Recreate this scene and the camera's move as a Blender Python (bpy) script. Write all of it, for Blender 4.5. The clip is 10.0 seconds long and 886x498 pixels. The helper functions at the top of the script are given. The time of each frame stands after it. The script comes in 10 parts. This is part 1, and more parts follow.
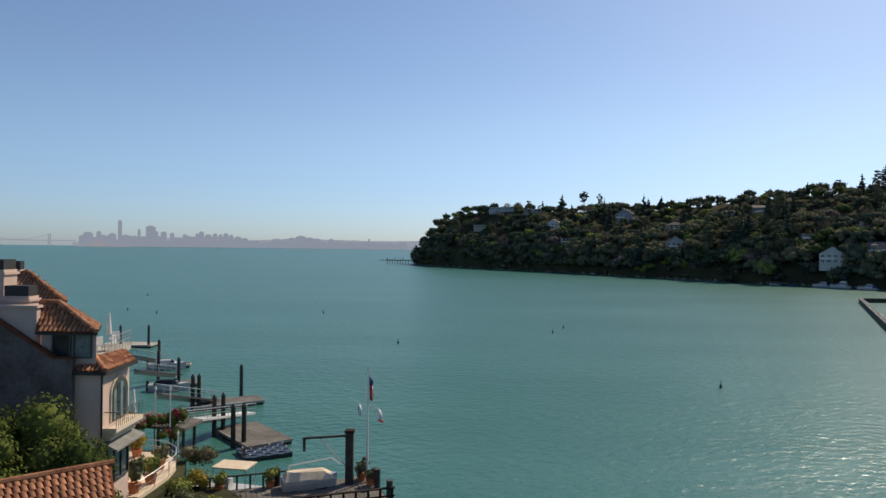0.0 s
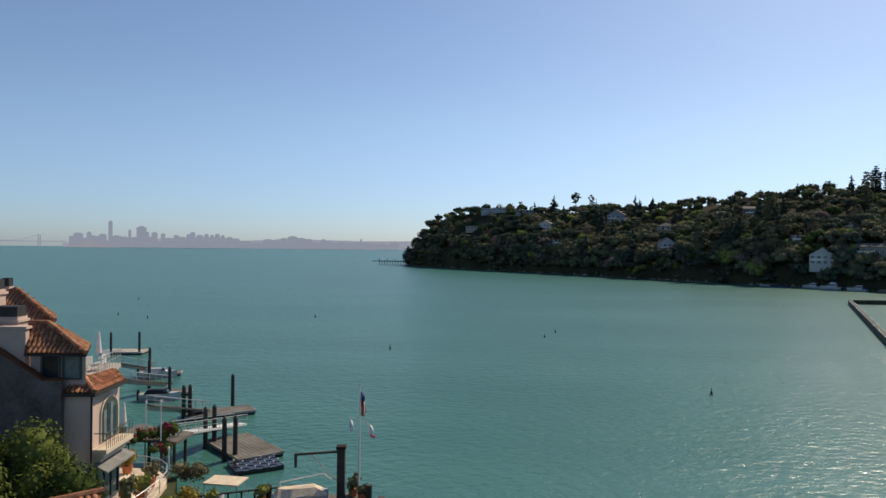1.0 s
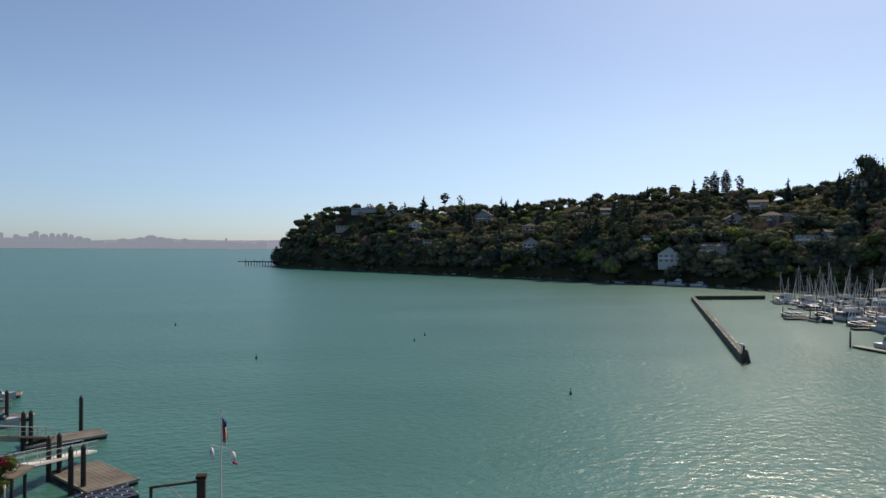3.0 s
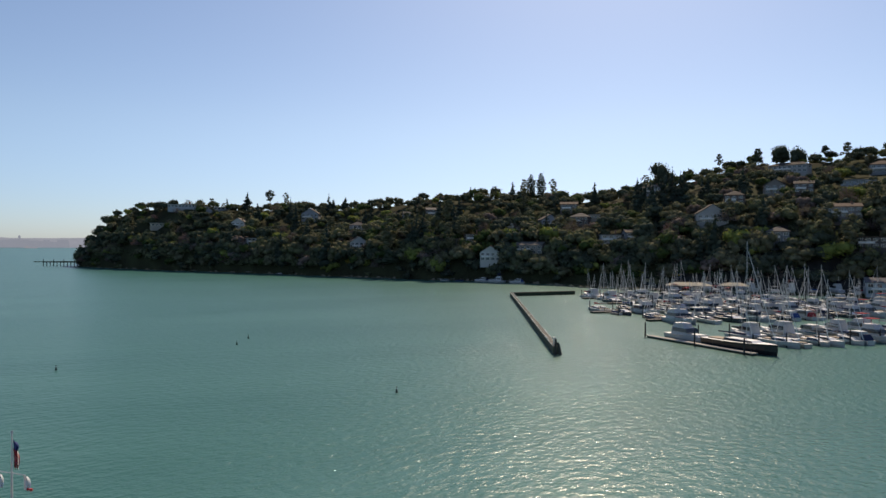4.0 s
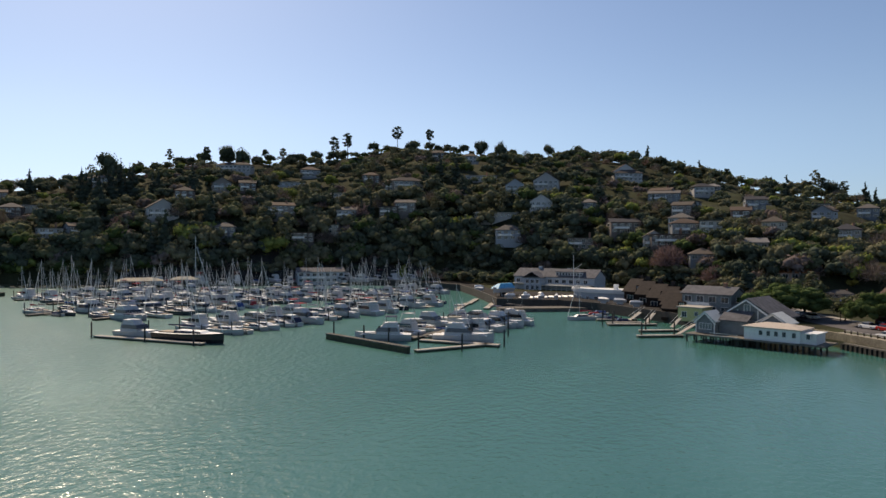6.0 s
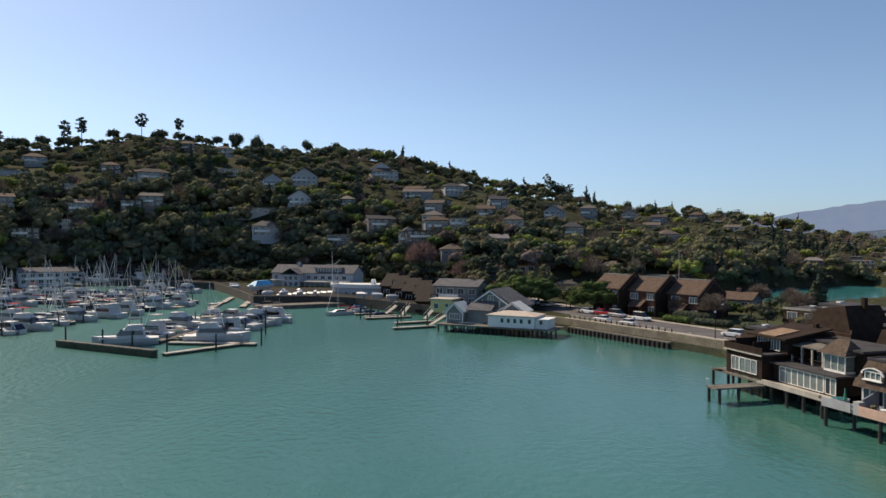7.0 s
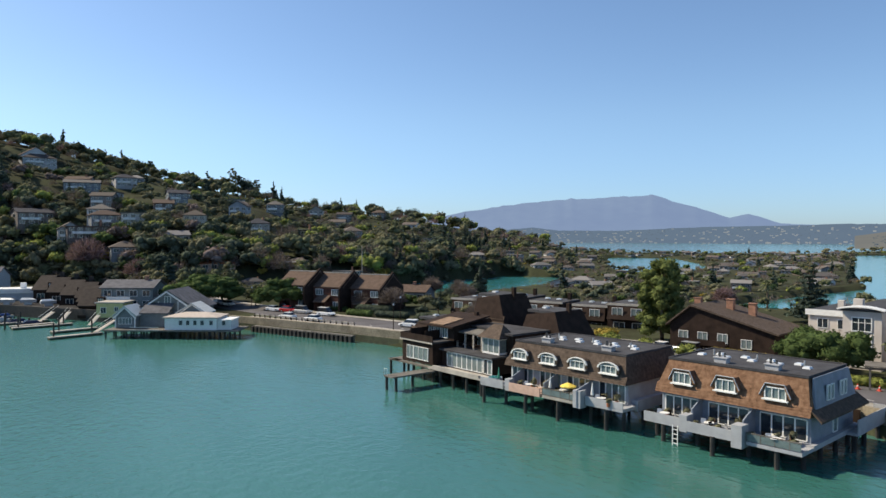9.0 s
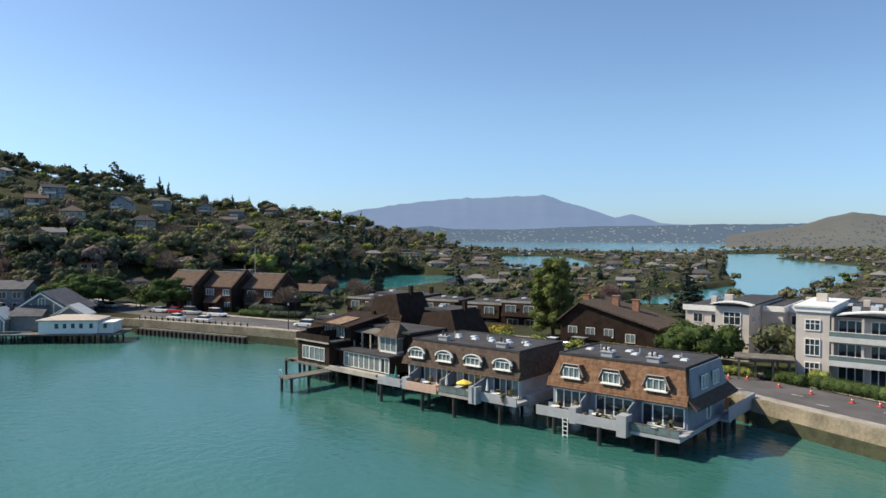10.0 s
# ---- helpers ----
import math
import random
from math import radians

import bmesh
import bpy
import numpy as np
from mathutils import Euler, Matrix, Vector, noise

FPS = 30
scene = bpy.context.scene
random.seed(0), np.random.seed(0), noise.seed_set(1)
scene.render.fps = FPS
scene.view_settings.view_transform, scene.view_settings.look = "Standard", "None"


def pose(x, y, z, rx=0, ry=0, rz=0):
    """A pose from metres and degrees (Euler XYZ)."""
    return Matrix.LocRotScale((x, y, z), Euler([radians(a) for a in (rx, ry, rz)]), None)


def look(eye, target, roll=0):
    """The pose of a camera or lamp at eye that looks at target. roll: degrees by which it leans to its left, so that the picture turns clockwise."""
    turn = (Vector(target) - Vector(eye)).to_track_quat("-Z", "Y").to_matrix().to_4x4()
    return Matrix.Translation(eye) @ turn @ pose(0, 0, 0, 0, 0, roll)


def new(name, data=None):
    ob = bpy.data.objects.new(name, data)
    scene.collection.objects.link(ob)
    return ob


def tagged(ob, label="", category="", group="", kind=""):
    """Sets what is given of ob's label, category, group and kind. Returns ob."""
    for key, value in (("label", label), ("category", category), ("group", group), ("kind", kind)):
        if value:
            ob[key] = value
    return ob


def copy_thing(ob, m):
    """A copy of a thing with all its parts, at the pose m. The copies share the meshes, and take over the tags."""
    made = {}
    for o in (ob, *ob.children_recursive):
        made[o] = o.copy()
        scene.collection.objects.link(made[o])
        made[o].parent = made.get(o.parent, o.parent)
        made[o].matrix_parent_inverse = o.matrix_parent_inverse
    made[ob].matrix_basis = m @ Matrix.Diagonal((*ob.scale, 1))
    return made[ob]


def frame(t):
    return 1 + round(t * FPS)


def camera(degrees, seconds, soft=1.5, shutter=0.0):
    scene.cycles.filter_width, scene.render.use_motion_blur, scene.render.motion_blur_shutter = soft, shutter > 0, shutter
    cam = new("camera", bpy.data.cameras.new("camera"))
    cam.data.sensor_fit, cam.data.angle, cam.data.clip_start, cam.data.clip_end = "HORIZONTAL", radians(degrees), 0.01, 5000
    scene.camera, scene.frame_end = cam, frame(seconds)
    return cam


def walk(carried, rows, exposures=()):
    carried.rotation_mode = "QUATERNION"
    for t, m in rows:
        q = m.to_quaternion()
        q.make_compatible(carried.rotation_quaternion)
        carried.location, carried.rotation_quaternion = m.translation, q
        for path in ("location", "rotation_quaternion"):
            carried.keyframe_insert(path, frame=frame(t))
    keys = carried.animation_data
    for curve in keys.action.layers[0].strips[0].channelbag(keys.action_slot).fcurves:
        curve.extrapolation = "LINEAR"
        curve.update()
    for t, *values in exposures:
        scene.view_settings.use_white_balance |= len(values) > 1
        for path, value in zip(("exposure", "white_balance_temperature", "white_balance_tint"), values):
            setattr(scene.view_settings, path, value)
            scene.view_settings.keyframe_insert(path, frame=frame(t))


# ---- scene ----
cam = camera(64.2, 10.0)
PATH = [
    (0, (0.02, -3.334, 19.526), (0.023, -1.334, 19.521), 0.7),
    (0.5, (0.056, -3.378, 20.117), (0.064, -1.378, 20.112), 0.7),
    (1, (0.073, -3.362, 20.662), (0.098, -1.362, 20.657), 0.6),
    (1.5, (0.089, -3.329, 21.146), (0.158, -1.331, 21.14), 0.6),
    (2, (0.149, -3.389, 21.513), (0.289, -1.394, 21.508), 0.6),
    (2.2, (0.157, -3.378, 21.612), (0.33, -1.385, 21.607), 0.5),
    (3.3, (0.48, -3.481, 22.267), (0.982, -1.545, 22.26), 0.3),
    (3.5, (0.501, -3.617, 22.29), (1.09, -1.706, 22.283), 0.3),
    (4, (0.51, -3.729, 22.502), (1.357, -1.917, 22.493), 0.3),
    (4.5, (0.352, -4.502, 22.668), (1.482, -2.851, 22.656), 0.2),
    (5, (0.022, -5.144, 22.751), (1.426, -3.72, 22.737), 0.1),
    (5.5, (-0.437, -5.564, 22.796), (1.218, -4.441, 22.779), 0.1),
    (6, (-1.056, -5.825, 22.748), (0.792, -5.059, 22.729), 0.2),
    (6.2, (-1.126, -5.953, 22.695), (0.777, -5.339, 22.673), 0.2),
    (7.3, (-1.511, -6.376, 22.552), (0.488, -6.42, 22.524), 0.1),
    (7.5, (-1.121, -6.656, 22.517), (0.873, -6.798, 22.488), 0.1),
    (8, (-0.398, -7.167, 22.397), (1.565, -7.546, 22.366), 0.1),
    (8.5, (-0.465, -7.273, 22.518), (1.45, -7.848, 22.485), -0.0),
    (9, (-0.667, -7.131, 22.654), (1.191, -7.871, 22.619), 0.1),
    (9.5, (-0.84, -6.931, 22.722), (0.955, -7.813, 22.684), 0.2),
    (10, (-0.89, -6.898, 22.782), (0.84, -7.901, 22.743), 0.3),
]
walk(cam, [(t, look(eye, target, roll)) for t, eye, target, roll in PATH], exposures=[(0.0, 0.02, 8200, 11), (4.0, 0.0, 8800, 14), (6.0, 0.04, 8900, 14), (8.0, 0.42, 8100, 9), (10.0, 0.49, 7800, 7)])

# ---- daylight: clear sky, sun over the hill behind the marina ----
SUN_BEARING, SUN_HEIGHT = 40.0, 43.0
world = bpy.data.worlds.new("world")
scene.world = world
world.use_nodes = True
sky = world.node_tree.nodes.new("ShaderNodeTexSky")
sky.sky_type, sky.sun_disc = "NISHITA", False
sky.sun_elevation, sky.sun_rotation = radians(SUN_HEIGHT), radians(SUN_BEARING)
sky.altitude, sky.air_density, sky.dust_density, sky.ozone_density = 30, 0.85, 0.55, 8.5
# pale blue sea haze low in the sky, all round the horizon
wn, wl = world.node_tree.nodes, world.node_tree.links.new
sky_dir, sky_up, sky_low, sky_mix = wn.new("ShaderNodeTexCoord"), wn.new("ShaderNodeSeparateXYZ"), wn.new("ShaderNodeMapRange"), wn.new("ShaderNodeMix")
sky_mix.data_type, sky_mix.blend_type = "RGBA", "MULTIPLY"
sky_low.inputs[1].default_value, sky_low.inputs[2].default_value = 0.0, 0.18
sky_low.inputs[3].default_value, sky_low.inputs[4].default_value = 1.0, 0.0
sky_low.interpolation_type = "SMOOTHSTEP"
sky_mix.inputs[7].default_value = (0.70, 0.81, 1.0, 1)
wl(sky_dir.outputs["Generated"], sky_up.inputs[0])
wl(sky_up.outputs["Z"], sky_low.inputs[0])
wl(sky_low.outputs[0], sky_mix.inputs[0])
wl(sky.outputs[0], sky_mix.inputs[6])
wl(sky_mix.outputs[2], wn["Background"].inputs[0])
world.node_tree.nodes["Background"].inputs[1].default_value = 0.137
sun = new("sun", bpy.data.lights.new("sun", "SUN"))
sun.data.energy, sun.data.angle, sun.data.color = 4.3, radians(0.53), (1.0, 0.95, 0.87)
sun.matrix_world = look((1000 * math.sin(radians(SUN_BEARING)), 1000 * math.cos(radians(SUN_BEARING)), 1000 * math.tan(radians(SUN_HEIGHT))), (0, 0, 0))


# ---- mesh and material helpers ----
class Geo:
    """Collects vertices and faces of one mesh."""

    def __init__(self):
        self.v, self.f = [], []

    def add(self, verts, faces):
        n = len(self.v)
        self.v += [tuple(p) for p in verts]
        self.f += [tuple(n + i for i in face) for face in faces]
        return self

    def box(self, x0, x1, y0, y1, z0, z1, m=None):
        p = [Vector((x, y, z)) for z in (z0, z1) for x, y in ((x0, y0), (x1, y0), (x1, y1), (x0, y1))]
        if m:
            p = [m @ q for q in p]
        return self.add(p, [(3, 2, 1, 0), (4, 5, 6, 7), (0, 1, 5, 4), (1, 2, 6, 5), (2, 3, 7, 6), (3, 0, 4, 7)])

    def slab(self, a, b, width, thick, up=(0, 0, 1)):
        """A board from a to b, its top face through a and b."""
        a, b, up = Vector(a), Vector(b), Vector(up)
        side = (b - a).cross(up).normalized() * (width / 2)
        down = side.cross(b - a).normalized() * -thick
        if down.z > 0:
            down = -down
        p = [a - side + down, b - side + down, b + side + down, a + side + down, a - side, b - side, b + side, a + side]
        return self.add(p, [(3, 2, 1, 0), (4, 5, 6, 7), (0, 1, 5, 4), (1, 2, 6, 5), (2, 3, 7, 6), (3, 0, 4, 7)])

    def tube(self, a, b, r0, r1=None, n=8, caps=True):
        a, b = Vector(a), Vector(b)
        r1 = r0 if r1 is None else r1
        z = (b - a).normalized()
        x = z.orthogonal().normalized()
        y = z.cross(x)
        ring = [(x * math.cos(math.tau * i / n) + y * math.sin(math.tau * i / n)) for i in range(n)]
        p = [a + q * r0 for q in ring] + [b + q * r1 for q in ring]
        f = [(i, (i + 1) % n, n + (i + 1) % n, n + i) for i in range(n)]
        if caps:
            f += [tuple(reversed(range(n))), tuple(range(n, 2 * n))]
        return self.add(p, f)

    def prism(self, poly, z0, z1):
        n = len(poly)
        p = [(x, y, z0) for x, y in poly] + [(x, y, z1) for x, y in poly]
        return self.add(p, [(i, (i + 1) % n, n + (i + 1) % n, n + i) for i in range(n)] + [tuple(reversed(range(n))), tuple(range(n, 2 * n))])

    def profile(self, poly, x0, x1):
        """A (y, z) outline drawn out along x."""
        n = len(poly)
        p = [(x0, y, z) for y, z in poly] + [(x1, y, z) for y, z in poly]
        return self.add(p, [(i, (i + 1) % n, n + (i + 1) % n, n + i) for i in range(n)] + [tuple(reversed(range(n))), tuple(range(n, 2 * n))])

    def loft(self, rings, caps=True):
        n = len(rings[0])
        base = len(self.v)
        for ring in rings:
            self.v += [tuple(p) for p in ring]
        for k in range(len(rings) - 1):
            for i in range(n):
                j = (i + 1) % n
                self.f.append((base + k * n + i, base + k * n + j, base + (k + 1) * n + j, base + (k + 1) * n + i))
        if caps:
            self.f.append(tuple(base + i for i in reversed(range(n))))
            self.f.append(tuple(base + (len(rings) - 1) * n + i for i in range(n)))
        return self

    def mesh(self, name, mat, smooth=False):
        me = bpy.data.meshes.new(name)
        me.from_pydata(self.v, [], self.f)
        bm = bmesh.new()
        bm.from_mesh(me)
        bmesh.ops.recalc_face_normals(bm, faces=bm.faces)
        bm.to_mesh(me)
        bm.free()
        me.materials.append(mat)
        if smooth:
            me.polygons.foreach_set("use_smooth", [True] * len(me.polygons))
        return me


def thing(name, m, label, category, group="", kind=""):
    ob = new(name)
    ob.empty_display_size = 0.2
    ob.matrix_world = m
    return tagged(ob, label, category, group, kind)


def part(name, geo, mat, parent, label="", smooth=False):
    me = geo if isinstance(geo, bpy.types.Mesh) else geo.mesh(name, mat, smooth)
    ob = new(name, me)
    ob.parent = parent
    return tagged(ob, label)


def solid(name, geo, mat, label, category="", group="", kind="", smooth=False, m=None):
    ob = new(name, geo if isinstance(geo, bpy.types.Mesh) else geo.mesh(name, mat, smooth))
    if m:
        ob.matrix_world = m
    return tagged(ob, label, category, group, kind)


def at(x, y, z=0.0, turn=0.0):
    return pose(x, y, z, 0, 0, turn)


def material(name, color, rough=0.7, metal=0.0, vary=0.25, scale=1.5, fine=12.0, bump=0.15, second=None, rnd=0.0, spec=0.5, island=False):
    """A surface with two scales of mottling, fine relief and, by rnd, a shade of its own for each object."""
    spec = min(spec, 0.15) if rough >= 0.85 else spec      # weathered surfaces have no sheen
    mat = bpy.data.materials.new(name)
    mat.use_nodes = True
    nt = mat.node_tree
    n, link = nt.nodes, nt.links.new
    b = n["Principled BSDF"]
    b.inputs["Roughness"].default_value, b.inputs["Metallic"].default_value = rough, metal
    b.inputs["Specular IOR Level"].default_value = spec
    pos = n.new("ShaderNodeTexCoord")
    big, small = n.new("ShaderNodeTexNoise"), n.new("ShaderNodeTexNoise")
    big.inputs["Scale"].default_value, big.inputs["Detail"].default_value = scale, 5
    small.inputs["Scale"].default_value, small.inputs["Detail"].default_value = fine, 3
    for t in (big, small):
        link(pos.outputs["Object"], t.inputs["Vector"])
    mix = n.new("ShaderNodeMix")
    mix.data_type = "RGBA"
    dark = [c * (1 - vary) for c in color]
    light = second or [min(1, c * (1 + vary)) for c in color]
    mix.inputs[6].default_value, mix.inputs[7].default_value = (*dark, 1), (*light, 1)
    add = n.new("ShaderNodeMath")
    add.operation = "MULTIPLY_ADD"
    link(small.outputs[0], add.inputs[0])
    add.inputs[1].default_value = 0.5
    link(big.outputs[0], add.inputs[2])
    spread = n.new("ShaderNodeMapRange")
    spread.inputs[1].default_value, spread.inputs[2].default_value = 0.52, 0.98
    link(add.outputs[0], spread.inputs[0])
    link(spread.outputs[0], mix.inputs[0])
    out = mix.outputs[2]
    if rnd or island:
        hsv = n.new("ShaderNodeHueSaturation")
        val = n.new("ShaderNodeMapRange")
        val.inputs[3].default_value, val.inputs[4].default_value = 1 - (rnd or 0.3), 1 + (rnd or 0.3)
        if island:
            link(n.new("ShaderNodeNewGeometry").outputs["Random Per Island"], val.inputs[0])
        else:
            link(n.new("ShaderNodeObjectInfo").outputs["Random"], val.inputs[0])
        link(val.outputs[0], hsv.inputs["Value"])
        link(out, hsv.inputs["Color"])
        out = hsv.outputs[0]
    link(out, b.inputs["Base Color"])
    if bump:
        bp = n.new("ShaderNodeBump")
        bp.inputs["Strength"].default_value, bp.inputs["Distance"].default_value = bump, 0.05
        link(small.outputs[0], bp.inputs["Height"])
        link(bp.outputs[0], b.inputs["Normal"])
    return mat


def palette(name, colors, rough=0.75, vary=0.15, bump=0.1):
    """Like material(), with one of several colours picked for each object."""
    mat = material(name, (0.5, 0.5, 0.5), rough, vary=vary, bump=bump)
    n, link = mat.node_tree.nodes, mat.node_tree.links.new
    ramp = n.new("ShaderNodeValToRGB")
    ramp.color_ramp.interpolation = "CONSTANT"
    el = ramp.color_ramp.elements
    while len(el) < len(colors):
        el.new(0.5)
    for i, c in enumerate(colors):
        el[i].position, el[i].color = i / len(colors), (*c, 1)
    link(n.new("ShaderNodeObjectInfo").outputs["Random"], ramp.inputs[0])
    mul = n.new("ShaderNodeMix")
    mul.data_type, mul.blend_type = "RGBA", "MULTIPLY"
    mul.inputs[0].default_value = 1.0
    old = n["Principled BSDF"].inputs["Base Color"].links[0].from_socket
    gain = n.new("ShaderNodeMix")
    gain.data_type, gain.blend_type = "RGBA", "ADD"
    gain.inputs[0].default_value = 1.0
    link(old, gain.inputs[6])
    gain.inputs[7].default_value = (0.5, 0.5, 0.5, 1)
    link(gain.outputs[2], mul.inputs[6])
    link(ramp.outputs[0], mul.inputs[7])
    link(mul.outputs[2], n["Principled BSDF"].inputs["Base Color"])
    return mat


def foliage(name, color, vary=0.35):
    """Leaves: matt, a little light through them, each clump with a shade of its own."""
    mat = material(name, color, 0.95, vary=vary, scale=0.35, fine=2.5, bump=0, island=True, rnd=0.22, spec=0.04)
    b = mat.node_tree.nodes["Principled BSDF"]
    n, link = mat.node_tree.nodes, mat.node_tree.links.new
    tr = n.new("ShaderNodeBsdfTranslucent")
    tr.inputs[0].default_value = (color[0] * 1.15, color[1] * 1.25, color[2] * 0.9, 1)
    mx = n.new("ShaderNodeMixShader")
    mx.inputs[0].default_value = 0.16
    link(b.outputs[0], mx.inputs[1])
    link(tr.outputs[0], mx.inputs[2])
    link(mx.outputs[0], n["Material Output"].inputs[0])
    return mat


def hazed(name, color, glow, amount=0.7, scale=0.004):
    """Far distance: the land's colour with a glow mixed in that stands for the haze of the air."""
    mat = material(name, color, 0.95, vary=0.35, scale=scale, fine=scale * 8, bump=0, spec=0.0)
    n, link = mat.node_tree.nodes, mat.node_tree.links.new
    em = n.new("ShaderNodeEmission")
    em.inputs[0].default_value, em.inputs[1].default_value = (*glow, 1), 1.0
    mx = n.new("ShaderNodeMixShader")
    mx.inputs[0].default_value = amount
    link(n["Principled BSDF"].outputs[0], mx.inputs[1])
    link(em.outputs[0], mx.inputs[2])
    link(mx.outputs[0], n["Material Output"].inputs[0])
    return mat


def water_material(name, deep, shallow, ripple=1.0):
    mat = bpy.data.materials.new(name)
    mat.use_nodes = True
    n, link = mat.node_tree.nodes, mat.node_tree.links.new
    b = n["Principled BSDF"]
    b.inputs["IOR"].default_value = 1.33
    geo = n.new("ShaderNodeNewGeometry")

    def waves(scale, turn, stretch, detail):
        mp = n.new("ShaderNodeMapping")
        mp.inputs["Rotation"].default_value = (0, 0, radians(turn))
        mp.inputs["Scale"].default_value = (scale, scale * stretch, scale)
        link(geo.outputs["Position"], mp.inputs[0])
        t = n.new("ShaderNodeTexNoise")
        t.inputs["Detail"].default_value, t.inputs["Scale"].default_value = detail, 1.0
        link(mp.outputs[0], t.inputs["Vector"])
        return t.outputs[0]

    patch = waves(0.009, 8, 3.5, 4)
    tone = n.new("ShaderNodeMapRange")
    tone.inputs[1].default_value, tone.inputs[2].default_value = 0.35, 0.68
    link(patch, tone.inputs[0])
    mix = n.new("ShaderNodeMix")
    mix.data_type = "RGBA"
    mix.inputs[6].default_value, mix.inputs[7].default_value = (*deep, 1), (*shallow, 1)
    link(tone.outputs[0], mix.inputs[0])
    link(mix.outputs[2], b.inputs["Base Color"])
    height = None
    for scale, turn, stretch, detail, amp in ((0.14, 4, 2.2, 2, 0.20), (0.75, -20, 1.25, 2, 0.34), (3.2, -35, 1.1, 2, 0.10)):
        w = waves(scale, turn, stretch, detail)
        m = n.new("ShaderNodeMath")
        m.operation = "MULTIPLY_ADD"
        link(w, m.inputs[0])
        m.inputs[1].default_value = amp
        if height:
            link(height, m.inputs[2])
        else:
            m.inputs[2].default_value = 0
        height = m.outputs[0]
    lee = n.new("ShaderNodeSeparateXYZ")
    link(geo.outputs["Position"], lee.inputs[0])

    for socket, low, high in (("Roughness", 0.13, 0.30), ("Specular IOR Level", 0.5, 0.13)):
        wind = n.new("ShaderNodeMapRange")
        wind.inputs[1].default_value, wind.inputs[2].default_value = -45, 75
        wind.inputs[3].default_value, wind.inputs[4].default_value = low, high
        link(lee.outputs["Y"], wind.inputs[0])
        link(wind.outputs[0], b.inputs[socket])

    def relief_node(low, high):
        calm = n.new("ShaderNodeMapRange")
        calm.inputs[1].default_value, calm.inputs[2].default_value = -45, 75
        calm.inputs[3].default_value, calm.inputs[4].default_value = ripple * low, ripple * high
        link(lee.outputs["Y"], calm.inputs[0])
        bp = n.new("ShaderNodeBump")
        bp.inputs["Distance"].default_value = 1.0
        link(calm.outputs[0], bp.inputs["Strength"])
        link(height, bp.inputs["Height"])
        return bp.outputs[0]

    link(relief_node(0.22, 0.62), b.inputs["Normal"])
    # clean facets between the ruffled water, where the sun sparkles
    facet = n.new("ShaderNodeBsdfGlossy")
    facet.inputs["Roughness"].default_value = 0.06
    link(relief_node(0.12, 1.0), facet.inputs["Normal"])
    mx = n.new("ShaderNodeMixShader")
    mx.inputs[0].default_value = 0.035
    link(b.outputs[0], mx.inputs[1])
    link(facet.outputs[0], mx.inputs[2])
    link(mx.outputs[0], n["Material Output"].inputs[0])
    return mat


BAY = water_material("bay_water", (0.028, 0.122, 0.104), (0.043, 0.152, 0.132), 1.0)
LAGOON = water_material("lagoon_water", (0.022, 0.165, 0.175), (0.035, 0.205, 0.215), 0.25)
EARTH = material("earth", (0.058, 0.055, 0.036), 1.0, spec=0.05, vary=0.5, scale=0.05, fine=0.7, bump=0.3, second=(0.060, 0.068, 0.036))
ASPHALT = material("asphalt", (0.105, 0.10, 0.105), 0.95, spec=0.2, vary=0.25, scale=0.25, fine=6, bump=0.2)
CONCRETE = material("concrete", (0.32, 0.295, 0.26), 0.85, vary=0.3, scale=0.5, fine=5, bump=0.25)
SEAWALL = material("seawall_concrete", (0.25, 0.215, 0.16), 0.9, vary=0.4, scale=0.35, fine=3, bump=0.35)
ALGAE = material("algae_stone", (0.045, 0.05, 0.025), 0.8, vary=0.5, scale=0.8, fine=5, bump=0.4)
LEAF = [foliage("leaf_oak", (0.112, 0.122, 0.070)), foliage("leaf_dark", (0.070, 0.086, 0.062)), foliage("leaf_olive", (0.145, 0.140, 0.088)),
        foliage("leaf_bright", (0.200, 0.225, 0.066)), foliage("twigs_bare", (0.165, 0.130, 0.120)), foliage("leaf_conifer", (0.048, 0.065, 0.052)),
        foliage("leaf_gold", (0.260, 0.200, 0.050)), foliage("blossom", (0.22, 0.145, 0.15)), foliage("leaf_lush", (0.062, 0.092, 0.034)), foliage("leaf_pine", (0.105, 0.128, 0.046))]
BARK = material("bark", (0.11, 0.085, 0.065), 0.95, vary=0.4, scale=1.0, fine=8, bump=0.6)
# ---- lie of the land ----
# Compass tables seen from the cove's middle (CX, CY): bearing clockwise from +y, then metres.
CX, CY = 0.0, -5.0
COAST = np.array([(-5, 1000), (-2.5, 1000), (-2.05, 795), (-1.6, 775), (0, 727), (3.7, 655), (10.5, 572), (15, 526), (19, 500), (24.2, 464), (28, 455), (30.6, 440), (33.4, 424),
                  (36, 396), (42.4, 372), (53, 374), (63, 370), (69, 330), (72, 250), (77, 246), (80, 238), (83, 222), (87, 205), (92, 194)])
COAST2 = np.array([(95, 184), (97, 177), (105.3, 155), (109.2, 145), (114, 131), (123.5, 114), (133.4, 103), (143.8, 96.6), (153.7, 87), (165, 80), (180, 76)])
COAST = np.concatenate([COAST, COAST2])
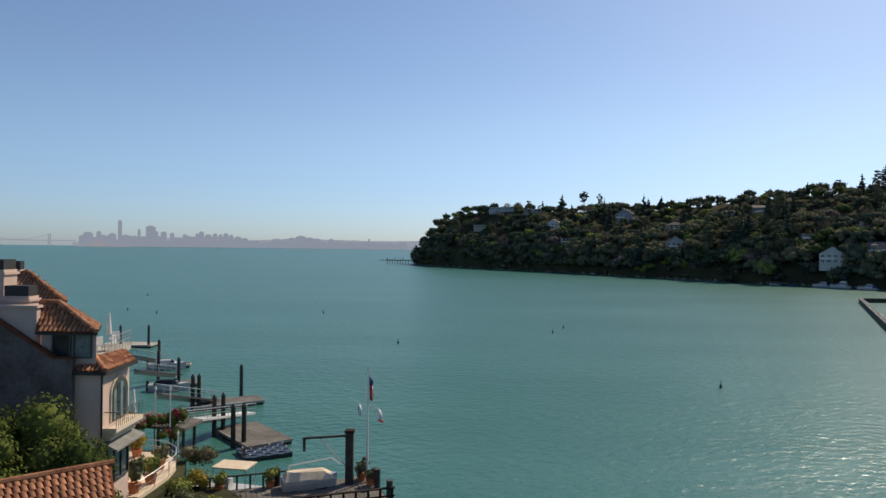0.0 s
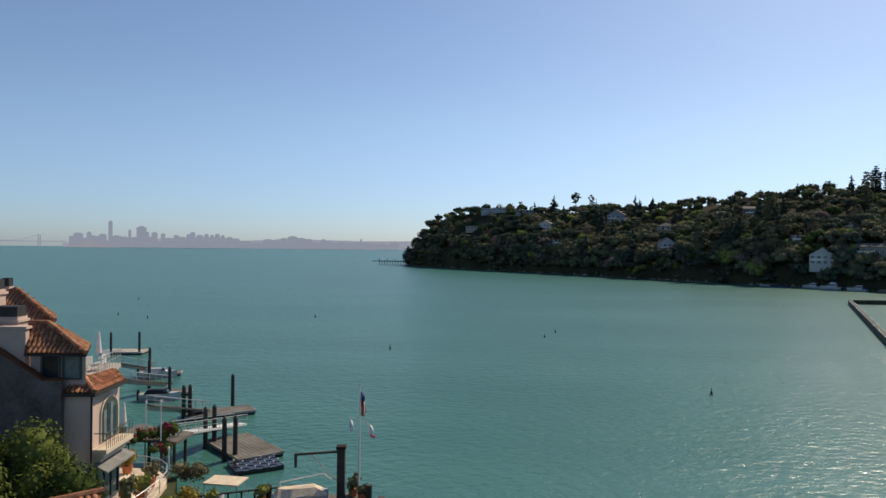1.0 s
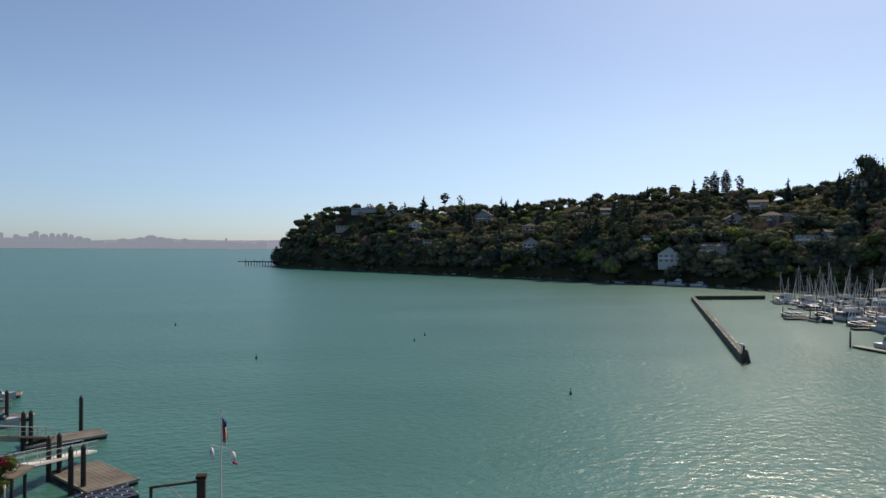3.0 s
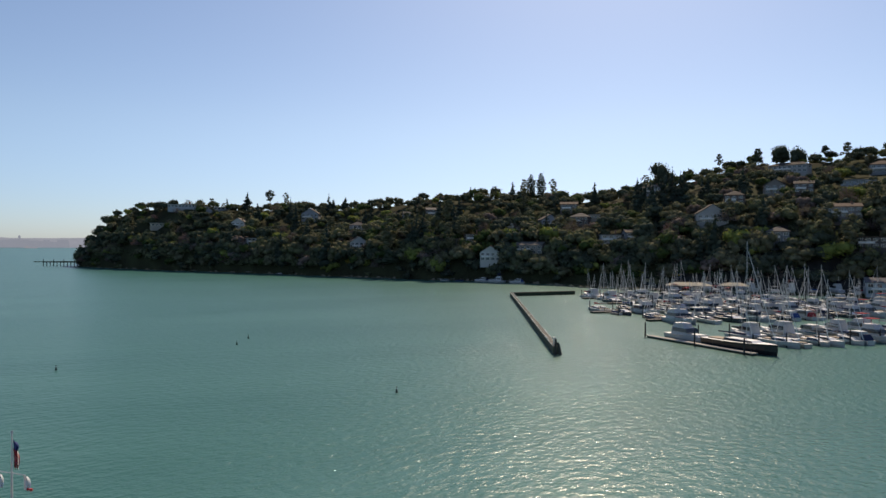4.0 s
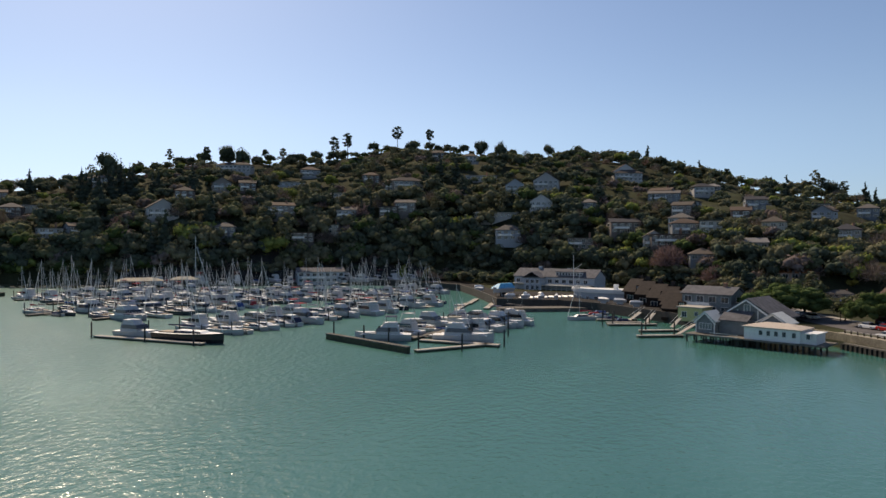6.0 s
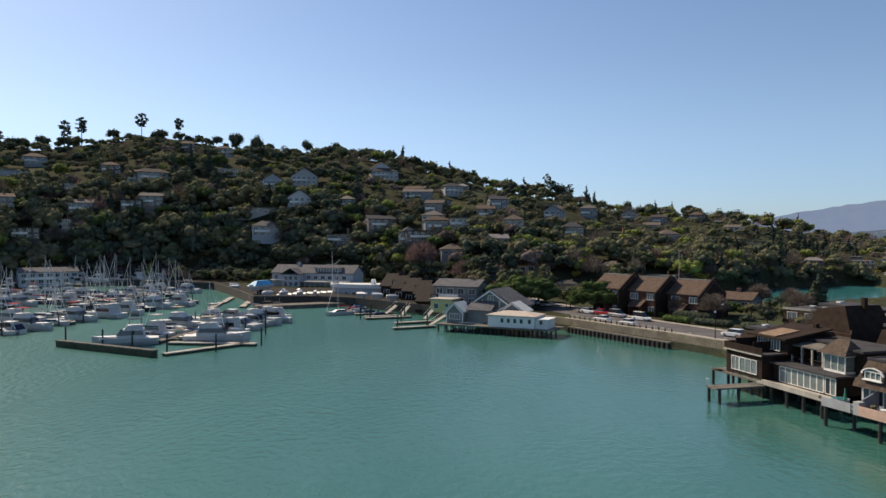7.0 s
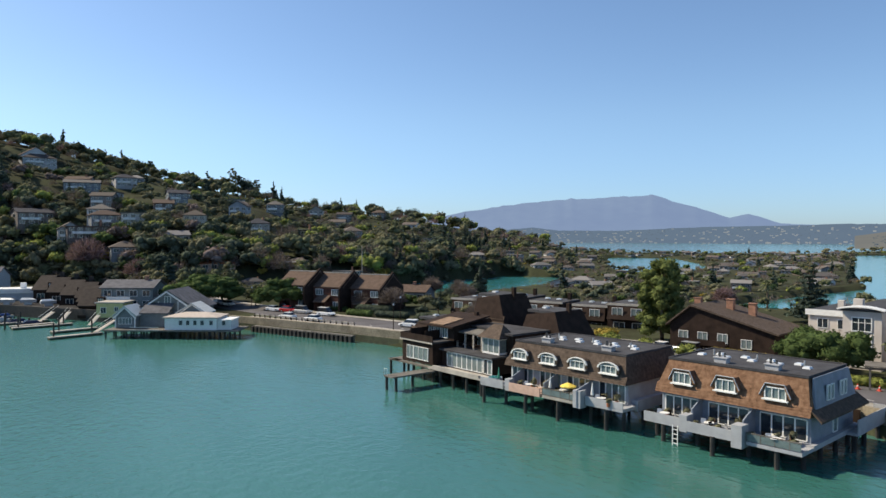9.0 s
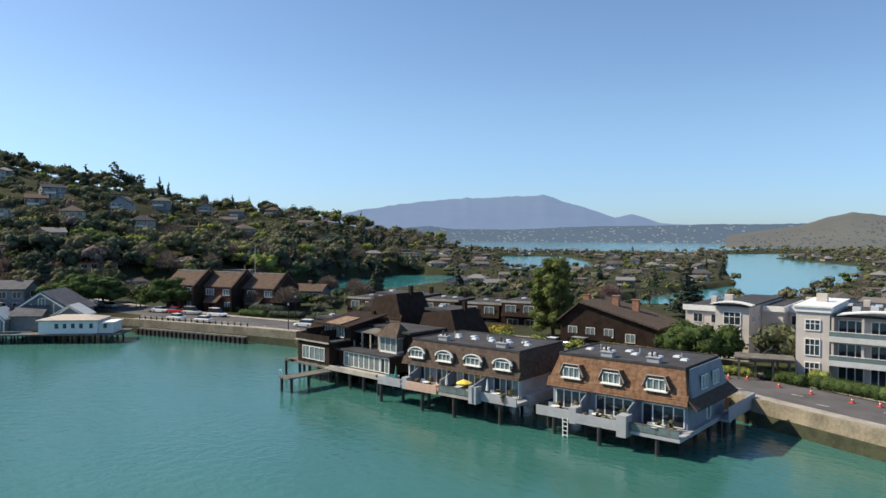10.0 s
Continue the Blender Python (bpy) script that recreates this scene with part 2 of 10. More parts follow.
# bearing, foot of the hill, crest distance, crest height
HILL = np.array([(-5, 990, 1010, 0), (-2.4, 990, 1010, 0), (-2.0, 785, 815, 5), (-1.5, 768, 800, 20), (-0.6, 742, 792, 34), (0.6, 708, 780, 43), (1.8, 684, 760, 49), (3.2, 660, 742, 51), (5, 638, 715, 54), (10.5, 572, 690, 51), (17, 510, 660, 50),
                 (24, 464, 640, 57), (30.6, 440, 620, 59), (36, 420, 600, 58), (44, 398, 590, 69), (48.5, 392, 590, 79), (57, 395, 600, 84), (65, 395, 605, 97)])
HILL2 = np.array([(70, 390, 612, 94), (78, 370, 625, 94), (84, 340, 645, 81), (90, 310, 680, 71), (95, 300, 710, 59), (99.5, 300, 740, 47), (104, 310, 770, 42),
                  (110, 330, 800, 35), (115, 350, 830, 22), (119, 370, 850, 14), (123, 400, 860, 4), (127, 450, 860, 0), (180, 450, 860, 0)])
HILL = np.concatenate([HILL, HILL2])
LAGOONS = [np.array([(234, -90), (238, -118), (286, -182), (330, -215), (362, -188), (322, -122), (290, -86)]),
           np.array([(335, -286), (400, -372), (480, -432), (600, -505), (645, -455), (500, -352), (385, -282)]),
           np.array([(158, -160), (181, -182), (198, -232), (215, -290), (300, -390), (420, -545), (620, -800), (570, -900), (455, -668), (310, -562),
                     (222, -405), (150, -240), (143, -190)])]


def bearing(x, y):
    """Bearing in degrees and distance from the cove's middle."""
    return np.degrees(np.arctan2(x - CX, y - CY)), np.hypot(x - CX, y - CY)


def inside(poly, x, y):
    hit = np.zeros(np.shape(x), bool)
    for (x0, y0), (x1, y1) in zip(poly, np.roll(poly, -1, 0)):
        hit ^= ((y0 > y) != (y1 > y)) & (x < (x1 - x0) * (y - y0) / (y1 - y0 + 1e-9) + x0)
    return hit


def shore_gap(poly, x, y):
    """Distance to a polygon's edge."""
    best = np.full(np.shape(x), 1e9)
    for (x0, y0), (x1, y1) in zip(poly, np.roll(poly, -1, 0)):
        dx, dy = x1 - x0, y1 - y0
        k = np.clip(((x - x0) * dx + (y - y0) * dy) / (dx * dx + dy * dy), 0, 1)
        best = np.minimum(best, np.hypot(x - x0 - k * dx, y - y0 - k * dy))
    return best


def land_end(az):
    """How far the flat land behind the cove reaches."""
    return np.interp(az, [-4, 100, 118, 124, 140, 146, 160, 180], [1400, 1400, 1150, 1010, 1040, 1500, 1500, 1500])


def relief(x, y):
    """Ground height at (x, y); below zero under water."""
    x, y = np.asarray(x, float), np.asarray(y, float)
    az, r = bearing(x, y)
    coast = np.interp(az, COAST[:, 0], COAST[:, 1])
    foot, crest, top = (np.interp(az, HILL[:, 0], HILL[:, k]) for k in (1, 2, 3))
    s = np.clip((r - foot) / (crest - foot), 0, 1)
    back = np.clip((r - crest) / 330, 0, 1)
    rough = 3.5 * np.sin(x * 0.021 + 1.3) * np.sin(y * 0.026) + 1.8 * np.sin(x * 0.063 + y * 0.041)
    hill = 1.03 * top * (0.30 * np.sqrt(np.clip(s * 6, 0, 1)) + 0.70 * s ** 0.95) * (1 - back ** 1.5) + rough * np.clip(s * 3, 0, 1) * (1 - back) * np.clip(top / 40, 0, 1)
    flat = np.where(az < 42, 0.9, np.clip(0.9 + (az - 42) * 0.04, 0.9, 2.9)) - np.clip((r - 200) / 250, 0, 1) * np.clip((az - 108) / 8, 0, 1) * 1.5
    h = np.maximum(hill, 0) + flat
    wet = np.clip((coast - r) / 1.5, 0, 1) + np.clip((r - land_end(az)) / 12, 0, 1)
    for poly in LAGOONS:
        gap = shore_gap(poly, x, y)
        wet = wet + np.where(inside(poly, x, y), np.clip(gap / 2.0, 0, 1), 0)
    wet = np.clip(wet, 0, 1)
    return h * (1 - wet) - 2.5 * wet


# ---- water, land and distance ----
def grid_mesh(name, xs, ys, zs, mat, keep=None, smooth=True):
    """A sheet from arrays of shape (rows, columns)."""
    rows, cols = zs.shape
    me = bpy.data.meshes.new(name)
    v = np.stack([xs, ys, zs], -1).reshape(-1, 3)
    i = np.arange((rows - 1) * cols).reshape(rows - 1, cols)[:, :-1]
    f = np.stack([i, i + 1, i + cols + 1, i + cols], -1).reshape(-1, 4)
    if keep is not None:
        f = f[keep.reshape(-1)]
    me.vertices.add(len(v))
    me.vertices.foreach_set("co", v.ravel())
    me.loops.add(f.size)
    me.loops.foreach_set("vertex_index", f.ravel())
    me.polygons.add(len(f))
    me.polygons.foreach_set("loop_start", np.arange(0, f.size, 4))
    me.update(calc_edges=True)
    me.validate()
    me.polygons.foreach_set("use_smooth", np.full(len(me.polygons), smooth))
    me.materials.append(mat)
    return me


sea = Geo()
for r0, r1 in ((0, 400), (400, 1400), (1400, 9000)):
    for i in range(48):
        a, b = math.tau * i / 48, math.tau * (i + 1) / 48
        ring = [(r * math.sin(c), r * math.cos(c), 0) for r, c in ((r0, a), (r1, a), (r1, b), (r0, b))]
        sea.add(ring[1:] if r0 == 0 else ring, [(0, 1, 2)] if r0 == 0 else [(0, 1, 2, 3)])
        if r0 == 0:
            sea.add([(0, 0, 0), ring[1], ring[2]], [(0, 1, 2)])
            sea.f.pop(-2)
solid("water", sea, BAY, "green-blue rippled sea water of the cove and bay", "water", kind="structure")
for poly in LAGOONS:
    c = poly.mean(0)
    p = c + (poly - c) * 1.03
    g = Geo()
    g.add([(x, y, 0.25) for x, y in p], [tuple(range(len(p)))])
    solid("water_lagoon", g, LAGOON, "calm turquoise water of the lagoon behind the houses", "water", kind="structure")

az = np.radians(np.concatenate([np.arange(-5, 60, 0.5), np.arange(60, 180.1, 0.4)]))
far = np.interp(np.degrees(az), [-5, 20, 60, 100, 118, 180], [1000, 1000, 950, 1150, 1200, 1600])
near = np.interp(np.degrees(az), COAST[:, 0], COAST[:, 1]) - 2.0
k = np.concatenate([[0, 0.001, 0.003, 0.006], np.linspace(0.012, 1, 150)])[:, None]
r = near[None] + k * (far - near)[None]
xs, ys = CX + r * np.sin(az)[None], CY + r * np.cos(az)[None]
solid("ground", grid_mesh("ground", xs, ys, relief(xs, ys), EARTH), EARTH, "dry grass and earth of the hill and the low shore", "ground", kind="structure")


def ridge(name, bearings, heights, r, depth, mat, label, drop=-3.0):
    """A range of hills along a circle of radius r: its crest by bearing, with folds on the slope facing the cove."""
    b = np.arange(bearings[0], bearings[-1] + 0.01, 0.15)
    top = np.interp(b, bearings, heights)
    s = np.linspace(0, 1, 14)[:, None]
    rng = np.random.default_rng(len(name))
    fold = sum(np.sin(b * w + p)[None] for w, p in zip((1.1, 2.3, 4.1), rng.uniform(0, 6, 3))) * 0.015
    rough = np.interp(b, b[::3], rng.uniform(-0.02, 0.02, len(b[::3])))
    z = top[None] * np.clip(s ** 0.8 * (1 + fold * np.sin(np.pi * s)) + rough[None] * s, 0, 1.05) + drop * (1 - s)
    rr = r - depth * (1 - s) + 0 * b[None]
    x, y = CX + rr * np.sin(np.radians(b))[None], CY + rr * np.cos(np.radians(b))[None]
    return solid(name, grid_mesh(name, x, y, z, mat), mat, label, "hills", kind="structure")


def crest(r, el):
    return [22.5 + r * math.tan(radians(e)) for e in el]


# haze of the distance is painted: a bluish glow mixed into each colour
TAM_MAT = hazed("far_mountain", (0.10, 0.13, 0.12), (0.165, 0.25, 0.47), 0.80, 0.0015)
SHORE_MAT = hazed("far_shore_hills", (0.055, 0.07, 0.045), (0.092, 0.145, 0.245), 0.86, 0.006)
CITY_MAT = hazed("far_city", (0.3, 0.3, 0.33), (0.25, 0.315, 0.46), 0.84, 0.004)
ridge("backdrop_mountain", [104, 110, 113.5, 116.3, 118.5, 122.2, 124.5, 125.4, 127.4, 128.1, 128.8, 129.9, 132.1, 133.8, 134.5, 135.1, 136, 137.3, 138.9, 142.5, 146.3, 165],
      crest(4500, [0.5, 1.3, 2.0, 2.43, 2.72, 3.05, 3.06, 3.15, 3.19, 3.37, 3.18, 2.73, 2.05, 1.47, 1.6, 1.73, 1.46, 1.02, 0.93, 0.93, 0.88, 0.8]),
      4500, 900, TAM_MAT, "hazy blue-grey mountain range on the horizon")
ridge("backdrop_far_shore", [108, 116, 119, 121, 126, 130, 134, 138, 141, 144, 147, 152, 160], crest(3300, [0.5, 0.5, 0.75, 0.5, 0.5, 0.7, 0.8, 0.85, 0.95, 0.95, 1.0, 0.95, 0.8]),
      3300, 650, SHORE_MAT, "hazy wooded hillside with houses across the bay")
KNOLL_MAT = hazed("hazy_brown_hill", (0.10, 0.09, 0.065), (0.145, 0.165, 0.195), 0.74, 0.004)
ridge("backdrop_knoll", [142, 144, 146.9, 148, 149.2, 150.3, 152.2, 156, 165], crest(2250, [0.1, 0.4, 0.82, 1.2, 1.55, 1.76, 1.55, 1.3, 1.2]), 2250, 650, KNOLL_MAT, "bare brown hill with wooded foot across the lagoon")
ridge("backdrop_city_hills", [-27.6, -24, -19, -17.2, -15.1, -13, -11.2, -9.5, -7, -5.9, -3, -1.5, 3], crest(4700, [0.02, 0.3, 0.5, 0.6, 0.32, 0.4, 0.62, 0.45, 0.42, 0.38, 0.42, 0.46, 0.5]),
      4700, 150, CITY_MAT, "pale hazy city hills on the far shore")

YARD = material("dark_yard_paving", (0.045, 0.043, 0.042), 1.0, spec=0.05, vary=0.35, scale=0.2, fine=5, bump=0.2)
# paved yard along the marina and the club
b = np.radians(np.arange(41, 93.1, 0.5))[None]
edge = np.interp(np.degrees(b), COAST[:, 0], COAST[:, 1])
yr = edge + np.array([1.2, 14, 30, 48])[:, None]
yx, yy = CX + yr * np.sin(b), CY + yr * np.cos(b)
solid("road_yard", grid_mesh("road_yard", yx, yy, relief(yx, yy) + 0.12, YARD), YARD, "dark paved boatyard along the harbour", "yard", kind="structure")


# ---- trees ----
def ico_ball(level=1):
    bm = bmesh.new()
    bmesh.ops.create_icosphere(bm, subdivisions=level + 1, radius=1)
    bm.verts.ensure_lookup_table()
    v, f = np.array([p.co[:] for p in bm.verts]), np.array([[q.index for q in t.verts] for t in bm.faces])
    bm.free()
    return v, f


BALL0, BALL1 = ico_ball(0), ico_ball(1)


def crown(rng, blobs, leaves, size, ball=BALL1, flat=1.0):
    """Leaf clumps: uneven cores with loose leaf tufts round them. blobs: x, y, z, radius, height radius."""
    vs, fs, n = [], [], 0
    for x, y, z, r, h in blobs:
        bv, bf = ball
        lump = 1 + rng.uniform(-0.22, 0.16, (len(bv), 1))
        vs.append(bv * lump * (r * 0.8, r * 0.8, h * 0.8) + (x, y, z))
        fs.append(bf + n)
        n += len(bv)
    vol = np.array([r * r for _, _, _, r, _ in blobs])
    for (x, y, z, r, h), share in zip(blobs, vol / vol.sum()):
        m = max(3, int(leaves * share))
        d = rng.normal(size=(m, 3))
        d /= np.linalg.norm(d, axis=1)[:, None]
        c = d * (rng.uniform(0.74, 1.13, (m, 1)) * (r, r, h)) + (x, y, z)
        a = rng.normal(size=(m, 3))
        a -= 0.45 * (a * d).sum(1)[:, None] * d
        a /= np.linalg.norm(a, axis=1)[:, None]
        b = np.cross(a, d + 0.5 * rng.normal(size=(m, 3)))
        b /= np.linalg.norm(b, axis=1)[:, None] + 1e-6
        s = size * rng.uniform(0.5, 1.25, (m, 1))
        quad = np.stack([c - a * s, c - b * s * 0.55 * flat, c + a * s, c + b * s * 0.55 * flat], 1).reshape(-1, 3)
        vs.append(quad)
        i = n + np.arange(m)[:, None] * 4
        fs += [i + np.array([0, 1, 2]), i + np.array([0, 2, 3])]
        n += 4 * m
    return np.concatenate(vs), np.concatenate(fs)


def oak(rng, leaves=150, ball=BALL0, size=0.55):
    blobs = [(0, 0, 4.6, 2.6, 2.1)]
    for i in range(7):
        a = i * 0.9 + rng.uniform(-0.4, 0.4)
        blobs.append((2.2 * math.cos(a), 2.2 * math.sin(a), rng.uniform(3.2, 5.4), rng.uniform(1.4, 2.1), rng.uniform(1.1, 1.6)))
    return crown(rng, blobs, leaves, size, ball)


def bush(rng, leaves=90, ball=BALL0, size=0.48):
    blobs = [(rng.uniform(-1.5, 1.5), rng.uniform(-1.2, 1.2), rng.uniform(0.7, 1.6), rng.uniform(0.9, 1.6), rng.uniform(0.8, 1.3)) for _ in range(4)]
    return crown(rng, blobs, leaves, size, ball)


def conifer(rng, leaves=170, ball=BALL0, size=0.9, tall=17.0, wide=3.0):
    blobs = []
    for k in range(9):
        s = k / 8
        r = wide * (1 - s) ** 0.8 + 0.35
        for j in range(2 if k < 5 else 1):
            a = rng.uniform(0, 6.3)
            o = r * 0.45 * (k < 7)
            blobs.append((o * math.cos(a), o * math.sin(a), tall * (0.16 + 0.8 * s), r * 0.75, tall * 0.085))
    return crown(rng, blobs, leaves, size, ball)


def gum(rng, leaves=150, ball=BALL0, size=0.6, tall=15.0):
    """A tall tree on a bare trunk: a broad broken crown of clumps near the top, with sky between them."""
    blobs = []
    for k in range(40):
        a, z = rng.uniform(0, 6.3), rng.uniform(0.48, 0.97)
        o = tall * 0.21 * math.sqrt(max(0.05, 1 - ((z - 0.72) / 0.27) ** 2)) * rng.uniform(0.25, 1.0)
        blobs.append((o * math.cos(a), o * math.sin(a), tall * z, tall * rng.uniform(0.045, 0.08), tall * rng.uniform(0.025, 0.045)))
    return crown(rng, blobs, leaves, size, ball)


def column_pine(rng, leaves=900, ball=BALL0, size=0.6, tall=24.0, wide=3.6):
    """A columnar conifer of open tiers on a straight stem."""
    blobs = []
    for k in range(12):
        s = k / 11
        r = wide * (1.0 if s < 0.7 else 1 - (s - 0.7) / 0.42)
        for j in range(5):
            a = j * 1.257 + k * 0.7 + rng.uniform(-0.2, 0.2)
            o = r * rng.uniform(0.5, 0.8)
            blobs.append((o * math.cos(a), o * math.sin(a), tall * (0.2 + 0.78 * s) - 0.1 * o, max(0.5, r * 0.40), tall * 0.030))
    return crown(rng, blobs, leaves, size, ball)


def umbrella_pine(rng, leaves=500, ball=BALL1, size=0.5, wide=7.0, thick=1.0):
    blobs = []
    for k in range(110):
        a, o = rng.uniform(0, 6.3), wide * math.sqrt(rng.uniform(0, 1))
        dome = math.sqrt(1 - (o / wide) ** 2)
        blobs.append((o * math.cos(a), o * math.sin(a), 3.4 + 3.7 * thick * dome * rng.uniform(0.1, 1) + rng.uniform(-0.5, 0.3), rng.uniform(1.2, 1.9), rng.uniform(0.7, 1.1) * thick))
    return crown(rng, blobs, leaves, size, ball)


def bare(rng, leaves=260, size=1.0):
    """A leafless crown: a haze of thin twigs."""
    m = leaves
    d = rng.normal(size=(m, 3))
    d /= np.linalg.norm(d, axis=1)[:, None]
    d[:, 2] = np.abs(d[:, 2])
    c = d * rng.uniform(0.35, 1.0, (m, 1)) * (3.4, 3.4, 3.6) + (0, 0, 2.6)
    a = d * (1, 1, 1.2) + 0.5 * rng.normal(size=(m, 3))
    a /= np.linalg.norm(a, axis=1)[:, None]
    b = np.cross(a, rng.normal(size=(m, 3)))
    b /= np.linalg.norm(b, axis=1)[:, None]
    s = size * rng.uniform(0.6, 1.2, (m, 1))
    v = np.stack([c - a * s, c - b * 0.07, c + a * s, c + b * 0.07], 1).reshape(-1, 3)
    i = np.arange(m)[:, None] * 4
    return v, np.concatenate([i + np.array([0, 1, 2]), i + np.array([0, 2, 3])])


def mesh_from_arrays(name, v, f, mats, index=None):
    me = bpy.data.meshes.new(name)
    me.vertices.add(len(v))
    me.vertices.foreach_set("co", np.asarray(v, np.float32).ravel())
    me.loops.add(f.size)
    me.loops.foreach_set("vertex_index", f.astype(np.int32).ravel())
    me.polygons.add(len(f))
    me.polygons.foreach_set("loop_start", np.arange(0, f.size, 3, dtype=np.int32))
    for m in mats:
        me.materials.append(m)
    if index is not None:
        me.polygons.foreach_set("material_index", index.astype(np.int32))
    me.polygons.foreach_set("use_smooth", np.full(len(f), True))
    me.update(calc_edges=True)
    return me


def scatter(name, spots, protos, mats, label, category, rng):
    """One mass of many trees. spots: x, y, z, size; protos: (shape, material) pairs with their shares."""
    vs, fs, mi, n = [], [], [], 0
    shares = np.array([p[2] for p in protos], float)
    pick = rng.choice(len(protos), len(spots), p=shares / shares.sum())
    for (x, y, z, size), k in zip(spots, pick):
        (v, f), m, _ = protos[k]
        a = rng.uniform(0, 6.283)
        c, s = math.cos(a) * size, math.sin(a) * size
        vs.append(v @ np.array([[c, s, 0], [-s, c, 0], [0, 0, size * rng.uniform(0.85, 1.2)]]) + (x, y, z - 0.4))
        fs.append(f + n)
        mi.append(np.full(len(f), m))
        n += len(v)
    me = mesh_from_arrays(name, np.concatenate(vs), np.concatenate(fs), mats, np.concatenate(mi))
    return tagged(new(name, me), label, category, kind="stuff")




# ---- houses on the hill and round the lagoon ----
WALLS = palette("house_walls", [(0.36, 0.36, 0.36), (0.22, 0.20, 0.185), (0.26, 0.29, 0.32), (0.12, 0.09, 0.08), (0.29, 0.27, 0.25), (0.15, 0.17, 0.19), (0.47, 0.47, 0.47)])
ROOFS = palette("house_roofs", [(0.07, 0.06, 0.057), (0.095, 0.08, 0.068), (0.06, 0.06, 0.068), (0.11, 0.08, 0.065), (0.13, 0.12, 0.112)], 0.9)
PALE_ROOF = material("pale_flat_roof", (0.38, 0.38, 0.37), 0.8, vary=0.2)
PALE_WALL = palette("pale_walls", [(0.48, 0.47, 0.45), (0.40, 0.41, 0.42), (0.30, 0.34, 0.38), (0.40, 0.36, 0.30)])
LOW_ROOF = palette("low_house_roofs", [(0.10, 0.088, 0.082), (0.145, 0.138, 0.132), (0.085, 0.08, 0.08), (0.125, 0.105, 0.092), (0.20, 0.19, 0.185)], 0.9)
WHITE = material("white_paint", (0.72, 0.72, 0.70), 0.5, vary=0.08)
GLASS = material("window_glass", (0.025, 0.035, 0.045), 0.06, vary=0.3, bump=0, spec=0.8)
CURTAIN = material("curtained_glass", (0.15, 0.19, 0.19), 0.15, vary=0.3, scale=2.5, fine=9, bump=0, spec=0.7)
BRICK = material("chimney_brick", (0.30, 0.16, 0.11), 0.9, vary=0.3, fine=15)


def window_part(parent, x, y, z, w, h, turn=0.0, mullions=1, frame_mat=None, pane_mat=None, thick=0.12, bar=0.09):
    """A window in a wall: frame with mullions, and its pane set back. It faces local -y, turned about z."""
    m = at(x, y, z, turn)
    g = Geo()
    for x0, x1, z0, z1 in ((-w / 2 - bar, w / 2 + bar, -bar, 0), (-w / 2 - bar, w / 2 + bar, h, h + bar), (-w / 2 - bar, -w / 2, 0, h), (w / 2, w / 2 + bar, 0, h)):
        g.box(x0, x1, -thick, 0.05, z0, z1)
    for i in range(1, mullions + 1):
        c = -w / 2 + w * i / (mullions + 1)
        g.box(c - bar * 0.35, c + bar * 0.35, -thick * 0.8, 0.05, 0, h)
    f = part("window", g, frame_mat or WHITE, parent)
    f.matrix_basis = m
    part("pane", Geo().box(-w / 2, w / 2, -0.03, 0.04, 0, h), pane_mat or GLASS, f)
    return f


def far_window(parent, x, y, z, w, h, turn=0.0):
    """A window seen from afar: frame and pane in one piece."""
    key = (round(w, 1), round(h, 1))
    if key not in FAR_WINDOWS:
        me = Geo().box(-w / 2 - 0.1, w / 2 + 0.1, -0.10, 0.05, -0.1, h + 0.1).box(-w / 2, -0.05, -0.13, -0.102, 0, h).box(0.05, w / 2, -0.13, -0.102, 0, h).mesh("window", WHITE)
        me.materials.append(GLASS)
        me.polygons.foreach_set("material_index", [0] * 6 + [1] * 12)
        FAR_WINDOWS[key] = me
    f = part("window", FAR_WINDOWS[key], None, parent)
    f.matrix_basis = at(x, y, z, turn)


FAR_WINDOWS = {}


def hip_roof(w, d, z, rise, over=0.6, thick=0.25):
    g = Geo()
    a, b = w / 2 + over, d / 2 + over
    r = max(0.2, a - b) if a > b else 0.2
    g.add([(-a, -b, z), (a, -b, z), (a, b, z), (-a, b, z), (-a, -b, z + thick), (a, -b, z + thick), (a, b, z + thick), (-a, b, z + thick), (-r, 0, z + rise), (r, 0, z + rise)],
          [(3, 2, 1, 0), (0, 1, 5, 4), (1, 2, 6, 5), (2, 3, 7, 6), (3, 0, 4, 7), (4, 5, 9, 8), (5, 6, 9), (6, 7, 8, 9), (7, 4, 8)])
    return g


def gable_roof(w, d, z, rise, over=0.5, thick=0.25, along_x=True):
    """Two slopes with the ridge along x (or y)."""
    a, b = w / 2 + over, d / 2 + over
    if not along_x:
        a, b = b, a
    g = Geo()
    g.profile([(-b, z), (0, z + rise), (b, z), (b, z + thick), (0, z + rise + thick), (-b, z + thick)], -a, a)
    if not along_x:
        g.v = [(-y, x, q) for x, y, q in g.v]
    return g


